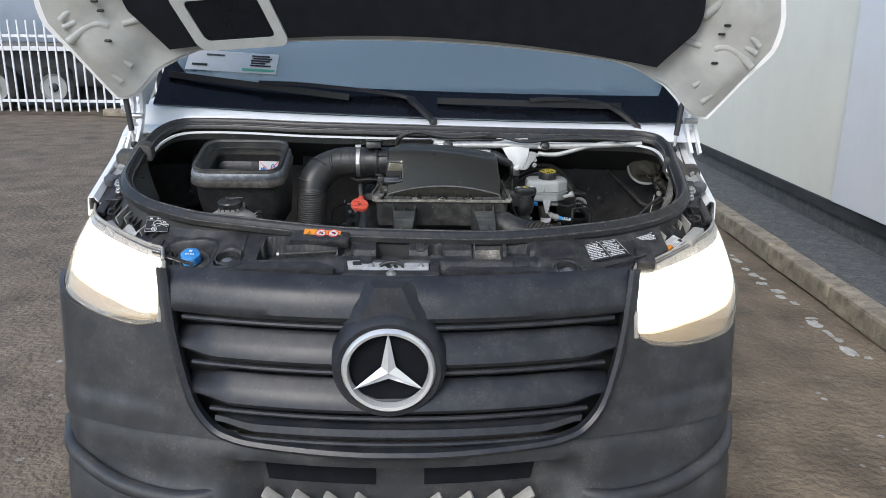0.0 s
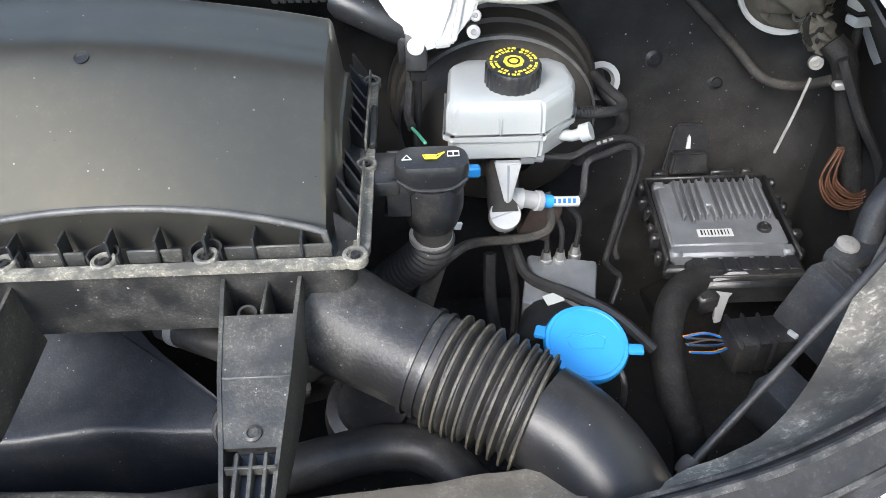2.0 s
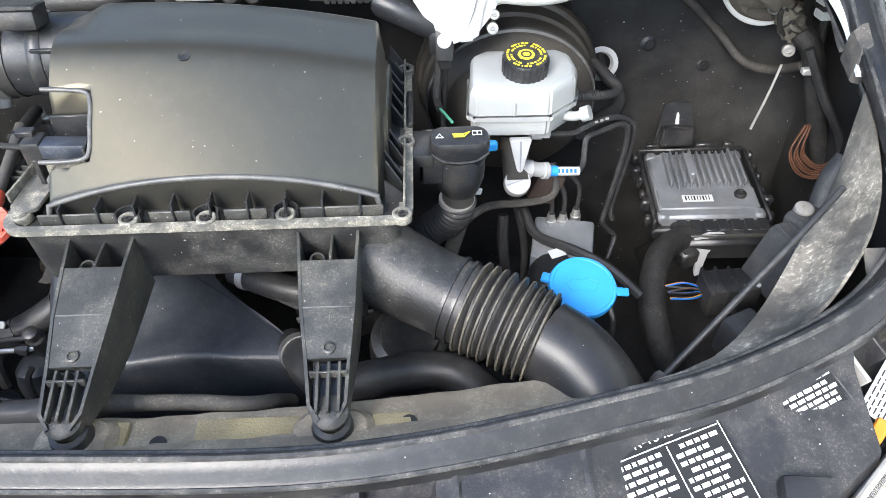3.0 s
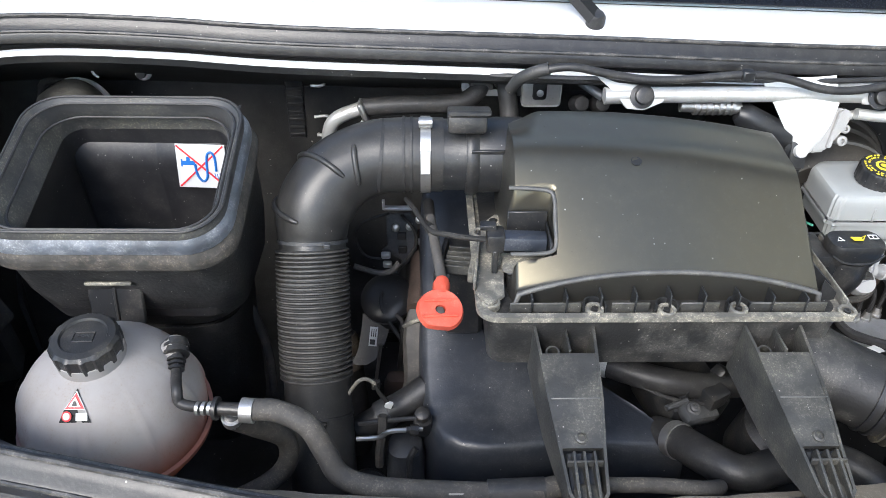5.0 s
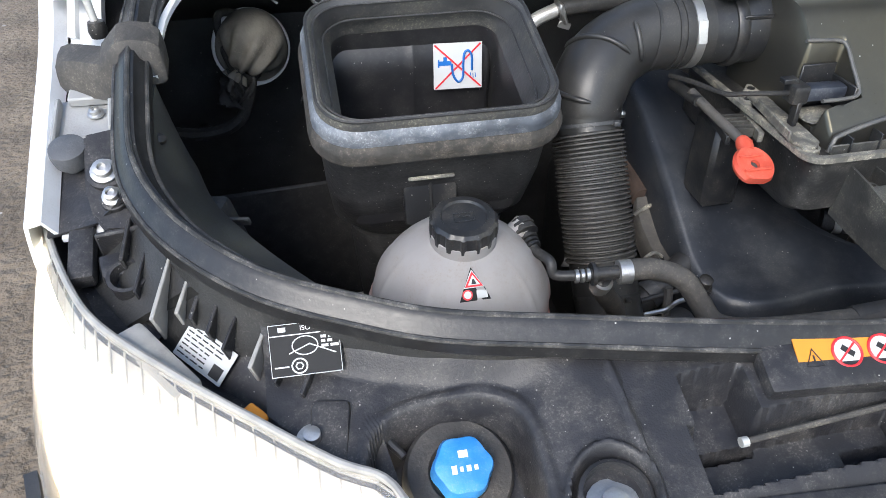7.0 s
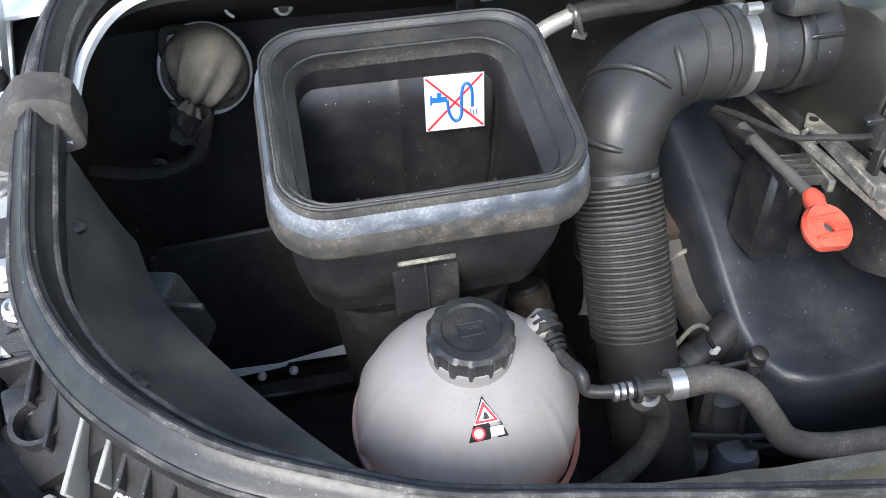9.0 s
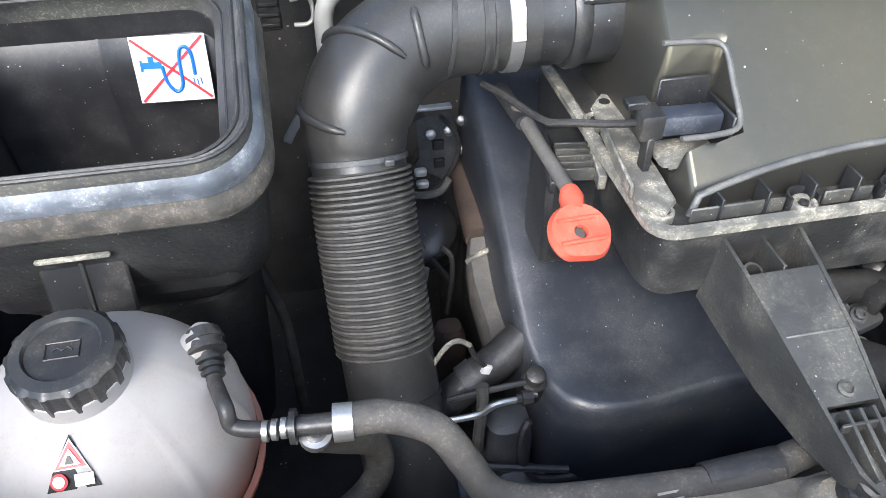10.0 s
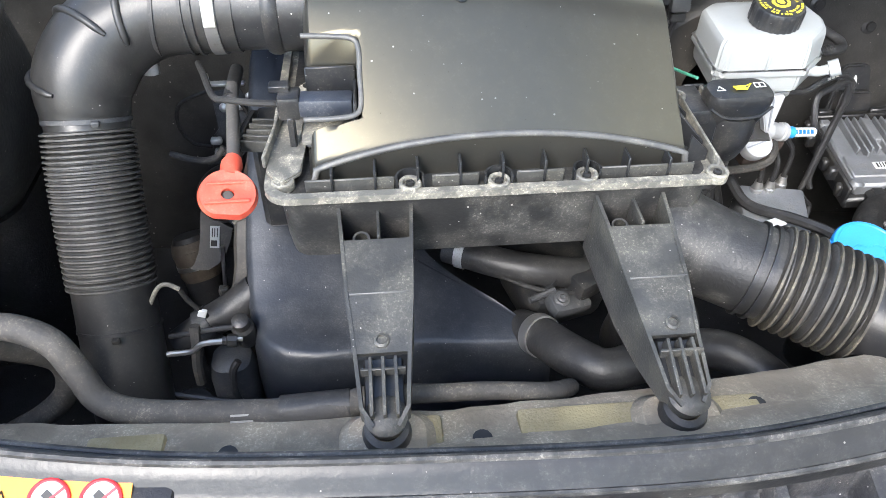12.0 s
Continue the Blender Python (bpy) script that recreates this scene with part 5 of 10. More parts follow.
        part("ring", lathe([(0.0075, 0), (0.0075, 0.012), (0.0055, 0.012), (0.0055, 0)], (cx - 0.013, 0.524, 1.158), (0, -0.3, 1), 18), "leg", g)
        part("cross_bar", box(cx + dx * 0.14, 0.394, 1.146, 0.034, 0.0025, 0.008, 0.0005, 1), "leg", g)
        for off in (-0.012, 0.0, 0.012):
            c = cx + dx * 0.145
            part("finger", box(c + off * 0.8, 0.383, 1.1405, 0.0028, 0.046, 0.012, 0.0005, 1, (18, 0, 0)), "leg", g)
        part("finger_floor", box(cx + dx * 0.14, 0.386, 1.134, 0.030, 0.05, 0.003, 0.001, 1, (18, 0, 0)), "lid", g)
        part("tip", lathe([(0.0145, -0.014), (0.0165, 0.0), (0.011, 0.004), (0, 0.004)], (cx + dx * 0.17, 0.366, 1.129), (0, -0.3, 1), 20), "leg", g)
        part("stud", lathe([(0.006, 0), (0.006, 0.002), (0.004, 0.003), (0.004, 0.001), (0, 0.001)], (cx + dx * 0.115, 0.418, 1.153), (0, -0.3, 1), 16), "leg", g)
        part("crease", box(cx + dx * 0.072, 0.457, 1.1665, 0.048, 0.0016, 0.002, 0.0005, 1), "crest", g)
        part("grommet", lathe([(0.018, -0.03), (0.019, -0.016), (0.017, -0.008), (0.012, -0.006)], (cx + dx * 0.17, 0.364, 1.122), (0, -0.2, 1), 22), "rubber", g, "black rubber foot")
    leg(0.0, 0.01)
    leg(0.2255, 0.04)
    # the mass-flow sensor's plug in the lid's recess
    p = part("sensor_plug", box(-0.038, 0.614, 1.247, 0.048, 0.020, 0.017, 0.003, 2, (0, 0, -3)), "plugblue", t, "dark blue-grey sensor plug")
    part("collar", box(-0.070, 0.617, 1.247, 0.020, 0.024, 0.022, 0.003, 2), "plastic", p)
    part("latch", box(-0.078, 0.624, 1.260, 0.018, 0.012, 0.006, 0.001, 1), "plastic", p)
    cable([V(-0.078, 0.617, 1.247), V(-0.098, 0.618, 1.248), V(-0.125, 0.632, 1.244), V(-0.142, 0.648, 1.239), V(-0.16, 0.70, 1.235), V(-0.17, 0.73, 1.23)], 0.0032, "tape", p, "plug_cable")
    part("notch_floor", box(-0.034, 0.6155, 1.2165, 0.046, 0.044, 0.003, 0.001, 1), "smeared", t, "dirty floor of the notch")
    part("notch_wall", box(-0.034, 0.6365, 1.243, 0.044, 0.003, 0.056, 0.001, 1), "plastic", t)
    part("notch_wall", box(-0.0122, 0.615, 1.236, 0.003, 0.046, 0.044, 0.001, 1), "plastic", t)
    corner = [(-0.092, 0.570), (-0.080, 0.548), (-0.062, 0.565), (-0.060, 0.600), (-0.059, 0.660), (-0.047, 0.718), (-0.060, 0.728), (-0.078, 0.706), (-0.085, 0.632), (-0.090, 0.600)]
    fl = part("corner_flange", prism(corner, 0.004, pose(0, 0, 1.206), 0.001), "rimdust", t, "wide flange corner thick with pale dust")
    part("flange_hole", lathe([(0.005, 0), (0.005, 0.0008), (0, 0.0008)], (-0.063, 0.712, 1.2102), (0, 0, 1), 14), "ink", fl)
    part("flange_fold", box(-0.0885, 0.620, 1.214, 0.003, 0.09, 0.012, 0.001, 1, (0, 0, -7)), "rimdust", fl)
    part("sensor_flange", box(-0.035, 0.612, 1.219, 0.055, 0.035, 0.006, 0.004, 2), "rimdust", t)
    part("sensor_clip", box(-0.070, 0.61, 1.222, 0.006, 0.012, 0.034, 0.001, 1), "plastic", t)


airbox()


# ---- the fresh air snorkel ----
def snorkel():
    t = thing("intake_snorkel", (0.4, 0.5, 1.0), "black ribbed plastic air intake hose", "air hose")
    r = 0.044
    path = spline([V(0.262, 0.568, 1.128), V(0.31, 0.541, 1.114), V(0.364, 0.513, 1.103)], 6)
    part("neck", tube(path, [r + 0.004 - 0.004 * min(1, k / 8) for k in range(len(path))], 36), "smeared", t, "smooth neck with dried water marks")
    for p in (V(0.345, 0.523, 1.1065), V(0.354, 0.518, 1.105)):
        part("collar", tube([p, p + V(0.0032, -0.0016, -0.0006)], r + 0.003, 36), "plastic", t)
    b = spline([V(0.362, 0.514, 1.1035), V(0.400, 0.495, 1.098), V(0.436, 0.474, 1.091)], 8)
    part("bellows", bellows(b, r - 0.004, 0.008, 0.0100, 40), "hose", t, "ribbed dusty rubber bellows")
    for k in range(9):
        q, w = b[0].lerp(b[len(b) // 2], (k + 0.5) / 4.5) if k < 4 else b[len(b) // 2].lerp(b[-1], (k - 4 + 0.3) / 4.6), (b[-1] - b[0]).normalized()
        part("rib", tube([q - w * 0.0022, q - w * 0.0010, q + w * 0.0010, q + w * 0.0022], [r, r + 0.0066, r + 0.0066, r], 36, caps=False), "ridgebrown", t)
    e = spline([V(0.436, 0.474, 1.091), V(0.466, 0.449, 1.083), V(0.490, 0.412, 1.064), V(0.498, 0.380, 1.03), V(0.497, 0.365, 0.98), V(0.495, 0.36, 0.90)], 7)
    part("elbow", tube(e, r, 40), "gloss", t, "smooth glossy black elbow")
    part("mark", lathe([(0.005, 0), (0.005, 0.001), (0.004, 0.0003), (0, 0.0003)], (0.322, 0.512, 1.1435), (0.1, -0.5, 0.9), 16), "plastic", t)


snorkel()


# ---- the clean air hose from the filter down to the engine ----
def clean_hose():
    t = thing("clean_air_hose", (-0.26, 0.6, 0.85), "black rubber intake hose with fine ribs and clamps", "air hose")
    ax = V(0, 0.757, 1.277)
    part("sensor_pipe", tube([V(x, ax.y, ax.z) for x in (-0.03, -0.055, -0.085, -0.092, -0.14)], [0.046, 0.046, 0.046, 0.0435, 0.0435], 40), "lid", t, "smooth black airflow meter pipe")
    part("sensor_ring", tube([V(x, ax.y, ax.z) for x in (-0.083, -0.088, -0.094, -0.098)], [0.047, 0.049, 0.049, 0.047], 40), "plastic", t)
    m = part("sensor_head", box(-0.098, 0.735, 1.332, 0.045, 0.036, 0.022, 0.004, 2, (-12, 0, 0)), "plastic", t)
    part("head_cap", box(-0.096, 0.730, 1.346, 0.05, 0.03, 0.007, 0.002, 1, (-12, 0, 0)), "plastic", m)
    part("lug", box(-0.07, 0.716, 1.302, 0.045, 0.004, 0.005, 0.001, 1), "plastic", t)
    path = spline([V(-0.125, 0.757, 1.277), V(-0.175, 0.757, 1.277), V(-0.215, 0.755, 1.272), V(-0.256, 0.743, 1.253), V(-0.281, 0.723, 1.221), V(-0.285, 0.709, 1.192), V(-0.284, 0.698, 1.175)], 8)
    n = len(path)
    rad = [0.045 + 0.0025 * smooth01(0.3, 0.6, k / n) - 0.0070 * smooth01(0.6, 0.95, k / n) for k in range(n)]
    part("elbow", tube(path, rad, 44), "elbow", t, "smooth rubber elbow")
    b = spline([V(-0.285, 0.700, 1.178), V(-0.284, 0.660, 1.112), V(-0.281, 0.618, 1.036)], 6)
    part("ribbed_hose", bellows(b, 0.0385, 0.0035, 0.0058, 44), "hose", t, "finely ribbed rubber hose")
    length = (b[-1] - b[0]).length
    u = (b[-1] - b[0]).normalized()
    ring = tube([-u * 0.0017, -u * 0.0009, u * 0.0009, u * 0.0017], [0.0405, 0.0449, 0.0449, 0.0405], 40, caps=False)
    rib = part("rib", ring, "ridge", t)
    for k in range(int(length / 0.0058)):
        q = b[0].lerp(b[-1], (k + 0.5) * 0.0058 / length)
        q += (b[len(b) // 2] - b[0].lerp(b[-1], 0.5)) * (1 - (2 * k * 0.0058 / length - 1) ** 2)
        ob = rib if k == 0 else new("rib", rib.data)
        ob.parent = t
        ob.matrix_parent_inverse = Matrix.Translation(-t.location)
        ob.location = q
    lo = spline([V(-0.281, 0.622, 1.043), V(-0.279, 0.598, 1.003), V(-0.273, 0.552, 0.93), V(-0.266, 0.50, 0.83), V(-0.264, 0.48, 0.76)], 6)
    part("lower_hose", tube(lo, 0.0415, 40), "elbow", t, "smooth lower hose")

    def band(c, axis, r, w, mat, label=""):
        axis = Vector(axis).normalized()
        return part("clamp", tube([Vector(c) - axis * w, Vector(c) + axis * w], r, 40), mat, t, label)
    c = band((-0.146, 0.757, 1.277), (1, 0, 0), 0.0468, 0.006, "steel", "zinc worm-drive clamp")
    part("clamp_screw", tube([V(-0.154, 0.742, 1.327), V(-0.138, 0.742, 1.327)], 0.006, 12), "steel", c)
    part("clamp_tail", box(-0.146, 0.712, 1.290, 0.012, 0.003, 0.028, 0.001, 1, (-15, 0, 0)), "silver", c, "bright clamp face")
    for x in (-0.163, -0.172):
        band((x, 0.757, 1.277), (1, 0, 0), 0.0468, 0.0016, "rubber")
    band((-0.200, 0.756, 1.275), (1, 0, -0.1), 0.0462, 0.002, "rubber", "black cable tie")
    tie = band((-0.2845, 0.7045, 1.1860), (0, 0.45, 0.85), 0.0428, 0.0022, "lampback", "grey cable tie")
    part("tie_head", box(-0.262, 0.668, 1.203, 0.008, 0.005, 0.006, 0.001, 1), "lampback", tie)
    tie = band((-0.2785, 0.596, 1.0), (0, 0.55, 0.85), 0.0428, 0.0018, "rubber", "black cable tie")
    part("tie_head", box(-0.268, 0.556, 1.02, 0.008, 0.006, 0.006, 0.001, 1), "tape", tie)
    for k0, a0, k1, a1 in ((32.5, 1.5, 35, -0.2), (26, 1.35, 22, -0.5), (17.5, 0.2, 20, -0.85)):  # raised welts on the bend
        arc = []
        for f in np.linspace(0, 1, 18):
            k = int(k0 + (k1 - k0) * f)
            g = k0 + (k1 - k0) * f - k
            q, u = path[k].lerp(path[k + 1], g), (path[k + 1] - path[k - 1]).normalized().lerp((path[k + 2] - path[k]).normalized(), g).normalized()
            w = (V(-0.4, -0.75, 0.5) - u * V(-0.4, -0.75, 0.5).dot(u)).normalized()
            a = a0 + (a1 - a0) * f
            arc.append(q + (w * math.cos(a) + u.cross(w) * math.sin(a)) * (rad[k] + 0.0008))
        part("welt", tube(arc, [0.0036 * min(1, 0.55 + i / 4, 0.55 + (17 - i) / 4) for i in range(18)], 10), "elbow", t)


clean_hose()


# ---- the cabin air duct ----
def cabin_duct():
    t = thing("cabin_air_duct", (-0.49, 0.7, 1.05), "black plastic cabin air duct with open rubber-lipped mouth", "air duct")
    c = V(-0.488, 0.688, 1.298)
    u, v = V(1, -0.01, 0), V(0, 0.166, 0.050).normalized()
    w = u.cross(v).normalized()

    def ring(sx, sy, r, up, dy=0.0, dz=0.0, n=7):
        return [c + u * x + v * y + w * up + V(0, dy, dz) for x, y in rrect(sx, sy + 0.012, r, n)]
    # soft lip and the funnel inside it
    bm = bmesh.new()
    grid_faces(bm, [ring(0.258, 0.200, 0.045, -0.004), ring(0.260, 0.202, 0.045, 0.004), ring(0.256, 0.198, 0.045, 0.010), ring(0.250, 0.192, 0.042, 0.011), ring(0.244, 0.186, 0.040, 0.006), ring(0.238, 0.182, 0.038, 0.005), ring(0.232, 0.178, 0.036, -0.001, 0.002), ring(0.206, 0.172, 0.028, -0.026, 0.009), ring(0.202, 0.170, 0.026, -0.034, 0.010)], True, False)
    part("lip", bm, "funnel", t, "ribbed grey-black rubber lip")
    for k, (sx, sy, up) in enumerate(((0.2555, 0.1975, 0.0105), (0.241, 0.183, 0.006), (0.222, 0.176, -0.012))):
        part("bead", tube([Vector(p) for p in ring(sx, sy, 0.042, up)], 0.0016, 6, closed=True), "rubber", t)
    band = bmesh.new()
    grid_faces(band, [ring(0.258, 0.200, 0.045, 0.000), ring(0.266, 0.208, 0.048, -0.005), ring(0.270, 0.212, 0.049, -0.010), ring(0.270, 0.212, 0.049, -0.018), ring(0.264, 0.206, 0.049, -0.020)])
    part("collar", band, "duststrip", t, "dusty collar under the lip, its sheen painted blue-grey")
    band = bmesh.new()
    grid_faces(band, [ring(0.264, 0.206, 0.048, -0.016), ring(0.274, 0.217, 0.049, -0.025), ring(0.279, 0.220, 0.050, -0.033), ring(0.277, 0.218, 0.050, -0.041), ring(0.262, 0.204, 0.046, -0.043)])
    part("skirt", band, "skirt", t, "brown-grey dusty lower skirt")
    # outside: a box that tapers down, hollow inside
    def low(sx, sy, r, z, y, n=7):
        return [V(-0.488 + x, y + yy, z) for x, yy in rrect(sx, sy, r, n)]
    bm = bmesh.new()
    grid_faces(bm, [ring(0.264, 0.206, 0.046, -0.034), low(0.256, 0.222, 0.040, 1.222, 0.716), low(0.250, 0.220, 0.040, 1.17, 0.732), low(0.238, 0.20, 0.045, 1.112, 0.748), low(0.20, 0.17, 0.05, 1.082, 0.755)])
    part("shell", bm, "ductshell", t, "dusty grey-black duct shell")
    part("base", loft([low(0.20, 0.17, 0.05, 1.076, 0.755), low(0.16, 0.15, 0.05, 0.80, 0.80)]), "ductshell", t)
    bm = bmesh.new()
    inner = [ring(0.203, 0.171, 0.026, -0.032, 0.010), low(0.214, 0.190, 0.020, 1.225, 0.722), low(0.212, 0.188, 0.02, 1.16, 0.726), low(0.20, 0.175, 0.02, 1.118, 0.730)]
    vs = grid_faces(bm, inner)
    bm.faces.new(vs[-1])
    part("inside", bm, "ductin", t, "smooth black duct inside")
    prof = [(0.853 - 0.058 * math.sin(a), 1.240 + 0.058 * math.cos(a)) for a in np.linspace(0.05, math.pi / 2 + 0.12, 14)] + [(0.7985, 1.215), (0.803, 1.17), (0.808, 1.12)]
    rows = []
    for x in (-0.594, -0.590, -0.586, -0.55, -0.50, -0.4885, -0.487, -0.4855, -0.46, -0.42, -0.394, -0.390, -0.386):
        e = 0.006 * (x < -0.592 or x > -0.388) - 0.0008 * (abs(x + 0.487) < 0.0004)
        rows.append([V(x, y + e, z) for y, z in prof])
    part("inside_curve", solid(rows, 0.002), "ductin", t, "glossy curved black wall inside the duct", angle=60)
    for x in (-0.580, -0.545, -0.405):
        part("inside_rib", box(x, 0.70, 1.15, 0.004, 0.06, 0.07, 0.001, 1), "leg", t)
    # clip on the front
    part("clip_rail", box(-0.5, 0.6205, 1.165, 0.062, 0.006, 0.07, 0.002, 1, (-12, 0, 0)), "plastic", t)
    for z in (1.192, 1.137):
        part("clip_bar", box(-0.5, 0.6105 + 0.22 * (1.192 - z), z, 0.052, 0.004, 0.004, 0.001, 1), "rimdust", t)
    part("clip_slot", box(-0.5, 0.6185, 1.165, 0.004, 0.006, 0.07, 0.001, 1, (-12, 0, 0)), "ink", t)
    # warning label
    cc = V(-0.431, 0.7908, 1.242)
    uu, vv = V(1, -0.03, -0.02), V(0, 0.15, 1)
    lab = part("label", slab(cc, uu, vv, 0.062, 0.058, 0.001), "paper", t, "white square warning label, no water hose")
    k = uu.normalized().cross(vv.normalized()) * 0.0009
    def on(a, b):
        return cc + uu.normalized() * a + vv.normalized() * b + k
    for s in (1, -1):
        d = uu.normalized() * 0.060 + vv.normalized() * 0.056 * s
        part("stroke", slab(cc + k * 1.4, d, d.cross(k), 0.080, 0.0022, 0.0004), "inkr", lab, smooth=False)
    part("hose_drawing", tube(spline([on(-0.008, 0.003), on(-0.006, -0.012), on(0.000, -0.020), on(0.006, -0.014), on(0.007, 0.004), on(0.009, 0.016), on(0.014, 0.019), on(0.018, 0.012), on(0.018, -0.006)], 5), 0.0016, 6), "inkb", lab)
    for a, b in ((0.0165, -0.012), (0.0195, -0.013), (0.0225, -0.012)):
        part("spray_drawing", tube([on(a - 0.0005, b + 0.003), on(a, b - 0.003)], 0.0005, 6), "inkb", lab)
    part("tap_drawing", slab(on(-0.016, 0.004), uu, vv, 0.016, 0.0055, 0.0004), "inkb", lab, smooth=False)
    part("tap_handle", slab(on(-0.016, 0.009), uu, vv, 0.0045, 0.0055, 0.0004), "inkb", lab, smooth=False)
    part("tap_flange", slab(on(-0.0245, 0.004), uu, vv, 0.002, 0.010, 0.0004), "inkb", lab, smooth=False)


cabin_duct()


# ---- the coolant tank ----


def coolant_tank():
    t = thing("coolant_tank", (-0.49, 0.524, 0.98), "milky round coolant expansion tank, slightly brown, with black cap", "coolant tank")
    c = V(-0.4865, 0.524, 1.086)
    r = 0.0965
    bm = bmesh.new()
    bmesh.ops.create_uvsphere(bm, u_segments=180, v_segments=48, radius=1.0)
    for v in bm.verts:
        d = v.co.copy()
        a = math.atan2(d.y, d.x)
        rib = 0.0034 * max(0, math.cos(a * 9 + 1.2)) ** 14 * (1 - abs(d.z)) * smooth01(-0.35, 0.0, d.z)
        v.co = c + V(d.x * (r + rib), d.y * (r * 0.98 + rib), d.z * r * (1.0 if d.z > 0 else 1.05))
    tank = part("tank", bm, "tank", t, "milky translucent ball-shaped tank")
    part("weld_seam", lathe([(r + 0.0, -0.004), (r + 0.0045, -0.003), (r + 0.0045, 0.003), (r + 0.0, 0.004)], c + V(0, 0, -0.012), (0.12, -0.1, 1), 48), "tank", tank)
    part("mount", box(-0.49, 0.53, 0.965, 0.08, 0.07, 0.05, 0.01, 2), "plastic", t)
    ax = V(0.0, -0.13, 1).normalized()
    top = c + ax * r
    part("neck", lathe([(0.034, -0.012), (0.034, 0.006), (0.030, 0.008)], top, ax, 32), "tank", t)
    cap = bmesh.new()
    seg, rings = 96, []
    for rr, h in ((0.028, -0.001), (0.0325, 0.001), (0.0335, 0.012), (0.0330, 0.020), (0.0305, 0.0235), (0.0235, 0.0245), (0.022, 0.022), (0.0, 0.0215)):
        ring = []
        for k in range(seg):
            a = k * math.tau / seg
            lob = 1 + (0.045 * (1 if math.cos(a * 14) > 0.35 else 0) if 0.0 < h < 0.022 else 0)
            ring.append((rr * lob * math.cos(a), rr * lob * math.sin(a), h))
        rings.append(ring)
    q = V(0, 0, 1).rotation_difference(ax).to_matrix()
    vs = grid_faces(cap, [[top + q @ V(*p) for p in ring] for ring in rings])
    bmesh.ops.remove_doubles(cap, verts=cap.verts[:], dist=1e-6)
    cp = part("cap", cap, "plastic", t, "black ribbed screw cap", angle=30)
    e1, e2 = q @ V(1, 0, 0), q @ V(0, 1, 0)
    def oncap(a, b, h=0.0222):
        return top + e1 * a + e2 * b + ax * h
    part("symbol", tube([oncap(-0.010, -0.006), oncap(0.010, -0.006), oncap(0.010, 0.006), oncap(-0.010, 0.006)], 0.0007, 6, closed=True), "lid", cp)
    part("symbol", tube(spline([oncap(-0.006, 0.000), oncap(-0.003, 0.002), oncap(0.0, 0.0), oncap(0.003, 0.002), oncap(0.006, 0.0)], 4), 0.0006, 6), "lid", cp)
    # triangle and round warning labels on the front of the ball
    d = (V(-0.488, 0.459, 1.159) - c).normalized()
    lc = c + d * (r + 0.002)
    lu = V(1, 0, 0)
    lv = d.cross(lu)
    lv = lv if lv.z > 0 else -lv
    n = d
    def onl(a, b, h=0.0):
        k = 1 - (a * a + b * b) / (2 * r * r)
        a, b = 0.82 * a, 0.82 * b
        return c + (lu * a + lv * b) + n * (r * k + 0.0012 + h)
    def plate(name, poly, mat, h, parent):
        bm = bmesh.new()
        lo = [bm.verts.new(onl(a, b, h)) for a, b in poly]
        hi = [bm.verts.new(onl(a, b, h + 0.0004)) for a, b in poly]
        bm.faces.new(hi)
        bm.faces.new(lo[::-1])
        for i in range(len(poly)):
            bm.faces.new((lo[i], lo[(i + 1) % len(poly)], hi[(i + 1) % len(poly)], hi[i]))
        return part(name, bm, mat, parent, smooth=False)
    w = plate("warning_label", [(-0.019, -0.020), (0.019, -0.020), (0.013, -0.006), (0.0, 0.020), (-0.013, -0.006)], "labelblack", 0.0, t)
    plate("triangle_border", [(-0.0125, -0.005), (0.0125, -0.005), (0.0, 0.0172)], "paper", 0.0003, w)
    plate("triangle", [(-0.011, -0.004), (0.011, -0.004), (0.0, 0.015)], "inkr", 0.0006, w)
    plate("triangle_face", [(-0.0075, -0.002), (0.0075, -0.002), (0.0, 0.010)], "paper", 0.0012, w)
    plate("steam_mark", [(-0.003, -0.001), (0.003, -0.001), (0.001, 0.005), (-0.001, 0.005)], "ink", 0.0018, w)
    circ = [(math.cos(a) * 0.0062, math.sin(a) * 0.0062) for a in np.linspace(0, math.tau, 20)[:-1]]
    plate("no_sign", [(-0.009 + a, -0.013 + b) for a, b in circ], "inkr", 0.0006, w)
    plate("no_sign_face", [(-0.009 + a * 0.7, -0.013 + b * 0.7) for a, b in circ], "paper", 0.0012, w)
    plate("book_mark", [(0.002, -0.018), (0.015, -0.018), (0.015, -0.009), (0.002, -0.009)], "paper", 0.0006, w)
    # overflow hose with its plug-in elbow and tee
    p0 = V(-0.4135, 0.546, 1.157)
    part("stub", tube([c + (p0 - c) * 0.7, p0, p0 + V(0.003, 0.001, 0.006)], [0.016, 0.0125, 0.011], 18), "tank", t, "milky hose boss")
    d1 = V(0.15, -0.8, -0.28).normalized()
    el = part("elbow_plug", tube([p0 - d1 * 0.006, p0 + d1 * 0.010], 0.0120, 18), "plastic", t, "black ribbed push-in plug")
    for k, rr in ((0.000, 0.0138), (0.008, 0.0135), (0.016, 0.0100), (0.021, 0.0090), (0.026, 0.0085)):
        part("plug_ring", tube([p0 + d1 * k, p0 + d1 * (k + 0.003)], rr, 20), "plastic", el)
    hp = spline([p0 + d1 * 0.008, p0 + d1 * 0.022, p0 + d1 * 0.034, V(-0.400, 0.490, 1.149), V(-0.396, 0.482, 1.137), V(-0.37, 0.474, 1.138)], 7)
    part("thin_hose", tube(hp, 0.0056, 14), "rubber", el)
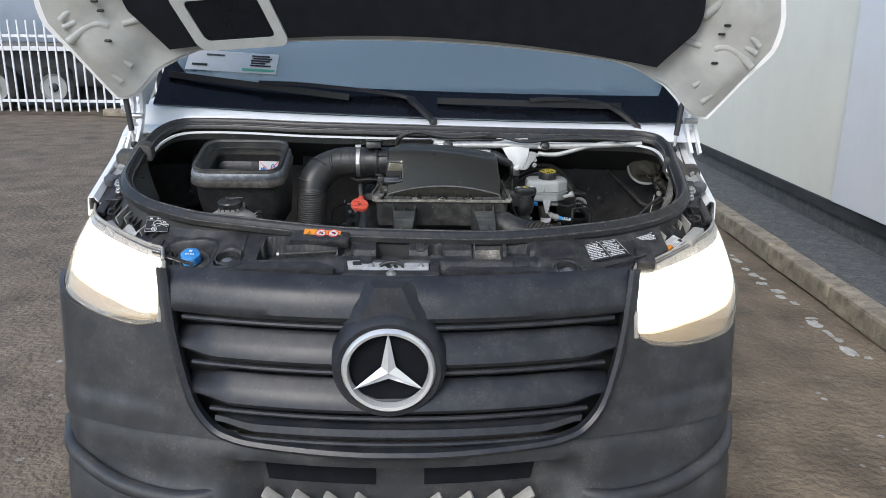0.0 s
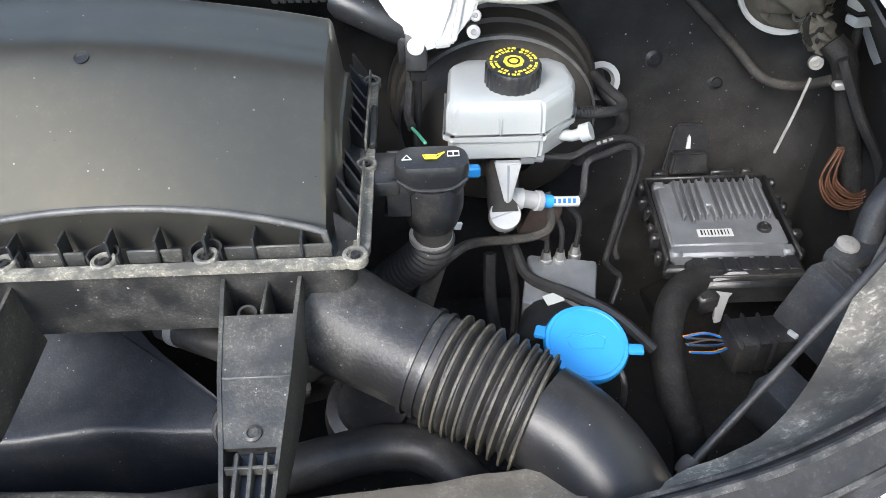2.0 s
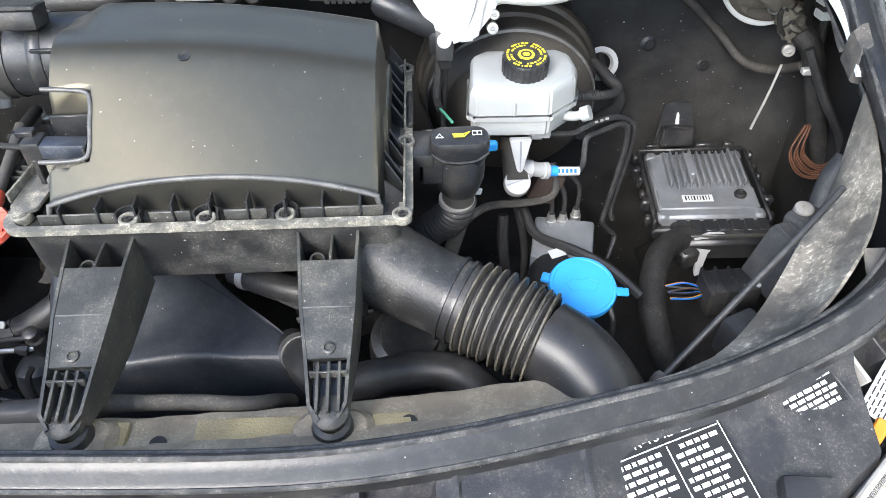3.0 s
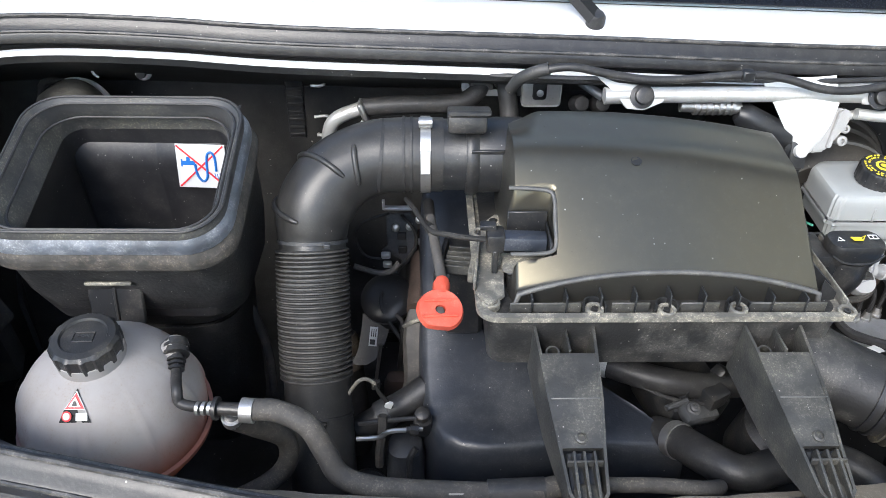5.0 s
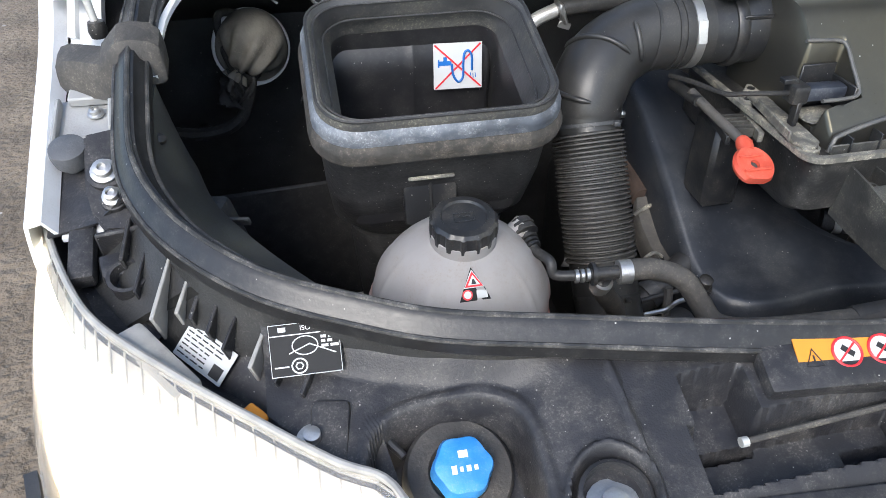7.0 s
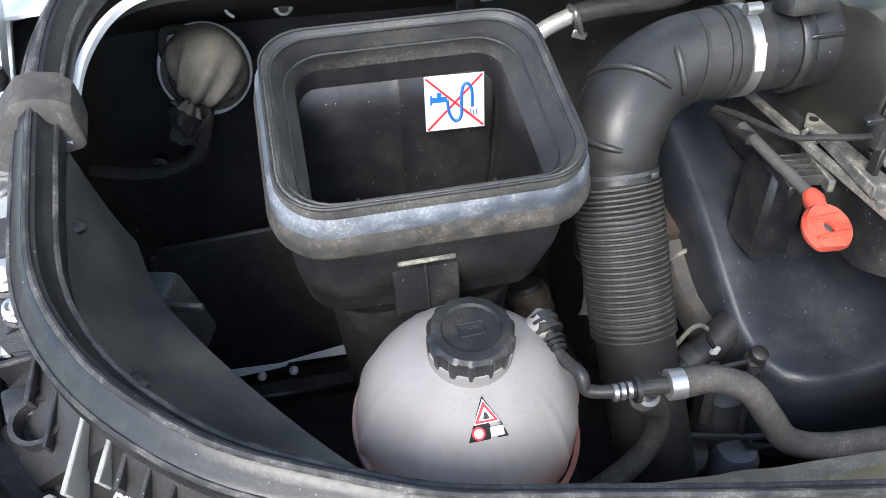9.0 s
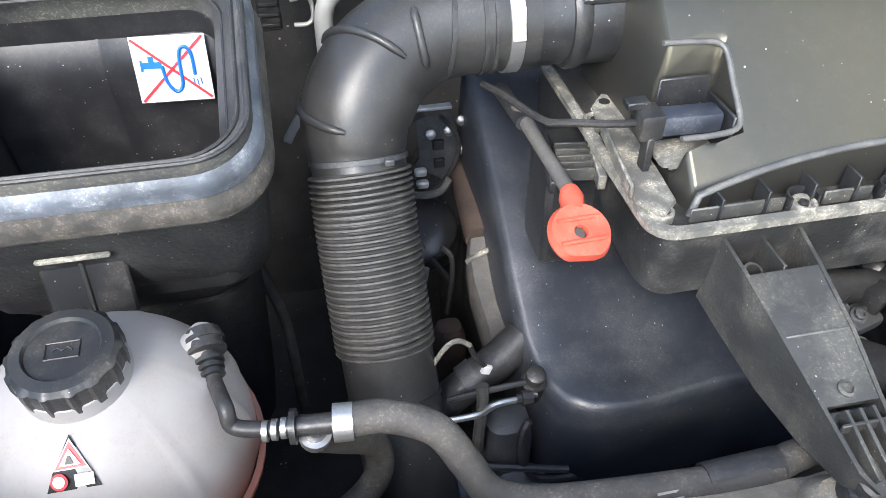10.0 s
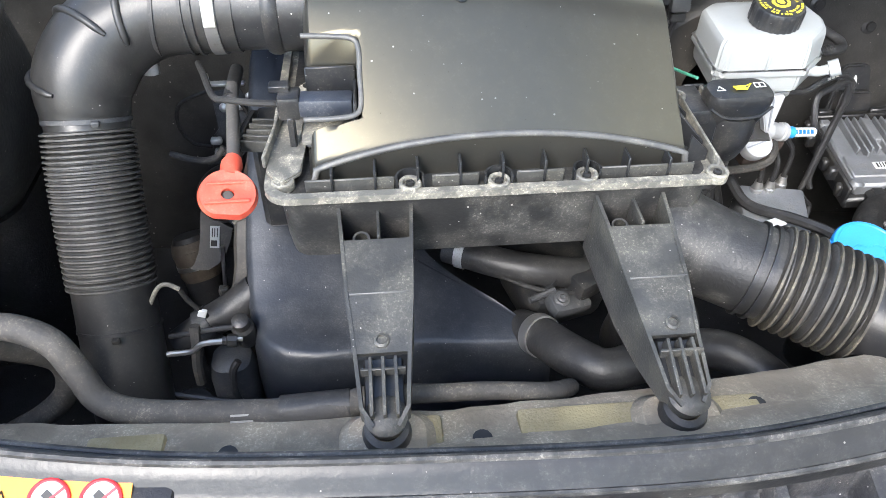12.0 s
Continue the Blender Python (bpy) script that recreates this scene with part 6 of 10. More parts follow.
    for x in (-0.376, -0.370, -0.364):
        part("barb", tube([V(x - 0.0018, 0.474, 1.138), V(x + 0.0018, 0.4735, 1.138)], 0.0072, 16), "steel", el)
    part("tee", tube([V(-0.362, 0.474, 1.138), V(-0.328, 0.471, 1.138)], 0.0072, 14), "plastic", el)
    part("tee_flange", tube([V(-0.36, 0.474, 1.138), V(-0.356, 0.4736, 1.138)], 0.012, 16), "plastic", el)
    part("tee_leg", tube([V(-0.344, 0.472, 1.138), V(-0.346, 0.48, 1.116)], 0.008, 14), "plastic", el)
    part("hose_clamp", tube([V(-0.332, 0.4712, 1.138), V(-0.319, 0.47, 1.138)], 0.0128, 20), "steel", el, "bright crimp clamp")
    part("hose_clamp", tube([V(-0.345, 0.476, 1.125), V(-0.346, 0.4805, 1.114)], 0.0112, 18), "steel", el)


coolant_tank()


def coolant_hoses():
    t = thing("coolant_hose", (-0.2, 0.45, 1.05), "grey dusty coolant hose across the front of the bay", "hose")
    main = spline([V(-0.328, 0.471, 1.138), V(-0.298, 0.470, 1.138), V(-0.266, 0.459, 1.129), V(-0.248, 0.445, 1.105), V(-0.233, 0.432, 1.085), V(-0.200, 0.421, 1.080), V(-0.13, 0.414, 1.080), V(-0.05, 0.410, 1.082), V(-0.015, 0.416, 1.084), V(0.016, 0.421, 1.080), V(0.05, 0.422, 1.078), V(0.09, 0.421, 1.078), V(0.14, 0.421, 1.072), V(0.165, 0.44, 1.05), V(0.17, 0.47, 1.01)], 7)
    part("hose", tube(main, [0.0115 - 0.0035 * smooth01(-0.02, 0.05, p.x) for p in main], 18), "greyhose", t)
    part("sleeve", tube([V(-0.085, 0.4125, 1.081), V(-0.028, 0.4135, 1.083)], 0.0128, 18), "rubber", t, "black hose sleeve")
    for k in range(2):
        part("print_bar", slab(V(-0.115, 0.4050 - 0.004 * k, 1.0885 - 0.003 * k), (1, 0, 0), (0, 0.6, 0.8), 0.018, 0.0016, 0.0006), "lampgrey", t, smooth=False)
    t2 = thing("return_hose", (-0.34, 0.52, 1.0), "grey bent rubber return hose below the coolant tank", "hose")
    part("hose", tube(spline([V(-0.346, 0.480, 1.116), V(-0.330, 0.495, 1.088), V(-0.305, 0.515, 1.045), V(-0.305, 0.51, 1.01), V(-0.33, 0.50, 0.985), V(-0.38, 0.49, 0.96), V(-0.42, 0.49, 0.93)], 7), 0.0115, 16), "greyhose", t2)
    for p, q in ((V(-0.372, 0.4915, 0.965), V(-0.386, 0.489, 0.956)),):
        part("clamp", tube([p, q], 0.0128, 18), "steel", t2, "dull steel spring clamp")


coolant_hoses()


# ---- the engine cover ----
def engine_cover():
    t = thing("engine_cover", (0.0, 0.65, 0.9), "dark blue-grey foam engine cover, dusty", "engine cover")
    plan = [(-0.129, 0.562), (0.06, 0.556), (0.164, 0.555), (0.172, 0.568), (0.105, 0.620), (0.05, 0.67), (0.02, 0.74), (-0.02, 0.90), (-0.135, 0.93), (-0.150, 0.80)]

    def z(x, y):
        return 0.992 + 0.52 * max(0, y - 0.60) * smooth01(0.14, -0.06, x) + 0.22 * max(0, y - 0.58) * smooth01(-0.06, 0.14, x) + 0.020 * smooth01(-0.09, -0.13, x) * smooth01(0.6, 0.75, y) - 0.012 * smooth01(0.02, 0.10, x) * smooth01(0.62, 0.56, y)
    out = spline([V(x, y, 0) for x, y in plan], 6, closed=True)
    cen = V(0.0, 0.68, 0)
    rings = []
    for k, dz in ((0.0, 0), (0.25, 0), (0.5, 0), (0.75, 0), (0.93, 0.0), (0.975, -0.004), (1.0, -0.016), (1.02, -0.075), (1.02, -0.13)):
        rings.append([V((cen + (p - cen) * max(k, 0.001)).x, (cen + (p - cen) * max(k, 0.001)).y, z((cen + (p - cen) * k).x, (cen + (p - cen) * k).y) + dz + (0.0025 * noise.noise((p * k + cen) * 14) if k else 0)) for p in out])
    bm = loft(rings, cap0=True, cap1=True)
    c = part("cover", bm, "cover", t, "soft moulded cover with dust", angle=60)
    part("notch", lathe([(0.015, -0.004), (0.015, 0.01), (0.0, 0.01)], (-0.062, 0.553, 0.945), (0, -1, 0.1), 20), "ink", c, "dark round notch")
    bm = bmesh.new()
    loft([[V(x, y, zz) for x, y in ((-0.142, 0.60), (0.16, 0.58), (0.10, 0.66), (0.0, 0.95), (-0.14, 0.95))] for zz in (0.60, 0.9)], bm=bm)
    tagged(part("engine_block", bm, "deep"), "dark engine block under the cover", "engine")


engine_cover()


# ---- dipstick ----
def dipstick():
    t = thing("dipstick", (-0.12, 0.6, 1.15), "red plastic oil dipstick handle beside the filter box", "dipstick")
    c, n = V(-0.1305, 0.576, 1.180), V(0.16, -0.40, 0.90).normalized()
    q = V(0, 0, 1).rotation_difference(n).to_matrix()
    bm = bmesh.new()
    rings = []
    for r, h in ((0.010, -0.004), (0.0225, -0.005), (0.0245, 0.0), (0.0225, 0.005), (0.010, 0.004), (0.0055, 0.0042), (0.0055, -0.0042)):
        ring = []
        for k in range(40):
            a = k * math.tau / 40
            y = r * math.sin(a)
            y = max(y, -0.0195)
            ring.append(c + q @ V(r * math.cos(a) * 1.08, y, h + 0.003 * math.sin(a) * (r > 0.01)))
        rings.append(ring)
    grid_faces(bm, rings, True, True)
    hd = part("handle", bm, "red", t, "flat round red handle with a hole")
    for yy in (-0.009, 0.010):
        part("grip_rib", tube([c + q @ V(-0.019, yy - 0.002, 0.0055), c + q @ V(0.019, yy + 0.003, 0.0055)], 0.0016, 8), "red", hd)
    part("pin", lathe([(0.0048, -0.003), (0.0048, 0.001), (0.003, 0.0018), (0, 0.0012)], c, n, 14), "bracketgrey", hd, "dull metal pin")
    part("neck", tube([c + q @ V(0, 0.020, 0), c + q @ V(0.001, 0.032, 0), c + q @ V(0.002, 0.040, -0.002)], [0.009, 0.010, 0.0075], 14), "red", t)
    a, b = c + q @ V(0.002, 0.038, -0.002), V(-0.140, 0.722, 1.208)
    part("guide_tube", tube([a, a.lerp(b, 0.5) + V(0, 0, -0.001), b], 0.0062, 12), "bracketgrey", t, "dusty metal guide tube")
    part("guide_sleeve", tube(bellow_pts(V(-0.140, 0.700, 1.205), V(-0.142, 0.77, 1.20)), 0.0072, 12), "rubber", t)
    g = thing("ribbed_bracket", (-0.10, 0.66, 1.15), "dusty ribbed plastic bracket beside the filter box", "bracket")
    for k in range(5):
        part("fin", box(-0.111 + 0.002 * k, 0.641 + 0.0095 * k, 1.188, 0.030, 0.0028, 0.012, 0.0005, 1, (0, 0, -8)), "leg", g)
    part("frame_bar", box(-0.089, 0.657, 1.188, 0.007, 0.066, 0.014, 0.001, 1, (0, 0, -10)), "rimdust", g, "pale dusty bar")
    part("frame_bar", box(-0.127, 0.665, 1.186, 0.006, 0.075, 0.012, 0.001, 1, (0, 0, -12)), "plastic", g)
    part("stem", box(-0.098, 0.70, 1.12, 0.05, 0.06, 0.12, 0.006, 1), "plastic", g)


def bellow_pts(a, b, n=4):
    return [a.lerp(b, k / n) for k in range(n + 1)]


dipstick()


# ---- brake fluid reservoir, master cylinder, booster ----
def brakes():
    t = thing("brake_booster", (0.445, 0.95, 1.1), "black-brown round brake servo drum on the bulkhead", "brake servo")
    c, ax = V(0.447, 0.92, 1.105), (0, 1, 0.12)
    part("drum", lathe([(0.05, -0.05), (0.07, -0.04), (0.10, -0.03), (0.117, -0.010), (0.120, -0.002), (0.1215, 0.022), (0.1215, 0.026), (0.126, 0.030), (0.127, 0.052), (0.133, 0.056), (0.134, 0.072), (0.128, 0.076), (0.122, 0.14), (0.115, 0.20)], c, ax, 64), "servo", t, angle=25)
    part("band", lathe([(0.119, -0.008), (0.1225, -0.006), (0.1225, -0.001), (0.119, 0.001)], c, ax, 64), "crest", t, "thin pale rolled edge")
    part("band", lathe([(0.1335, 0.054), (0.1355, 0.058), (0.1355, 0.068), (0.1335, 0.071)], c, ax, 64), "servo", t)
    m = thing("master_cylinder", (0.445, 0.76, 1.1), "cast pale grey brake master cylinder with brake pipes", "brake cylinder")
    nose, na = V(0.4365, 0.722, 1.106), V(0.0, -0.55, 0.62).normalized()
    part("body", tube([V(0.440, 0.87, 1.150), V(0.438, 0.80, 1.140), V(0.4365, 0.755, 1.118), nose - na * 0.004], [0.019, 0.0185, 0.0175, 0.0165], 26), "servo", m, "dusty brown-grey cylinder tube")
    part("nose", lathe([(0.0160, -0.014), (0.0168, -0.010), (0.0168, 0.002), (0.0158, 0.0045), (0.0, 0.0048)], nose, na, 32), "castpale", m, "flat pale alloy end plug", angle=30)
    part("nose_slot", slab(nose + na * 0.0050, (1, 0.25, 0.2), (0, 0.7, 0.6), 0.030, 0.0016, 0.0006), "alloy", m, smooth=False)
    web = [(-0.0135, 0.0), (0.0135, 0.0), (0.0030, -0.042), (-0.0030, -0.042)]
    wm = Matrix.LocRotScale(V(0.4375, 0.7335, 1.166), Matrix((V(1, 0, 0), V(0, 0.25, 0.97).normalized(), V(0, -0.97, 0.25).normalized())).transposed().to_quaternion(), None)
    part("web", prism(web, 0.012, wm, 0.0015), "castpale", m, "pale tapered web under the reservoir", angle=30)
    part("web_groove", prism([(-0.0012, -0.002), (0.0012, -0.002), (0.0007, -0.040), (-0.0007, -0.040)], 0.0128, wm), "alloy", m, smooth=False)
    part("union", tube([V(0.440, 0.738, 1.116), V(0.456, 0.739, 1.114), V(0.457, 0.739, 1.114), V(0.470, 0.742, 1.109), V(0.471, 0.742, 1.1085), V(0.4765, 0.7435, 1.107)], [0.0115, 0.0115, 0.0095, 0.0095, 0.0112, 0.0112], 16), "castpale", m, "pale cast pipe union", angle=30)
    part("union", tube([V(0.455, 0.770, 1.148), V(0.470, 0.771, 1.147), V(0.471, 0.771, 1.147), V(0.480, 0.772, 1.145)], [0.0095, 0.0095, 0.007, 0.007], 14), "castpale", m, angle=30)
    part("tag", tube([V(0.477, 0.744, 1.1065), V(0.489, 0.746, 1.104)], 0.0072, 14), "blue", m, "blue pipe tag")
    part("tag", tube([V(0.489, 0.746, 1.104), V(0.519, 0.751, 1.0995)], 0.0058, 12), "paper", m, "white paper pipe tag with blue print")
    for k in range(5):
        p = V(0.4915 + 0.0055 * k, 0.7463 + 0.0009 * k - 0.0046, 1.1037 - 0.0008 * k + 0.0038)
        part("print_bar", slab(p, (1, 0.17, -0.15), (0, 0.6, 0.7), 0.003, 0.005, 0.0012), "inkb", m, smooth=False)
    part("blue_clip", box(0.398, 0.735, 1.153, 0.026, 0.010, 0.012, 0.002, 1), "blue", m, "small blue clip")
    pm = "rubber"
    cable([V(0.519, 0.751, 1.0995), V(0.527, 0.765, 1.100), V(0.531, 0.782, 1.113), V(0.535, 0.79, 1.125), V(0.558, 0.806, 1.124), V(0.585, 0.825, 1.121), V(0.597, 0.83, 1.113), V(0.600, 0.83, 1.09), V(0.597, 0.83, 1.055), V(0.583, 0.82, 0.975), V(0.582, 0.82, 0.955), V(0.592, 0.82, 0.940), V(0.604, 0.82, 0.925), V(0.592, 0.80, 0.90)], 0.0040, pm, m, "brake_pipe")
    cable([V(0.480, 0.772, 1.145), V(0.500, 0.78, 1.138), V(0.518, 0.79, 1.133), V(0.541, 0.80, 1.139), V(0.575, 0.822, 1.134), V(0.601, 0.84, 1.118), V(0.612, 0.842, 1.10), V(0.606, 0.84, 1.04), V(0.594, 0.83, 0.975), V(0.598, 0.825, 0.955)], 0.0040, pm, m, "brake_pipe")
    for k in range(3):  # printed marks on the upper pipe
        part("print_bar", slab(V(0.546 + 0.008 * k, 0.7985 + 0.005 * k, 1.1425 - 0.0008 * k), (1, 0.5, -0.1), (0, 0.5, 0.8), 0.005, 0.003, 0.0008), "lampgrey", m, smooth=False)
    cable([V(0.352, 0.70, 1.040), V(0.383, 0.705, 1.072), V(0.407, 0.74, 1.056), V(0.448, 0.765, 1.039), V(0.478, 0.774, 1.036), V(0.496, 0.78, 1.042), V(0.4985, 0.787, 1.058), V(0.493, 0.80, 1.078)], 0.0055, "greyhose", m, "brake_pipe")
    for p, q, r in ((V(0.500, 0.80, 1.06), V(0.514, 0.79, 1.03), V(0.515, 0.79, 0.990)), (V(0.520, 0.80, 1.06), V(0.536, 0.80, 1.035), V(0.535, 0.80, 0.990)), (V(0.485, 0.80, 1.06), V(0.497, 0.79, 1.02), V(0.498, 0.79, 0.986))):
        cable([p, q, r], 0.0033, pm, m, "brake_pipe")
    # hose from the reservoir to the clutch, with its grommet end
    cable([V(0.505, 0.80, 1.180), V(0.530, 0.81, 1.173), V(0.558, 0.825, 1.166), V(0.577, 0.842, 1.160), V(0.583, 0.86, 1.160), V(0.574, 0.885, 1.162), V(0.565, 0.93, 1.16)], 0.0058, "rubber", m, "reservoir_hose", "ribbed black reservoir hose", seg=12)
    for k in range(8):
        part("hose_rib", tube([V(0.520 + 0.004 * k, 0.806 + 0.002 * k, 1.1762 - 0.001 * k), V(0.5216 + 0.004 * k, 0.8068 + 0.002 * k, 1.1758 - 0.001 * k)], 0.0068, 12), "plastic", m)
    # reservoir
    r = thing("brake_fluid_reservoir", (0.443, 0.79, 1.14), "white translucent brake fluid reservoir with black cap", "fluid reservoir")
    plan = [(0.376, 0.752), (0.384, 0.744), (0.474, 0.742), (0.509, 0.776), (0.516, 0.800), (0.512, 0.838), (0.498, 0.852), (0.398, 0.852), (0.382, 0.838)]

    def rg(k, z, dy=0.0):
        cc = V(0.446, 0.797, 0)
        return [V(cc.x + (x - cc.x) * k, cc.y + (y - cc.y) * k + dy, z) for x, y in plan]
    bm = bmesh.new()
    loft([rg(0.84, 1.156), rg(0.93, 1.160), rg(0.955, 1.168), rg(0.96, 1.183)], bm=bm)
    bmesh.ops.bevel(bm, geom=[e for e in bm.edges if abs(e.verts[0].co.z - e.verts[1].co.z) > 0.003], offset=0.003, segments=2, affect="EDGES")
    part("lower_half", bm, "resin", r, angle=30)
    bm = bmesh.new()
    loft([rg(1.03, 1.182), rg(1.035, 1.184), rg(1.035, 1.188), rg(0.985, 1.1895), rg(0.978, 1.208), rg(0.972, 1.213), rg(0.955, 1.217), rg(0.925, 1.2200), rg(0.86, 1.2225), rg(0.60, 1.2240)], bm=bm)
    bmesh.ops.bevel(bm, geom=[e for e in bm.edges if abs(e.verts[0].co.z - e.verts[1].co.z) > 0.003], offset=0.003, segments=2, affect="EDGES")
    part("upper_half", bm, "resin", r, angle=24)
    part("rib", box(0.431, 0.7435, 1.198, 0.003, 0.004, 0.020, 0.001, 1), "resin", r)
    part("neck", lathe([(0.027, -0.012), (0.0255, 0.006), (0.024, 0.008)], (0.446, 0.788, 1.222), (0, -0.10, 1), 32), "resin", r)
    part("spout", tube([V(0.492, 0.775, 1.170), V(0.508, 0.766, 1.172), V(0.516, 0.763, 1.176), V(0.5165, 0.763, 1.176), V(0.526, 0.760, 1.181)], [0.0065, 0.006, 0.006, 0.0095, 0.0095], 14), "resin", r)
    ca, cx = V(0.446, 0.786, 1.2245), V(0, -0.16, 1).normalized()
    cap = bmesh.new()
    q = V(0, 0, 1).rotation_difference(cx).to_matrix()
    rings = []
    for rr, h in ((0.0245, 0.0), (0.0275, 0.002), (0.0275, 0.020), (0.026, 0.0235), (0.022, 0.0245), (0.0, 0.0245)):
        rings.append([ca + q @ V(rr * (1 + (0.03 if k % 4 < 2 and h < 0.021 else 0)) * math.cos(k * math.tau / 96), rr * (1 + (0.03 if k % 4 < 2 and h < 0.021 else 0)) * math.sin(k * math.tau / 96), h) for k in range(96)])
    grid_faces(cap, rings)
    bmesh.ops.remove_doubles(cap, verts=cap.verts[:], dist=1e-6)
    cp = part("cap", cap, "plastic", r, "black cap with yellow print", angle=30)
    for i, (rr, num) in enumerate(((0.0225, 30), (0.0178, 24))):
        for k in range(num):
            a = k * math.tau / num
            if (k * 7 + i) % 6 == 0:
                continue
            p = ca + q @ V(rr * math.cos(a), rr * math.sin(a), 0.0249)
            part("print_bar", slab(p, q @ V(math.cos(a), math.sin(a), 0), q @ V(-math.sin(a), math.cos(a), 0), 0.0026, 0.0016 + 0.0012 * ((k * 5) % 3), 0.0004), "yellow", cp, smooth=False)
    part("symbol", lathe([(0.0105, 0), (0.0105, 0.0006), (0, 0.0006)], ca + cx * 0.0246, cx, 8), "yellow", cp)
    part("symbol", lathe([(0.0065, 0), (0.0065, 0.0006), (0.0045, 0.0006), (0.0045, 0.0)], ca + cx * 0.0252, cx, 20), "ink", cp)


brakes()


# ---- oil filler ----
def oil_filler():
    t = thing("oil_filler", (0.355, 0.70, 1.0), "black oil filler neck with wide cap", "oil filler")
    c, ax = V(0.3605, 0.664, 1.204), V(0.0, -0.14, 0.99).normalized()
    q = V(0, 0, 1).rotation_difference(ax).to_matrix()
    cap = part("cap", lathe([(0.0225, -0.066), (0.0245, -0.062), (0.0275, -0.050), (0.0290, -0.044), (0.0295, -0.030), (0.0285, -0.026), (0.0285, -0.012), (0.0270, -0.008), (0.0, -0.006)], c, ax, 40), "plastic", t, "black cap with oil can symbol", angle=30)
    grip = bmesh.new()
    rings = []
    for w, d, h, r in ((0.050, 0.034, -0.024, 0.014), (0.056, 0.037, -0.014, 0.014), (0.063, 0.039, -0.004, 0.015), (0.066, 0.039, 0.006, 0.015), (0.066, 0.038, 0.012, 0.014), (0.062, 0.034, 0.016, 0.012), (0.050, 0.024, 0.017, 0.008)):
        rings.append([c + q @ V(x, y - 0.004, h - 0.10 * y + 0.0016 * math.cos(x * 90)) for x, y in rrect(w, d, r, 6)])
    loft(rings, bm=grip)
    part("grip", grip, "plastic", cap, "wide waisted grip", angle=40)
    for sgn in (-1, 1):  # finger hollows show as raised borders
        part("grip_edge", tube(spline([c + q @ V(sgn * 0.031, -0.020, 0.004), c + q @ V(sgn * 0.018, -0.0245, -0.003), c + q @ V(0, -0.0255, -0.005)], 5), 0.0016, 8), "plastic", cap)
    e1, e2 = q @ V(1, 0, 0), (q @ V(0, 1, -0.10)).normalized()
    n = e1.cross(e2)

    def on(a, b):
        return c + e1 * a + e2 * (b - 0.006) + n * 0.0178
    part("can_symbol", tube([on(-0.008, 0.0), on(0.004, 0.0), on(0.011, 0.004), on(0.004, -0.005), on(-0.006, -0.005)], 0.0008, 6, closed=True), "yellow", cap)
    part("can_symbol", slab(on(-0.001, -0.0025), e1, e2, 0.010, 0.005, 0.0008), "yellow", cap, smooth=False)
    part("warning_mark", tube([on(-0.026, -0.006), on(-0.018, -0.006), on(-0.022, 0.001)], 0.0006, 6, closed=True), "inkw", cap)
    part("book_symbol", tube([on(0.014, -0.002), on(0.024, -0.002), on(0.024, 0.005), on(0.014, 0.005)], 0.0007, 6, closed=True), "inkw", cap)
    part("book_symbol", slab(on(0.019, 0.0015), e1, e2, 0.0012, 0.007, 0.0006), "inkw", cap, smooth=False)
    neck = spline([c + ax * -0.060, c + ax * -0.085, V(0.357, 0.682, 1.098), V(0.345, 0.694, 1.072), V(0.325, 0.71, 1.042), V(0.300, 0.73, 1.005), V(0.280, 0.75, 0.97)], 6)
    part("neck", tube(neck[:8], 0.0185, 28), "greyhose", t, "smooth grey upper neck")
    part("neck_bellows", bellows(neck[6:], 0.0175, 0.0045, 0.0085, 28), "hose", t, "ribbed rubber neck")
    part("neck_ring", tube([V(0.3583, 0.6775, 1.119), V(0.3580, 0.678, 1.1135)], 0.0215, 28), "lampgrey", t, "pale neck ring")
    part("strut", box(0.352, 0.70, 1.02, 0.022, 0.012, 0.10, 0.003, 2, (-14, 18, 0)), "greyhose", t, "grey cast strut behind the neck")
    part("tie", box(0.385, 0.690, 1.118, 0.010, 0.004, 0.008, 0.001, 1, (0, 20, 30)), "paper", t)
    h = thing("hose_clip", (0.345, 0.83, 1.22), "black cable clip with green wire beside the servo", "cable clip")
    part("clip", box(0.341, 0.83, 1.245, 0.020, 0.016, 0.030, 0.004, 2), "plastic", h)
    cable([V(0.341, 0.83, 1.235), V(0.343, 0.84, 1.212), V(0.339, 0.82, 1.175), V(0.343, 0.80, 1.168)], 0.005, "tape", h)
    cable([V(0.343, 0.80, 1.168), V(0.349, 0.78, 1.172), V(0.356, 0.745, 1.182)], 0.0018, "green", h, "wire", "green wire")


oil_filler()


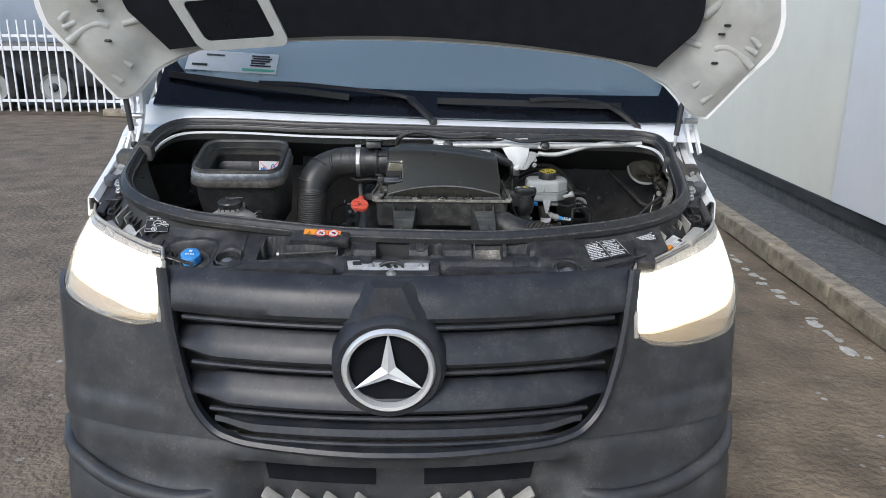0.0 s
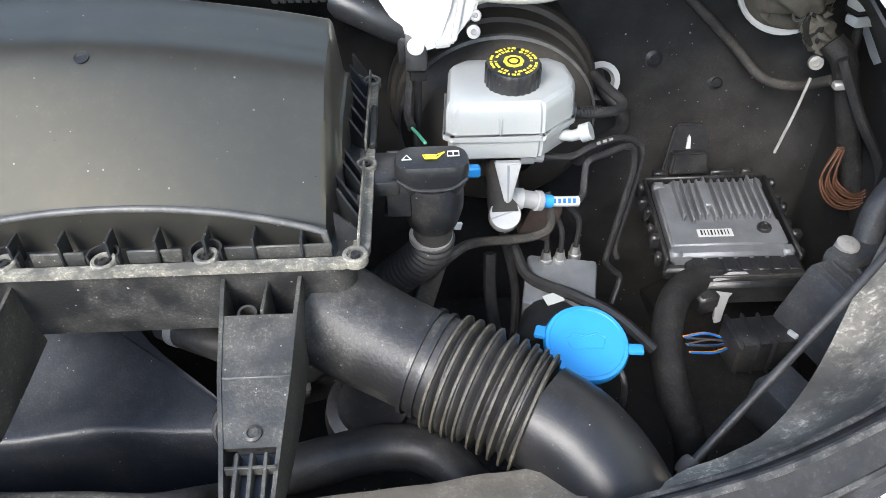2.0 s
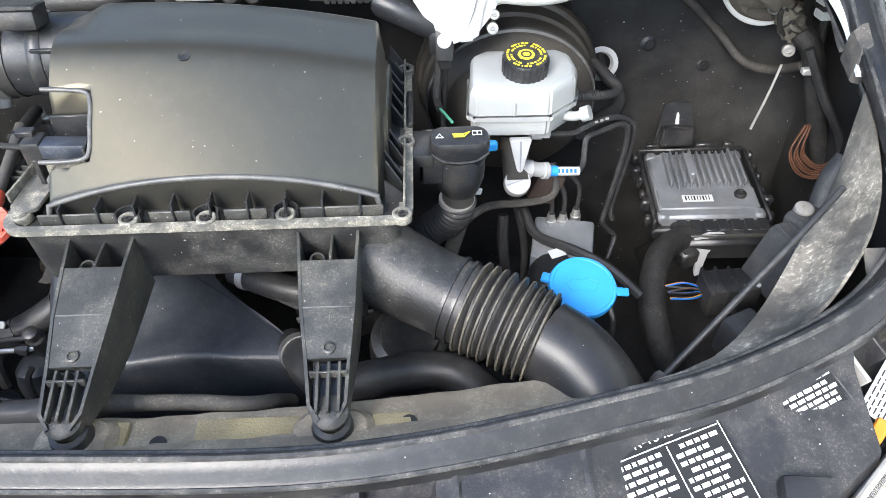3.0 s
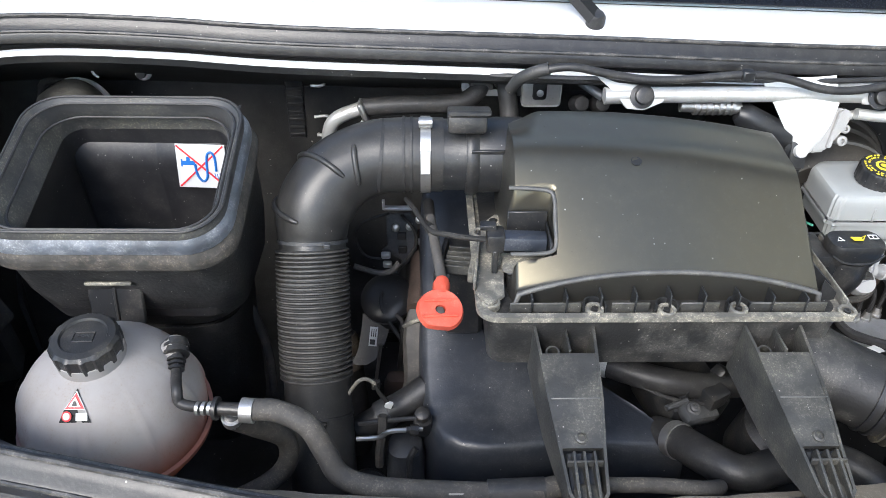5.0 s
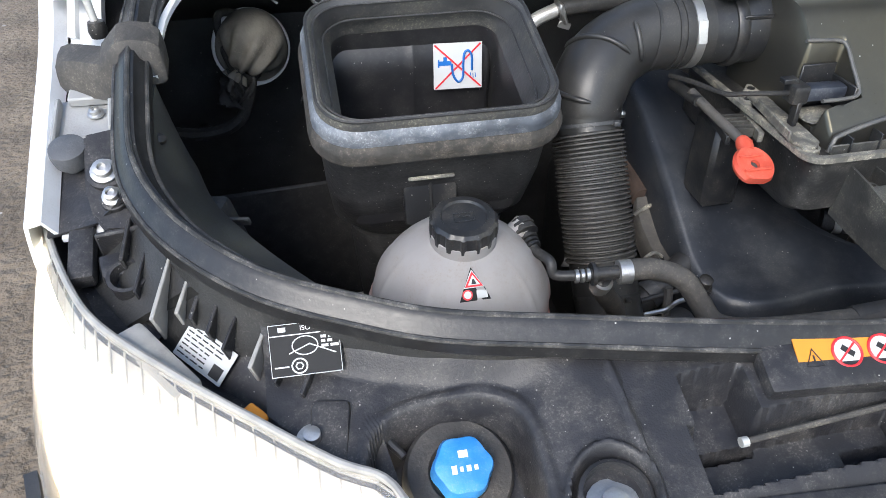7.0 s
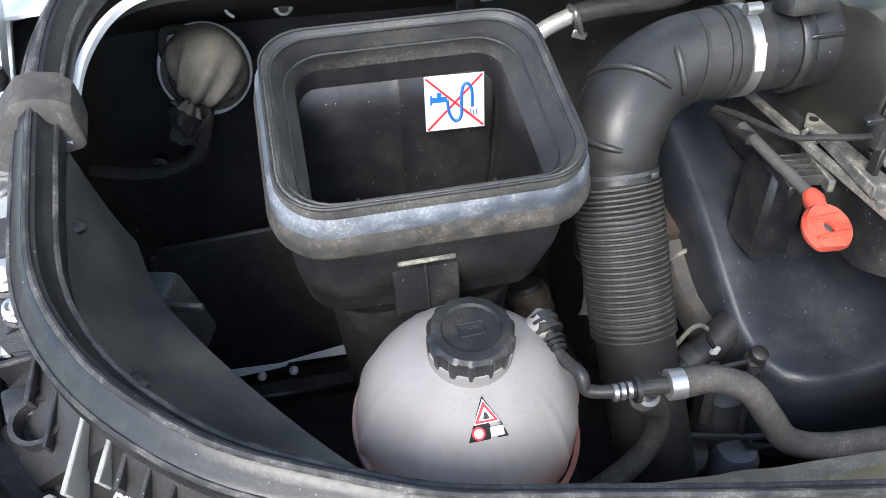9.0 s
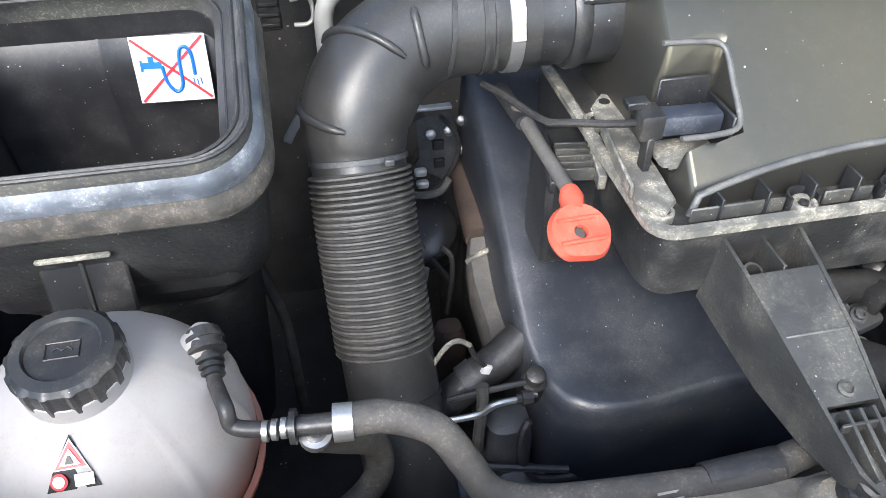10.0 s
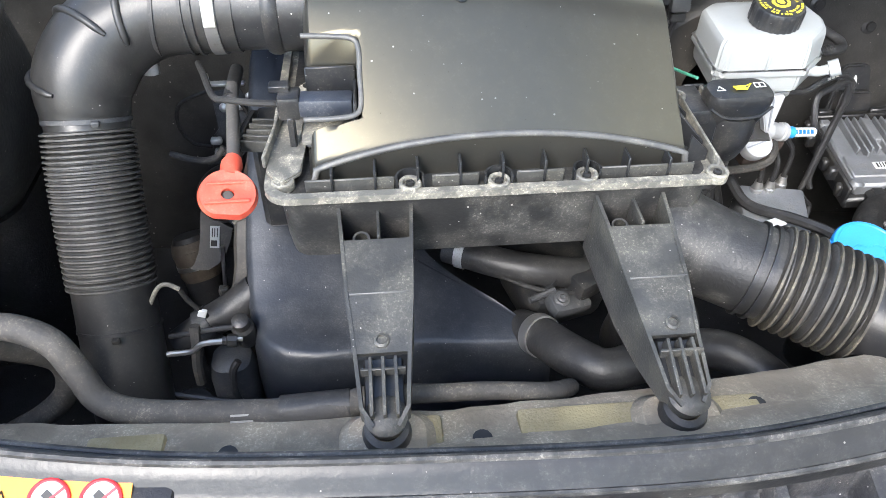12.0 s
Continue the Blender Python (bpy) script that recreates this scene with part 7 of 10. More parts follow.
# ---- control unit and its cables ----
def control_unit():
    t = thing("control_unit", (0.78, 0.95, 0.9), "finned aluminium engine control unit in black holder", "control unit")
    m = pose(0.758, 0.920, 0.946, 6, -2, -3)
    def bx(x, y, z, sx, sy, sz, bev=0.001, rot=(0, 0, 0), bm=None):
        b = box(x, y, z, sx, sy, sz, bev, 1, rot)
        bmesh.ops.transform(b, matrix=m, verts=b.verts[:])
        return b
    body = part("housing", bx(0, -0.012, 0, 0.152, 0.148, 0.022, 0.004), "alloy", t, "cast aluminium housing")
    for k in range(12):
        long = 0.074 if k not in (1, 4, 10) else 0.086
        part("fin", bx(-0.050 + k * 0.0104, 0.016 - (0.004 if k == 1 else 0), 0.0165, 0.0036, long, 0.013, 0.0012), "alloy", body)
    part("raised_pad", bx(-0.013, 0.024, 0.0165, 0.014, 0.052, 0.0125, 0.002), "alloy", body)
    part("front_ledge", bx(0, -0.048, 0.012, 0.150, 0.046, 0.005, 0.002), "alloy", body)
    for x, y in ((-0.068, 0.056), (0.068, 0.056), (-0.072, -0.078), (0.072, -0.078), (-0.045, 0.056)):
        part("corner", bx(x, y, 0.004, 0.018, 0.018, 0.018, 0.004), "alloy", body)
    part("label", bx(-0.016, -0.050, 0.0152, 0.046, 0.014, 0.001, 0), "paper", body, "white bar-code label", smooth=False)
    for k in range(9):
        part("bar", bx(-0.034 + k * 0.0044, -0.050, 0.0161, 0.0012 + 0.001 * (k % 3 == 0), 0.009, 0.0006, 0), "ink", body, smooth=False)
    q = m @ V(0.050, -0.044, 0.014)
    part("vent_plug", lathe([(0.0095, 0), (0.0095, 0.004), (0.008, 0.006), (0.006, 0.006), (0.005, 0.0045), (0, 0.0045)], q, m.to_3x3() @ V(0, 0, 1), 20), "plastic", body, "round black vent plug")
    tray = part("holder", bx(0, -0.010, -0.018, 0.178, 0.170, 0.02, 0.004), "plastic", t, "black plastic holder")
    for x, y, sx, sy in ((-0.086, -0.010, 0.006, 0.165), (0.086, -0.010, 0.006, 0.165), (0, 0.074, 0.172, 0.006)):
        part("wall", bx(x, y, -0.004, sx, sy, 0.030, 0.002), "plastic", tray)
    for x, w in ((-0.062, 0.022), (0.026, 0.034), (0.062, 0.016)):
        part("tab", bx(x, 0.080, 0.004, w, 0.010, 0.026, 0.002), "plastic", tray)
    back = [(-0.034, -0.030), (0.034, -0.030), (0.024, 0.036), (0.018, 0.042), (-0.016, 0.042), (-0.022, 0.036)]
    cm = pose(0.734, 1.015, 0.995, 76, 0, 0)
    clip = part("upper_clip", prism(back, 0.010, cm, 0.003), "lid", tray, "black holder clip with a pale mark")
    part("clip_step", prism([(-0.028, -0.028), (0.028, -0.028), (0.024, 0.004), (-0.024, 0.004)], 0.026, cm, 0.003), "plastic", clip)
    part("clip_mark", prism([(-0.003, 0.006), (0.003, 0.006), (0.002, 0.022), (0, 0.026), (-0.002, 0.022)], 0.013, cm), "paper", clip, smooth=False)
    for i, y in enumerate((-0.075, -0.046, -0.020, 0.008, 0.036, 0.060)):
        for x in (-0.093, 0.093):
            part("lug", bx(x, y, -0.006 + 0.006 * (i % 2), 0.010 + 0.006 * (i % 3 == 1), 0.013, 0.022, 0.003, (0, 12 * (i % 2) - 6, 9 * (i % 3) - 9)), "plastic", tray)
    con = part("connector", bx(0.014, -0.108, -0.016, 0.150, 0.052, 0.040, 0.006), "plastic", t, "black multi-pin connector")
    for k in range(7):
        part("cell", bx(-0.046 + k * 0.020, -0.098, 0.004, 0.015, 0.024, 0.004, 0.001), "lid", con)
    part("rail", bx(0.014, -0.122, 0.006, 0.140, 0.004, 0.006, 0.001), "leg", con)
    part("block", bx(-0.045, -0.135, -0.020, 0.030, 0.03, 0.03, 0.004, (0, 0, 20)), "plastic", con)
    plate = [(-0.036, 0.004), (-0.014, 0.012), (0.008, 0.011), (0.016, 0.004), (0.012, -0.004), (-0.006, -0.010), (-0.016, -0.020), (-0.026, -0.052), (-0.034, -0.054), (-0.036, -0.046), (-0.030, -0.014)]
    lm = pose(0.752, 0.800, 0.932, 62, 0, 4)
    lever = part("lever", prism(plate, 0.004, lm, 0.001), "castpale", con, "pale locking lever with a hole")
    part("lever_hole", lathe([(0.0045, 0), (0.0045, 0.0052), (0, 0.0052)], lm @ V(0.004, 0.003, 0), lm.to_3x3() @ V(0, 0, 1), 14), "ink", lever)
    part("lever", prism([(-0.024, 0.006), (0.010, 0.008), (0.024, -0.006), (0.004, -0.010), (-0.018, -0.004)], 0.004, pose(0.848, 0.808, 0.912, 66, 0, -6), 0.001), "castpale", con, "pale alloy lug")
    loom = thing("wiring_loom", (0.66, 0.68, 0.85), "thick black taped wiring loom with multi-pin plug", "wiring loom")
    part("loom", tube(spline([V(0.745, 0.83, 0.915), V(0.69, 0.80, 0.93), V(0.655, 0.76, 0.935), V(0.632, 0.70, 0.925), V(0.63, 0.65, 0.90), V(0.65, 0.61, 0.84), V(0.66, 0.60, 0.70)], 7), 0.019, 18), "tape", loom)
    plug = part("plug", box(0.722, 0.672, 0.950, 0.072, 0.046, 0.046, 0.006, 2, (0, 0, 4)), "plastic", loom, "black plug with ribbed shell")
    for dx in (-0.030, -0.012, 0.006):
        part("plug_rib", box(0.722 + dx, 0.672, 0.951, 0.005, 0.052, 0.050, 0.003, 1, (0, 0, 4)), "plastic", plug)
    part("plug_tab", box(0.752, 0.660, 0.975, 0.005, 0.012, 0.006, 0.001, 1, (0, 0, 30)), "paper", plug, "small pale tab")
    cols = ("orange", "inkb", "lampback", "brown", "inkb", "ink")
    for k in range(8):
        cable([V(0.645, 0.692 - 0.004 * k, 0.945 + 0.003 * (k % 3)), V(0.668, 0.690 - 0.005 * k, 0.952 + 0.004 * (k % 2)), V(0.692, 0.684 - 0.002 * k, 0.948)], 0.0013, cols[k % 6], loom, "wire", n=4, seg=6)


control_unit()


# ---- hydraulic unit ----
def hydraulic_unit():
    t = thing("hydraulic_unit", (0.51, 0.77, 0.93), "cast grey brake hydraulic block with pipes", "hydraulic unit")
    part("block", box(0.513, 0.765, 0.945, 0.085, 0.075, 0.07, 0.005, 2, (12, 0, -12)), "alloy", t)
    for dx, dy in ((-0.015, 0.015), (0.002, 0.015), (0.022, 0.024)):
        part("union", lathe([(0.008, 0), (0.008, 0.008), (0.005, 0.010), (0.005, 0.02)], (0.513 + dx, 0.775 + dy, 0.98), (0, 0, 1), 12), "steel", t)
    part("motor", lathe([(0.036, 0), (0.038, 0.01), (0.038, 0.05), (0.03, 0.06), (0, 0.06)], (0.50, 0.725, 0.945), (-0.3, -1, 0), 28), "lid", t)
    part("label", slab(V(0.497, 0.722, 0.985), (0.9, 0.35, 0), (-0.35, 0.9, 0.2), 0.022, 0.014, 0.001), "paper", t, smooth=False)
    part("bracket", box(0.487, 0.80, 1.045, 0.04, 0.03, 0.05, 0.006, 2, (0, 20, 0)), "brown", t, "brown rusty bracket")
    cable([V(0.46, 0.80, 1.0), V(0.475, 0.76, 0.985), V(0.52, 0.72, 0.99), V(0.56, 0.69, 0.985), V(0.60, 0.66, 0.96)], 0.007, "rubber", t, "hose")
    cable([V(0.43, 0.79, 1.0), V(0.43, 0.77, 0.95), V(0.44, 0.75, 0.88)], 0.008, "rubber", t, "hose")
    cable([V(0.45, 0.83, 1.0), V(0.465, 0.80, 0.93), V(0.46, 0.76, 0.86)], 0.006, "rubber", t, "hose")


hydraulic_unit()


# ---- washer filler ----
def washer_cap():
    t = thing("washer_filler", (0.49, 0.54, 1.0), "bright blue washer fluid cap on black neck", "washer filler")
    c, ax = V(0.492, 0.556, 1.083), V(0.06, -0.28, 0.95).normalized()
    cap = part("cap", lathe([(0.030, -0.02), (0.033, -0.018), (0.0375, -0.006), (0.0385, 0.0), (0.037, 0.003), (0.034, 0.0035), (0.033, 0.0025), (0.0, 0.003)], c, ax, 48), "blue", t, "bright blue lid")
    q = V(0, 0, 1).rotation_difference(ax).to_matrix()
    part("tab", box(*(c + q @ V(0.043, -0.006, 0.0)), 0.016, 0.011, 0.005, 0.002, 2, (0, 0, -8)), "blue", cap)
    part("hinge", box(*(c + q @ V(-0.036, 0.012, -0.002)), 0.018, 0.014, 0.005, 0.002, 2, (0, 0, -20)), "blue", cap)
    part("moulded_symbol", tube([c + q @ V(x, y, 0.003) for x, y in ((-0.014, -0.006), (0.014, -0.006), (0.018, 0.004), (0.010, 0.009), (0.0, 0.006), (-0.010, 0.009), (-0.018, 0.004))], 0.0008, 6, closed=True), "blue", cap)
    part("neck", tube([c - ax * 0.016, c - ax * 0.06, V(0.51, 0.60, 0.95), V(0.53, 0.62, 0.85)], [0.029, 0.024, 0.024, 0.024], 26), "lid", t)
    cable([c + q @ V(0.03, -0.02, -0.01), V(0.525, 0.53, 1.05), V(0.527, 0.535, 1.0), V(0.525, 0.55, 0.95)], 0.003, "rubber", t, "tether")


washer_cap()


# ---- wiper linkage under the cowl ----
def linkage():
    t = thing("wiper_linkage", (0.35, 0.85, 1.3), "silver wiper linkage tube with bolted brackets", "wiper linkage")
    part("bar", tube(spline([V(0.085, 0.842, 1.318), V(0.13, 0.842, 1.319), V(0.30, 0.842, 1.321), V(0.44, 0.842, 1.320), V(0.60, 0.846, 1.322), V(0.755, 0.85, 1.328)], 5), [0.0112 - 0.0030 * k / 25 for k in range(26)], 18), "silver", t, "silver steel tube")
    part("bar", tube(spline([V(0.42, 0.838, 1.296), V(0.46, 0.836, 1.293), V(0.50, 0.838, 1.297), V(0.585, 0.845, 1.320), V(0.68, 0.85, 1.336)], 6), 0.0075, 14), "silver", t)
    part("end_plate", prism([(-0.058, 0.030), (-0.030, 0.018), (0.004, 0.016), (0.030, 0.008), (0.040, 0.006), (0.030, -0.006), (0.006, -0.016), (-0.016, -0.014), (-0.028, 0.002)], 0.004, Matrix.LocRotScale(V(0.128, 0.836, 1.318), Matrix.Rotation(radians(62), 3, "X").to_quaternion(), None), 0.001), "silver", t)
    part("end_plate", prism([(-0.022, 0.010), (0.012, 0.012), (0.026, 0.004), (0.014, -0.010), (-0.022, -0.009)], 0.004, Matrix.LocRotScale(V(0.44, 0.836, 1.320), Matrix.Rotation(radians(62), 3, "X").to_quaternion(), None), 0.001), "silver", t)
    for x in (0.131, 0.44):
        part("bolt", lathe([(0.0155, 0), (0.0155, 0.003), (0.0105, 0.004), (0.0105, 0.012), (0.008, 0.013), (0, 0.013)], (x, 0.832, 1.3215), (0, -0.88, 0.47), 6 * 3), "plastic", t, "dark hexagon bolt")
    part("motor_rod", tube([V(0.19, 0.852, 1.300), V(0.27, 0.850, 1.298)], 0.008, 14), "steel", t)
    for k in range(7):
        part("coil", tube([V(0.208 + 0.008 * k, 0.8515, 1.2996), V(0.2125 + 0.008 * k, 0.8513, 1.2995)], 0.0115, 14), "steel", t)
    part("drive_boot", tube([V(0.265, 0.846, 1.293), V(0.275, 0.845, 1.290), V(0.335, 0.838, 1.262), V(0.345, 0.838, 1.258)], [0.010, 0.017, 0.017, 0.010], 20), "lid", t, "glossy black drive sleeve")
    w = thing("washer_bracket", (0.35, 0.84, 1.29), "white plastic bracket under the cowl", "bracket")
    rows = []
    for z, a, b, y in ((1.342, 0.287, 0.388, 0.856), (1.312, 0.305, 0.392, 0.835), (1.285, 0.322, 0.386, 0.828), (1.262, 0.337, 0.378, 0.826), (1.246, 0.345, 0.372, 0.828)):
        rows.append([V(a + (b - a) * k / 8, y - 0.008 * math.sin(math.pi * k / 8), z) for k in range(9)])
    part("plate", solid(rows, 0.005), "whiteplastic", w, "white tapered plate")
    cm = Matrix.LocRotScale(V(0.392, 0.846, 1.268), Matrix.Rotation(radians(74), 3, "X").to_quaternion(), None)
    gs = part("gusset", prism([(-0.024, -0.028), (-0.004, -0.026), (0.004, -0.006), (0.018, 0.002), (0.026, 0.026), (0.012, 0.032), (-0.010, 0.030), (-0.016, 0.008), (-0.026, -0.004)], 0.016, cm, 0.003), "castpale", w, "cast grey motor bracket")
    for a, b, r in ((0.008, 0.014, 0.0085), (-0.012, -0.016, 0.0065), (0.018, -0.012, 0.007), (0.020, 0.004, 0.006)):
        part("boss", lathe([(r, -0.006), (r, 0.013), (r * 0.8, 0.014), (r * 0.45, 0.014), (r * 0.4, 0.009), (0, 0.009)], cm @ V(a, b, 0), cm.to_3x3() @ V(0, 0, 1), 18), "castpale", gs)
    part("pipe_stub", tube([cm @ V(0.016, 0.018, 0.004), cm @ V(0.040, 0.024, 0.004)], 0.006, 12), "silver", gs)
    part("web", prism([(-0.006, -0.02), (0.000, -0.02), (0.010, 0.028), (0.004, 0.028)], 0.021, cm, 0.001), "castpale", gs)
    part("eye", box(0.350, 0.824, 1.244, 0.024, 0.014, 0.042, 0.005, 2, (-16, 0, 0)), "lid", w, "black cable eye")
    part("eye_pin", lathe([(0.009, -0.002), (0.0085, 0.005), (0.005, 0.008), (0, 0.009)], (0.350, 0.8165, 1.252), (0, -0.9, 0.4), 18), "whiteplastic", w, "white pin")
    part("clip", box(0.352, 0.828, 1.228, 0.018, 0.015, 0.035, 0.003, 2), "plastic", w)
    cable([V(0.352, 0.83, 1.215), V(0.350, 0.84, 1.17), V(0.348, 0.83, 1.12), V(0.36, 0.80, 1.09)], 0.004, "rubber", w)
    # bundle of cables under the rear seal
    c = thing("cowl_cable", (0.3, 0.86, 1.34), "black cables clipped under the cowl edge", "cable")
    cable([V(-0.030, 0.855, 1.328), V(-0.012, 0.835, 1.350), V(0.031, 0.828, 1.362), V(0.079, 0.828, 1.354), V(0.132, 0.828, 1.346), V(0.187, 0.828, 1.347), V(0.256, 0.828, 1.353), V(0.308, 0.828, 1.348), V(0.353, 0.820, 1.338), V(0.395, 0.820, 1.336), V(0.454, 0.826, 1.342), V(0.54, 0.835, 1.344), V(0.62, 0.838, 1.345), V(0.70, 0.825, 1.340)], 0.0052, "rubber", c, seg=12)
    part("sleeve", tube(spline([V(-0.034, 0.862, 1.318), V(-0.026, 0.846, 1.338), V(-0.010, 0.834, 1.352), V(0.008, 0.830, 1.359)], 4), 0.0080, 14), "hose", c, "thick cable sleeve")
    part("cable_clip", box(0.258, 0.826, 1.353, 0.016, 0.014, 0.014, 0.002, 1), "plastic", c, "black cable clip")
    cable([V(-0.06, 0.88, 1.330), V(0.06, 0.862, 1.333), V(0.22, 0.855, 1.336), V(0.36, 0.850, 1.336), V(0.48, 0.856, 1.338), V(0.60, 0.866, 1.340)], 0.0038, "rubber", c)


linkage()

# ---- the front panel between grille and seal ----
FX = [p[0] for p in SEAL[22:] + SEAL[:7]]
FY = [p[1] for p in SEAL[22:] + SEAL[:7]]


def panel_z(x, y):
    z = 1.116 + 0.33 * max(0, y - 0.185)
    z -= 0.010 * smooth01(-0.2, -0.45, x) + 0.016 * smooth01(-0.5, -0.68, x)
    z -= 0.005 * smooth01(0.60, 0.70, x)
    # steeper beside the seal on both wings
    return z - 0.022 * smooth01(0.42, 0.50, abs(x)) * smooth01(0.0, 0.03, float(np.interp(x, FX, FY)) - y)


def within(v, a, b, e=0.0022):
    """1 between a and b, with a short slope at each end."""
    return smooth01(a - e, a + e, v) * smooth01(b + e, b - e, v)


def front_panel():
    t = thing("front_panel", (0, 0.2, 1.05), "black plastic front panel over the radiator, dusty", "front panel")
    pockets = [  # from x to x, from y to y, depth
        (-0.062, 0.016, 0.214, 0.296, 0.042), (0.178, 0.253, 0.215, 0.283, 0.018), (0.267, 0.320, 0.229, 0.284, 0.028), (-0.352, -0.165, 0.218, 0.268, 0.045), (-0.345, -0.292, 0.262, 0.310, 0.045),
        (0.474, 0.560, 0.160, 0.196, 0.030), (0.585, 0.640, 0.205, 0.240, 0.030), (-0.125, 0.070, 0.150, 0.204, 0.014)]
    rounds = [(-0.140, 0.256, 0.017, 0.026, 0.034), (0.085, 0.250, 0.017, 0.026, 0.034), (-0.405 - 0.024, 0.231, 0.030, 0.032, 0.016), (0.403, 0.172, 0.030, 0.030, 0.016)]
    rows = []
    nx, ny = 560, 96
    for j in range(ny + 1):
        v = j / ny
        row = []
        for i in range(nx + 1):
            x = -0.69 + 1.38 * i / nx
            yb = float(np.interp(x, FX, FY)) - 0.006
            yf = max(face_y(x, 1.09) + 0.045, float(np.interp(abs(x), (0.555, 0.610, 0.652, 0.70) if x < 0 else (0.555, 0.572, 0.652, 0.70), (0.0, 0.272, 0.315, 0.363) if x < 0 else (0.0, 0.210, 0.270, 0.305))))
            yf = min(yf, yb - 0.02)
            y = yf + (yb - yf) * v
            z = panel_z(x, y)
            z -= 0.020 * smooth01(0.10, 0.0, v)
            # the shadowed groove behind the front beam, and the beam's face that falls to the blades
            z -= 0.013 * within(y, 0.226, 0.247) * within(x, -0.215, 0.335)
            z -= 0.022 * smooth01(0.206, 0.176, y) * within(x, 0.095, 0.345)
            z -= 0.018 * smooth01(0.218, 0.176, y) * within(x, -0.395, -0.135)
            for x0, x1, y0, y1, dp in pockets:
                z -= dp * within(x, x0, x1) * within(y, y0, y1)
            for hx, hy, a, b, dp in rounds:
                d = math.hypot((x - hx) / a, (y - hy) / b)
                z -= dp * smooth01(1.08, 0.92, d) - 0.004 * smooth01(1.30, 1.22, d) * smooth01(1.06, 1.12, d)
            # the walled recess of the urea filler: round on one side, straight on the other
            dx, dy = (x + 0.545) / 0.066, (y - 0.272) / 0.064
            d = (abs(dx) ** 3.2 + abs(dy) ** 3.2) ** (1 / 3.2)
            z -= 0.050 * smooth01(1.05, 0.93, d) - 0.003 * smooth01(1.22, 1.14, d) * smooth01(1.03, 1.08, d)
            for rx in (-0.395, 0.340, 0.445):
                z += 0.0035 * smooth01(0.004, 0.0015, abs(x - rx + 0.06 * (y - 0.25))) * within(v, 0.2, 0.97, 0.02)
            row.append(V(x, y, z))
        rows.append(row)
    part("panel", solid(rows, 0.003), "panel", t, "moulded black panel with pockets", angle=50)
    lip = [V(x, face_y(x, 1.09) + 0.050, 1.098) for x in np.linspace(-0.56, 0.56, 40)]
    part("front_lip", sweep(lip, [(-0.02, -0.012), (0.02, -0.012), (0.02, 0.004), (0.012, 0.010), (-0.012, 0.006), (-0.02, 0.0)]), "panel", t)
    # the two flat blades in front of the pockets
    for blade in ([(0.104, 0.146), (0.120, 0.178), (0.340, 0.176), (0.374, 0.146), (0.372, 0.136)], [(-0.412, 0.176), (-0.372, 0.212), (-0.190, 0.196), (-0.152, 0.160), (-0.160, 0.148)]):
        bm = bmesh.new()
        lo = [bm.verts.new((x, y, panel_z(x, y) - 0.012)) for x, y in blade]
        hi = [bm.verts.new((x, y, panel_z(x, y) + 0.001)) for x, y in blade]
        bm.faces.new(hi)
        bm.faces.new(lo[::-1])
        for k in range(len(blade)):
            bm.faces.new((lo[k], lo[(k + 1) % len(blade)], hi[(k + 1) % len(blade)], hi[k]))
        bmesh.ops.bevel(bm, geom=bm.edges[:], offset=0.0018, segments=2, affect="EDGES")
        part("blade", bm, "panel", t, "flat grey-black blade of the panel", angle=30)
    for x, y, w, h in ((0.2955, 0.203, 0.040, 0.046), (0.0475, 0.262, 0.020, 0.03), (-0.085, 0.205, 0.030, 0.032), (0.4, 0.222, 0.050, 0.016)):
        part("block", box(x, y, panel_z(x, y) - 0.004, w, h, 0.016, 0.0025, 2, (18, 0, 0)), "panel", t)
    for x, y, w, h in ((-0.022, 0.252, 0.060, 0.05),):
        part("pocket_floor", box(x, y, panel_z(x, y) - 0.036, w, h, 0.006, 0.002, 1, (22, 0, 0)), "panel", t)
    pin = V(-0.309, 0.255, panel_z(-0.309, 0.255) - 0.012)
    part("rod", tube([pin, V(-0.165, 0.262, panel_z(-0.165, 0.262) - 0.012)], 0.0028, 8), "greyhose", t, "thin grey rod in the pocket")
    part("rod_end", lathe([(0.0045, -0.003), (0.0045, 0.003), (0, 0.003)], pin, (1, 0.05, 0), 10), "silver", t)
    for x, y, r in ((0.403, 0.172, 0.011), (-0.429, 0.231, 0.011), (0.616, 0.258, 0.0075), (-0.654, 0.334, 0.007), (-0.02, 0.118, 0.006)):
        deep = 0.016 if r > 0.01 else 0.0
        b = part("bolt", lathe([(r * 2.0, 0), (r * 2.0, 0.002), (r, 0.003), (r, 0.012), (r * 0.6, 0.013), (0, 0.013)], (x, y, panel_z(x, y) - deep), (0, -0.25, 1), 18), "steel", t)
        if deep:
            part("ring", lathe([(r * 2.5, -0.004), (r * 2.7, 0.006), (r * 2.4, 0.008), (r * 2.2, -0.004)], (x, y, panel_z(x, y) - 0.006), (0, -0.33, 1), 28), "panel", b)
    for s in (-1, 1):
        part("bolt_lug", box(s * 0.640, 0.335, 1.108, 0.034, 0.07, 0.03, 0.006, 2, (25, 0, s * 10)), "panel", t)
    part("bolt_lug", box(0.614, 0.252, 1.117, 0.046, 0.07, 0.03, 0.006, 2, (18, 0, -6)), "panel", t)
    part("worn_plate", slab(V(0.2155, 0.249, panel_z(0.2155, 0.249) - 0.0165), (1, 0.02, 0), (0, 1, 0.33), 0.066, 0.058, 0.002), "caked", t, "scratched pale plate in a pocket", smooth=False)
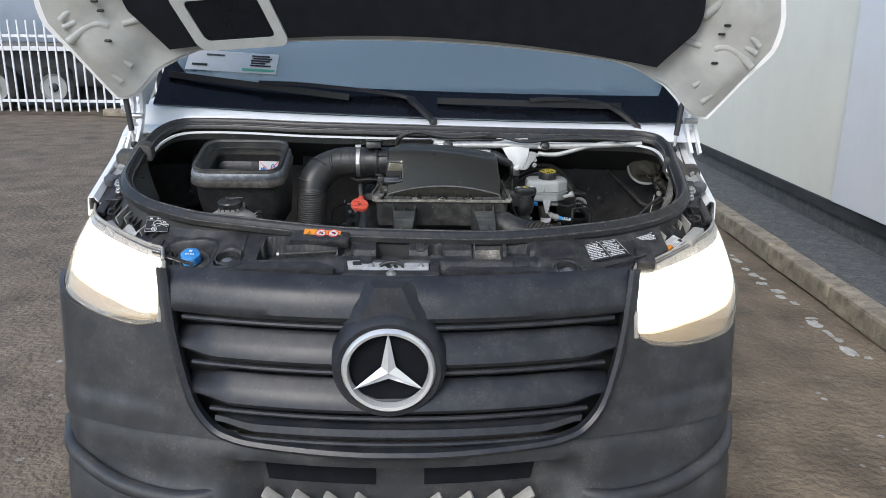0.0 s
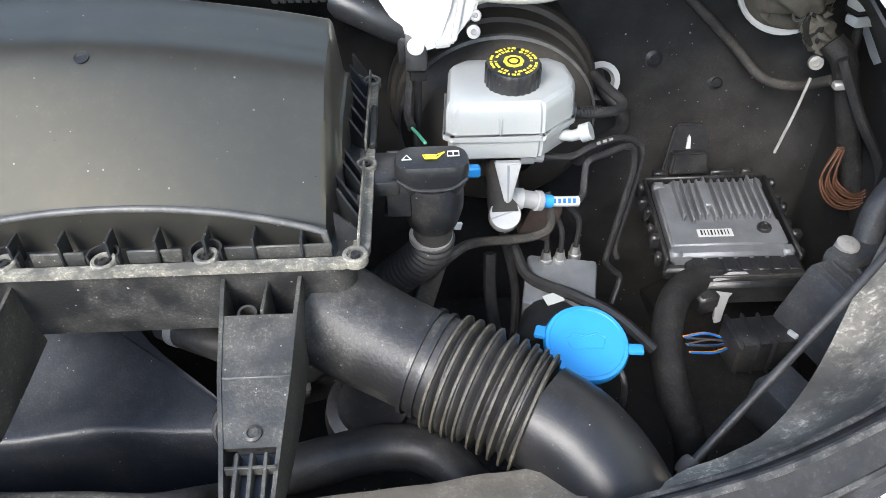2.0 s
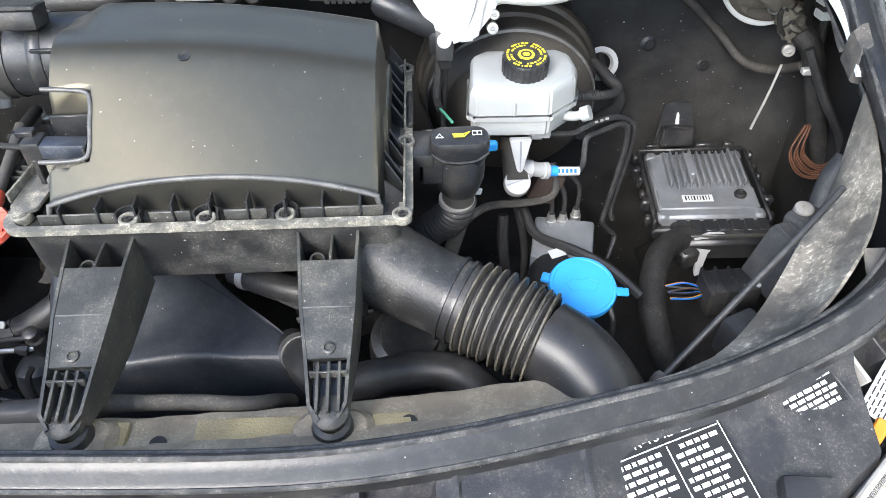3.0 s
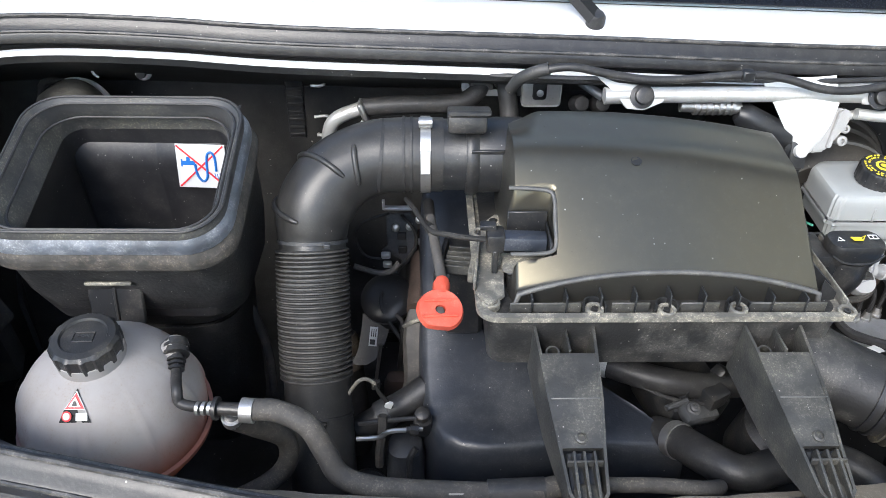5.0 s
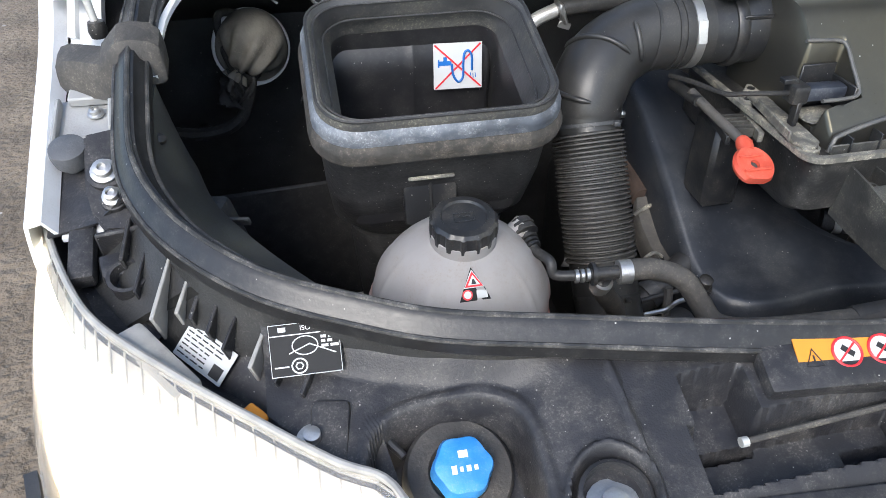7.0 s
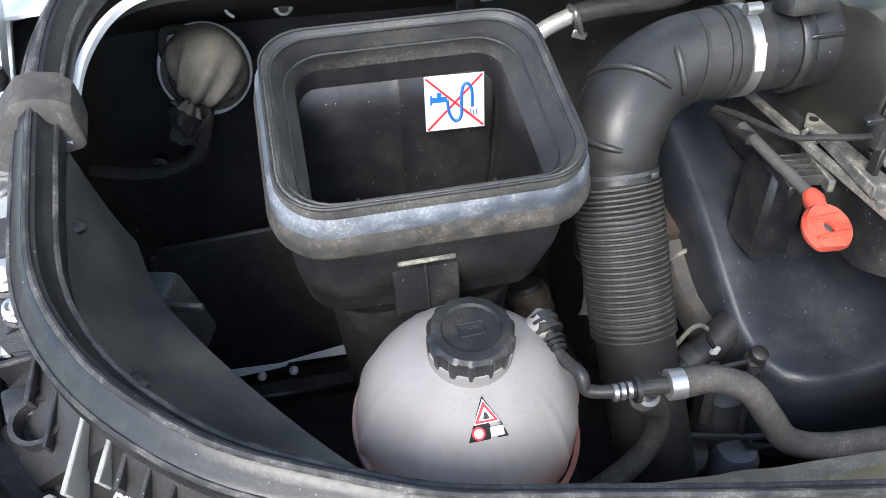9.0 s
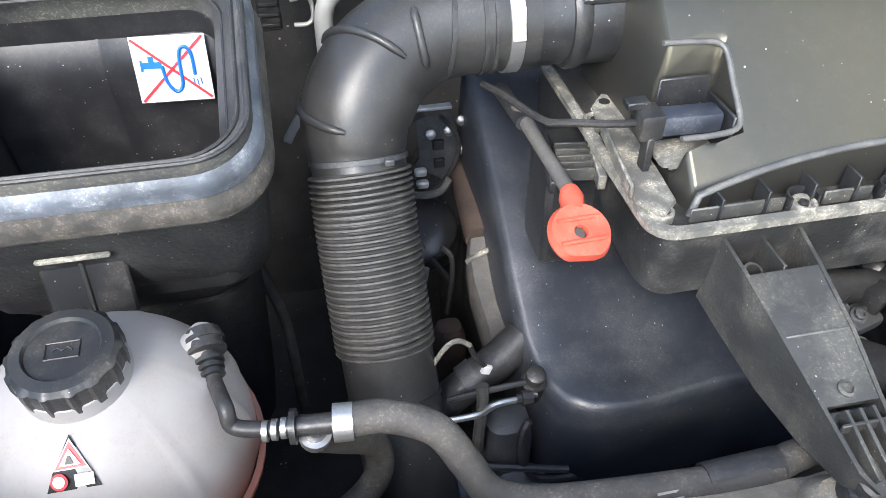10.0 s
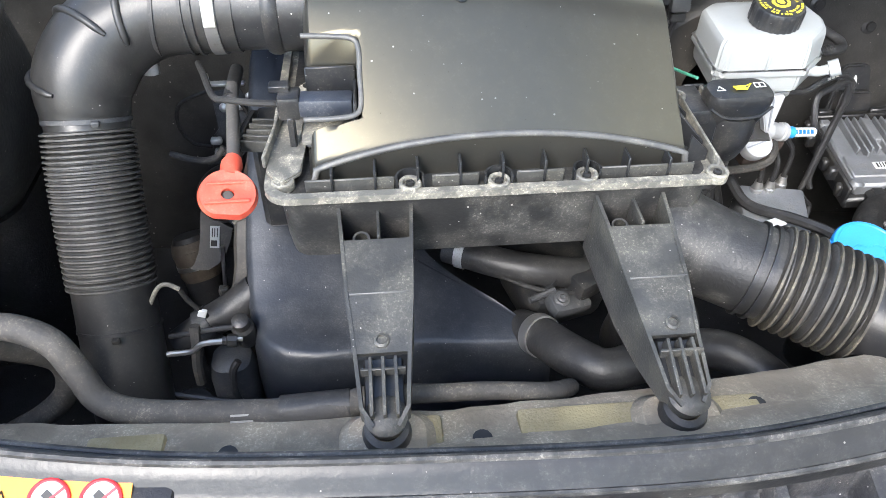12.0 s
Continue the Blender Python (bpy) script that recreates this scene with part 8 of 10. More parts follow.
    part("worn_plate_lip", tube([V(0.180, 0.217, panel_z(0.18, 0.217) + 0.001), V(0.184, 0.281, panel_z(0.184, 0.281) + 0.001), V(0.252, 0.281, panel_z(0.252, 0.281) + 0.001)], 0.0022, 8), "crest", t)
    # torn webs between the panel and the lamps
    for s in (-1, 1):
        part("web", prism([(0, 0), (0.11, 0.05), (0.115, 0.058), (0.0, 0.010)], 0.004, pose(s * 0.500, 0.185, 1.112, 20, 0, 0) @ Matrix.Diagonal((s, 1, 1, 1))), "panel", t)
    # the latch
    l = thing("bonnet_latch", (-0.02, 0.18, 1.1), "worn silver steel bonnet latch plate", "latch")
    part("plate", box(-0.012, 0.178, 1.112, 0.160, 0.040, 0.010, 0.002, 2, (12, 0, 0)), "zinc", l, "bright zinc plate")
    part("front_edge", box(-0.012, 0.158, 1.102, 0.152, 0.004, 0.018, 0.001, 1, (12, 0, 0)), "zinc", l)
    part("catch", box(-0.108, 0.187, 1.114, 0.040, 0.040, 0.012, 0.003, 2, (12, 0, 10)), "zinc", l)
    part("catch_slot", box(-0.105, 0.188, 1.1205, 0.022, 0.018, 0.004, 0.002, 1, (12, 0, 10)), "ink", l)
    part("hook", tube(spline([V(-0.05, 0.176, 1.118), V(-0.03, 0.178, 1.126), V(-0.01, 0.174, 1.128), V(0.008, 0.172, 1.122)], 5), 0.005, 10), "plastic", l)
    for x, w in ((-0.028, 0.014), (-0.012, 0.009), (0.004, 0.005)):
        part("slot", box(x, 0.176, 1.1170, w, 0.016, 0.003, 0.002, 1, (12, 0, 25)), "ink", l)
    for x in (-0.07, 0.05):
        screw(V(x, 0.178, 1.116), (0, -0.15, 1), 0.005, l)
    # urea filler
    a = thing("urea_filler", (-0.528, 0.315, 1.05), "blue urea filler cap in a grey round collar", "filler cap")
    c, ax = V(-0.537, 0.297, 1.092), V(0.04, -0.42, 0.90).normalized()
    part("collar", lathe([(0.047, -0.03), (0.047, -0.004), (0.044, 0.0), (0.027, 0.001), (0.024, -0.003), (0.0, -0.003)], c, ax, 48), "greyhose", a, "dusty grey rubber collar")
    part("lower_ring", lathe([(0.050, -0.06), (0.050, -0.016), (0.047, -0.012), (0.040, -0.012)], c + V(-0.020, 0.014, -0.002), ax, 48), "panel", a)
    q = V(0, 0, 1).rotation_difference(ax).to_matrix()
    bm = bmesh.new()
    rings = []
    for r, h in ((0.021, 0.0), (0.0245, 0.002), (0.025, 0.018), (0.023, 0.024), (0.015, 0.027), (0.0, 0.0275)):
        rings.append([c + q @ V(r * (1 + 0.05 * math.cos(6 * k * math.tau / 48)) * math.cos(k * math.tau / 48), r * (1 + 0.05 * math.cos(6 * k * math.tau / 48)) * math.sin(k * math.tau / 48), h) for k in range(48)])
    grid_faces(bm, rings)
    bmesh.ops.remove_doubles(bm, verts=bm.verts[:], dist=1e-6)
    cap = part("cap", bm, "adblue", a, "dusty blue six-lobed cap")
    e1, e2 = q @ V(1, 0, 0), q @ V(0, 1, 0)
    top = c + ax * 0.0272
    for k, (wd, ht) in enumerate(((0.008, 0.007), (0.005, 0.004), (0.007, 0.005), (0.006, 0.004))):
        part("print_bar", slab(top + e1 * (-0.009 + 0.006 * k) - e2 * 0.004, e1, e2, wd * 0.55, ht, 0.0012), "inkw", cap, smooth=False)
    part("book_mark", slab(top + e2 * 0.008, e1, e2, 0.008, 0.006, 0.0012), "inkw", cap, smooth=False)
    part("tether", tube(spline([c + q @ V(-0.044, 0.02, -0.004), c + q @ V(-0.054, 0.040, -0.006), c + q @ V(-0.02, 0.056, -0.008), c + q @ V(0.03, 0.050, -0.012)], 6), 0.004, 8), "rubber", a)


front_panel()


# ---- printed labels ----
def label_plate(name, c, u, v, w, h, mat, label, category="label"):
    u = Vector(u).normalized()
    v = (Vector(v) - u * Vector(v).dot(u)).normalized()
    n = u.cross(v)
    t = thing(name, c, label, category)
    part("sheet", slab(c, u, v, w, h, 0.001), mat, t, smooth=False)

    def at(a, b, k=1):
        return Vector(c) + u * a + v * b + n * (0.0007 + 0.0002 * k)
    return t, u, v, at


def bars(t, u, v, at, x0, x1, y, h, mat, seed, gap=0.0018):
    r = random.Random(seed)
    x = x0
    while x < x1:
        w = r.uniform(0.003, 0.010)
        if x + w > x1:
            break
        part("print_bar", slab(at(x + w / 2, y), u, v, w, h, 0.0005), mat, t, smooth=False)
        x += w + gap


def labels():
    # refrigerant notice
    t, u, v, at = label_plate("refrigerant_label", (0.514, 0.288, panel_z(0.514, 0.288) + 0.005), (0.108, 0.034, 0.012), (-0.022, 0.094, 0.034), 0.112, 0.092, "labelblack", "black refrigerant notice with rows of white print")
    writing("text", "R-134a", at(-0.004, 0.034), u, v, 0.0125, "inkw", t)
    part("book_mark", slab(at(0.026, 0.034), u, v, 0.010, 0.008, 0.0005), "inkw", t, smooth=False)
    part("rule", slab(at(0, 0.026), u, v, 0.104, 0.0010, 0.0005), "inkw", t, smooth=False)
    part("rule", slab(at(0.004, -0.008), u, v, 0.0010, 0.064, 0.0005), "inkw", t, smooth=False)
    for s in (-1, 1):
        part("rule", slab(at(0.0535 * s, 0), u, v, 0.0008, 0.085, 0.0005), "inkw", t, smooth=False)
    k = 0
    for col in ((-0.050, 0.000), (0.008, 0.050)):
        for i in range(9):
            bars(t, u, v, at, col[0] + 0.006 * (i % 3 == 0), col[1] - 0.006 * (i % 4 == 1), 0.020 - 0.0068 * i, 0.0036, "inkw", 30 + k)
            k += 1
    t, u, v, at = label_plate("refrigerant_label", (0.642, 0.354, 1.149), (0.050, 0.021, 0.006), (-0.010, 0.042, 0.022), 0.056, 0.046, "labelblack", "small black refrigerant label with white print")
    writing("text", "R-134a", at(-0.008, 0.008), u, v, 0.009, "inkw", t)
    part("warning_mark", tube([at(-0.027, 0.012), at(-0.020, 0.012), at(-0.0235, 0.018)], 0.0007, 6, closed=True), "inkw", t)
    for i in range(4):
        bars(t, u, v, at, -0.027 + 0.004 * i, 0.027, 0.001 - 0.0055 * i, 0.0034, "inkw", 60 + i)
    bars(t, u, v, at, 0.012, 0.028, 0.008, 0.005, "inkw", 71)
    # urea notice
    t, u, v, at = label_plate("urea_label", (-0.652, 0.3975, 1.1625), (0.062, -0.002, 0.0), (0.005, 0.028, 0.031), 0.062, 0.043, "labelblack", "black urea filling notice with white drawings")
    writing("text", "ISO 22241", at(0.010, 0.018), u, v, 0.0062, "inkw", t)
    bars(t, u, v, at, -0.022, -0.008, 0.018, 0.004, "inkw", 81)
    part("rule", tube([at(-0.030, -0.022), at(0.030, -0.022), at(0.030, 0.0225), at(-0.030, 0.0225)], 0.0005, 6, closed=True), "inkw", t)
    part("rule", slab(at(0, 0.013), u, v, 0.060, 0.0009, 0.0005), "inkw", t, smooth=False)
    part("drawing", tube([at(0.0 + 0.011 * math.cos(a), 0.003 + 0.008 * math.sin(a)) for a in np.linspace(0, math.tau, 22)[:-1]], 0.0006, 6, closed=True), "inkw", t)
    part("drawing", tube([at(-0.014, -0.003), at(0.004, 0.004), at(0.026, -0.006)], 0.0006, 6), "inkw", t)
    part("drawing", tube([at(-0.006 + 0.0065 * math.cos(a), -0.014 + 0.0062 * math.sin(a)) for a in np.linspace(0, math.tau, 20)[:-1]], 0.0008, 6, closed=True), "inkw", t)
    part("drawing", tube([at(-0.006 + 0.0032 * math.cos(a), -0.014 + 0.003 * math.sin(a)) for a in np.linspace(0, math.tau, 7)[:-1]], 0.0007, 6, closed=True), "inkw", t)
    part("arrow", slab(at(-0.021, -0.014), u, v, 0.012, 0.0012, 0.0005), "inkw", t, smooth=False)
    for i in range(3):
        bars(t, u, v, at, 0.014, 0.029, 0.009 - 0.004 * i, 0.0024, "inkw", 90 + i)
    # lamp labels, white, standing on the lamp housings
    for s, c in ((-1, (-0.7445, 0.444, 1.131)), (1, (0.722, 0.360, 1.132))):
        t, u, v, at = label_plate("lamp_label", c, (0.041, s * 0.042, -0.012) if s < 0 else (0.043, 0.046, 0.012), (0.026, 0.006, 0.019) if s < 0 else (-0.022, 0.020, 0.010), 0.060, 0.034, "paper", "white paper part label on the lamp housing")
        for i in range(7):
            bars(t, u, v, at, -0.027, 0.026 - 0.016 * (i > 2) - 0.004 * (i % 2), 0.0135 - 0.0043 * i, 0.0012, "ink", 100 + i + 20 * s, 0.0025)
        part("code_block", slab(at(0.020, -0.008), u, v, 0.012, 0.012, 0.0005), "ink", t, "dark printed block", smooth=False)
    # orange warning
    t, u, v, at = label_plate("warning_label", (-0.202, 0.292, 1.168), (0.09, -0.008, 0.0), (0, 0.05, 0.028), 0.094, 0.036, "orange", "orange warning label with round prohibition signs")
    part("block", box(-0.205, 0.290, 1.154, 0.150, 0.046, 0.024, 0.005, 2, (20, 0, -5)), "panel", t)
    part("triangle", tube([at(-0.041, -0.010), at(-0.025, -0.010), at(-0.033, 0.005)], 0.0008, 6, closed=True), "ink", t)
    part("mark", slab(at(-0.033, -0.004), u, v, 0.0014, 0.007, 0.0005), "ink", t, smooth=False)
    for x in (-0.003, 0.029):
        circ = [(math.cos(a), math.sin(a)) for a in np.linspace(0, math.tau, 25)[:-1]]
        bm = bmesh.new()
        bm.faces.new([bm.verts.new(at(x + 0.0125 * a, 0.0125 * b)) for a, b in circ])
        part("sign_face", bm, "paper", t, smooth=False)
        part("sign_ring", tube([at(x + 0.0125 * a, 0.0125 * b, 2) for a, b in circ], 0.0012, 6, closed=True), "inkr", t)
        part("sign_stroke", slab(at(x, 0, 4), u + v * 0.9, v - u, 0.024, 0.0016, 0.0005), "inkr", t, smooth=False)
        part("pictogram", slab(at(x + 0.001, 0.001, 2), u + v * -0.8, v + u, 0.012, 0.005, 0.0005), "ink", t, smooth=False)


labels()


# ---- radiator beam, large hoses ----
def beam():
    t = thing("radiator_beam", (0.05, 0.37, 1.0), "dust-covered beam above the radiator", "beam")
    rows = []
    for x in np.linspace(-0.50, 0.46, 70):
        bow = 0.04 * (abs(x) / 0.5) ** 2
        w = 0.003 * noise.noise((x * 30, 0, 0))
        rows.append([V(x, 0.405 + bow + w, 1.045), V(x, 0.402 + bow + w, 1.082), V(x, 0.392 + bow, 1.088), V(x, 0.366 + bow, 1.092 + w), V(x, 0.352 + bow, 1.104), V(x, 0.325 + bow, 1.110), V(x, 0.30 + bow, 1.10)])
    part("rail", solid(rows, 0.004), "dusty", t, "rail thick with brown dust")
    for x0, w in ((0.155, 0.10), (0.02, 0.05), (0.285, 0.04), (-0.20, 0.06)):
        part("foam_block", box(x0, 0.372, 1.088, w, 0.036, 0.014, 0.004, 2), "foam", t, "yellowish foam strip")
    for x in (-0.12, 0.075, 0.30):
        part("rail_hole", lathe([(0.008, 0), (0.008, 0.002), (0, 0.002)], (x, 0.363 + 0.04 * (x / 0.5) ** 2, 1.0925), (0, -0.1, 1), 14), "ink", t)
    for cx in (0.0015, 0.232):
        s = part("foot_seat", loft([[V(cx + x * k, 0.358 + y * k, z) for x, y in rrect(0.075, 0.07, 0.02, 4)] for k, z in ((1.1, 1.06), (1.0, 1.095), (0.8, 1.103))]), "dusty", t, "dusty bracket seat")
    part("radiator", box(0.0, 0.40, 0.80, 0.95, 0.06, 0.50, 0.01, 1), "deep", t, "dark radiator pack below")


beam()


def big_hoses():
    t = thing("radiator_hose", (0.28, 0.5, 0.95), "thick black rubber radiator hose with steel clamp", "hose")
    p = spline([V(0.150, 0.590, 0.965), V(0.165, 0.560, 0.985), V(0.185, 0.515, 1.005), V(0.215, 0.488, 1.010), V(0.255, 0.500, 1.005), V(0.305, 0.515, 1.0), V(0.352, 0.508, 0.998), V(0.388, 0.468, 0.99), V(0.400, 0.43, 0.965), V(0.402, 0.41, 0.90)], 7)
    part("hose", tube(p, 0.0215, 24), "rubber", t)
    part("clamp", tube([p[6], p[8]], 0.0235, 26), "steel", t, "bright spring clamp")
    t2 = thing("engine_pipe", (0.15, 0.75, 0.9), "dark engine pipes and rubber hoses behind the cover", "hose")
    part("hose", tube(spline([V(0.075, 0.675, 1.015), V(0.109, 0.655, 1.016), V(0.142, 0.640, 1.015), V(0.178, 0.632, 1.012), V(0.225, 0.635, 1.002), V(0.275, 0.655, 0.985)], 6), 0.0175, 20), "rubber", t2)
    part("collar", tube([V(0.088, 0.667, 1.0155), V(0.097, 0.662, 1.016)], 0.019, 20), "silver", t2, "pale hose collar")
    part("hose", tube(spline([V(0.12, 0.66, 1.02), V(0.16, 0.64, 1.005), V(0.21, 0.64, 0.995), V(0.26, 0.66, 0.98)], 6), 0.008, 12), "rubber", t2)
    part("housing", lathe([(0.045, -0.05), (0.048, 0.0), (0.046, 0.02), (0.036, 0.026), (0.034, 0.034), (0, 0.034)], (0.295, 0.575, 0.975), (0.1, -0.3, 1), 30), "plastic", t2, "round black housing")
    part("block", box(0.20, 0.66, 0.965, 0.10, 0.09, 0.06, 0.012, 2, (10, 5, 20)), "plastic", t2)
    for k, (x, y, z, sx, sy, sz) in enumerate(((0.225, 0.62, 1.0, 0.035, 0.03, 0.03), (0.19, 0.625, 1.005, 0.02, 0.02, 0.025), (0.245, 0.65, 1.01, 0.03, 0.02, 0.02))):
        part("lug", box(x, y, z, sx, sy, sz, 0.006, 2, (10, 20 * k, 30)), "plastic", t2)
    part("flange_casting", box(0.205, 0.606, 0.985, 0.05, 0.03, 0.02, 0.006, 2, (15, 10, 20)), "lampback", t2, "grey cast flange")
    screw(V(0.196, 0.600, 0.997), (0, -0.4, 0.9), 0.006, t2, "lampback")
    part("guide_rod", tube([V(0.16, 0.600, 0.998), V(0.19, 0.612, 1.000)], 0.004, 8), "lampback", t2)
    cable([V(0.13, 0.63, 1.01), V(0.17, 0.615, 1.0), V(0.215, 0.61, 0.995), V(0.25, 0.625, 0.985)], 0.003, "rubber", t2)


big_hoses()


# ---- engine parts seen past the ribbed hose ----
def engine_side():
    t = thing("engine", (-0.17, 0.8, 0.8), "dark engine parts, pulley, pipes and plugs beside the cover", "engine part")
    part("block", box(-0.10, 1.03, 0.72, 0.16, 0.22, 0.4, 0.03, 2), "deep", t)
    can = V(-0.203, 0.862, 0.962)
    cax = (-0.15, -0.50, 0.82)
    part("canister", lathe([(0.030, -0.045), (0.040, -0.036), (0.043, -0.026), (0.043, -0.010), (0.039, -0.003), (0.035, 0.002), (0.039, 0.006), (0.041, 0.010), (0.041, 0.019), (0.036, 0.024), (0.018, 0.027), (0, 0.027)], can, cax, 40), "gloss", t, "glossy black round canister")
    part("canister_band", lathe([(0.0434, -0.020), (0.0438, -0.016), (0.0434, -0.013)], can, cax, 40), "greyhose", t)
    strip = [(-0.2205, 0.845, 0.950, 0.0225), (-0.222, 0.838, 0.940, 0.0220), (-0.2265, 0.826, 0.921, 0.0200), (-0.232, 0.814, 0.905, 0.0180), (-0.240, 0.803, 0.895, 0.0155), (-0.250, 0.797, 0.890, 0.0120)]
    tag = part("tag_plate", solid([[V(x - w, y, z + 0.1 * w), V(x, y - 0.002, z), V(x + w, y, z - 0.1 * w)] for x, y, z, w in strip], 0.003), "bracketgrey", t, "grey-beige curved bracket with paper tag")
    tu, tv = V(1, 0.0, -0.12).normalized(), V(0.17, 0.55, 0.82).normalized()
    tc = V(-0.2265, 0.8215, 0.9255)
    part("tag", slab(tc, tu, tv, 0.0125, 0.030, 0.001), "paper", tag, smooth=False)
    part("code_block", slab(tc - tv * 0.0085 + V(0, -0.0008, 0.0004), tu, tv, 0.008, 0.008, 0.0012), "ink", tag, smooth=False)
    for k in range(3):
        part("tag_bar", slab(tc + tv * 0.006 + tu * (0.0032 * k - 0.0035) + V(0, -0.0008, 0.0004), tu, tv, 0.0012, 0.012, 0.0012), "ink", tag, smooth=False)
    part("rod", tube([V(-0.214, 0.802, 0.925), V(-0.2255, 0.80, 0.84)], 0.0028, 8), "steel", t)
    part("rod", tube(spline([V(-0.190, 0.815, 0.975), V(-0.181, 0.805, 0.968), V(-0.181, 0.80, 0.94), V(-0.187, 0.80, 0.88)], 4), 0.0032, 8), "greyhose", t)
    part("rod_clip", box(-0.2245, 0.795, 0.848, 0.014, 0.012, 0.016, 0.002, 1), "rimdust", t)
    # the dusty flat duct beside the cover and the black hose that joins it
    part("rear_pipe", tube(spline([V(-0.150, 0.93, 1.04), V(-0.152, 0.85, 1.03), V(-0.156, 0.77, 1.02)], 5), 0.017, 18), "brown", t, "dull brown metal pipe")
    duct = [(-0.157, 0.765, 1.016, 0.0145), (-0.158, 0.752, 1.006, 0.0185), (-0.158, 0.725, 0.990, 0.0195), (-0.156, 0.70, 0.978, 0.0195), (-0.154, 0.672, 0.974, 0.021), (-0.156, 0.650, 0.976, 0.022)]
    part("flat_duct", loft([[V(x + a * w, y, z + b) for a, b in ((-1, -0.022), (-1, 0.004), (-0.75, 0.011), (0.75, 0.011), (1, 0.004), (1, -0.022))] for x, y, z, w in duct]), "bracketgrey", t, "dusty grey-brown flat duct", angle=50)
    part("duct_lip", tube(spline([V(-0.1765, 0.748, 1.009), V(-0.166, 0.746, 1.018), V(-0.152, 0.748, 1.022), V(-0.141, 0.754, 1.014)], 5), 0.003, 8), "rimdust", t)
    part("elbow", tube(spline([V(-0.143, 0.645, 0.993), V(-0.172, 0.632, 0.978), V(-0.198, 0.624, 0.966), V(-0.232, 0.615, 0.945)], 6), [0.019] * 12 + [0.018] * 7, 18), "rubber", t, "short black rubber hose")
    part("elbow_clamp", tube([V(-0.192, 0.626, 0.969), V(-0.206, 0.622, 0.962)], 0.0205, 20), "lampback", t)
    part("bracket_block", loft([[V(-0.190 + x * k, 0.775 + y * k, z) for x, y in rrect(0.035, 0.03, 0.010, 4)] for k, z in ((1.2, 0.80), (1.1, 0.87), (0.8, 0.885))]), "brown", t)
    part("clip", box(-0.192, 0.599, 1.009, 0.009, 0.005, 0.010, 0.001, 1, (0, 20, 0)), "paper", t)
    cable([V(-0.189, 0.602, 1.001), V(-0.193, 0.60, 1.012), V(-0.203, 0.60, 1.028), V(-0.208, 0.60, 1.044)], 0.0026, "tape", t, "wire")
    cable([V(-0.208, 0.60, 1.045), V(-0.219, 0.60, 1.053), V(-0.230, 0.60, 1.047), V(-0.242, 0.60, 1.026)], 0.0024, "rimdust", t, "wire", "pale corrugated wire sleeve")
    cable([V(-0.199, 0.585, 1.005), V(-0.200, 0.578, 0.985), V(-0.204, 0.572, 0.955), V(-0.205, 0.57, 0.93)], 0.0058, "greyhose", t)
    cable([V(-0.150, 0.575, 0.992), V(-0.165, 0.572, 0.993), V(-0.190, 0.570, 0.993), V(-0.205, 0.572, 0.980), V(-0.232, 0.575, 0.974)], 0.0032, "steel", t, "thin_pipe", "bright thin metal pipe")
    cable([V(-0.145, 0.585, 1.0), V(-0.170, 0.582, 1.002), V(-0.20, 0.585, 0.995), V(-0.23, 0.59, 0.985)], 0.003, "rubber", t, "thin_pipe")
    part("pipe_nut", lathe([(0.007, -0.005), (0.007, 0.005), (0.0045, 0.006), (0.0045, 0.010), (0, 0.010)], (-0.160, 0.572, 0.993), (-1, 0, 0.1), 8), "plastic", t)
    part("sensor_body", lathe([(0.012, -0.03), (0.012, 0.0), (0.009, 0.003), (0.009, 0.014), (0.006, 0.016), (0, 0.016)], (-0.150, 0.585, 1.0), (0, -0.3, 1), 16), "plastic", t)
    part("casting", loft([[V(-0.172 + x * k, 0.590 + y * k, z) for x, y in rrect(0.05, 0.05, 0.018, 5)] for k, z in ((1.0, 0.84), (1.0, 0.925), (0.85, 0.945), (0.5, 0.952))]), "lampback", t, "grey cast housing", angle=40)
    part("lower_casting", loft([[V(-0.160 + x * k, 0.555 + y * k, z) for x, y in rrect(0.055, 0.05, 0.024, 5)] for k, z in ((1.0, 0.80), (1.0, 0.872), (0.8, 0.884), (0.4, 0.886))]), "alloy", t, "dull cast end", angle=40)
    cable([V(-0.158, 0.565, 0.968), V(-0.165, 0.56, 0.955), V(-0.166, 0.555, 0.925), V(-0.155, 0.55, 0.898), V(-0.138, 0.548, 0.890), V(-0.10, 0.548, 0.885)], 0.0042, "rubber", t)
    part("round_cover", lathe([(0.030, -0.05), (0.030, 0.0), (0.026, 0.006), (0.014, 0.009), (0, 0.010)], (-0.222, 0.565, 0.885), (0, -0.4, 1), 24), "plastic", t)
    part("cross_brace", tube([V(-0.235, 0.56, 0.925), V(-0.12, 0.545, 0.905)], 0.004, 8), "rubber", t)
    # top rear: slotted plate, plugs and wire loops
    m = Matrix.LocRotScale(V(-0.184, 0.885, 1.07), Matrix.Rotation(radians(85), 3, "X").to_quaternion(), None)
    b = part("bracket", prism([(-0.021, 0.040), (0.016, 0.042), (0.027, 0.020), (0.025, -0.026), (0.008, -0.044), (-0.012, -0.030), (-0.028, -0.022), (-0.018, -0.012)], 0.004, m, 0.001), "lampback", t, "blue-grey slotted bracket plate")
    for x, z in ((-0.181, 1.076), (-0.180, 1.051)):
        part("slot", box(x, 0.878, z, 0.013, 0.006, 0.012, 0.001, 1), "ink", b)
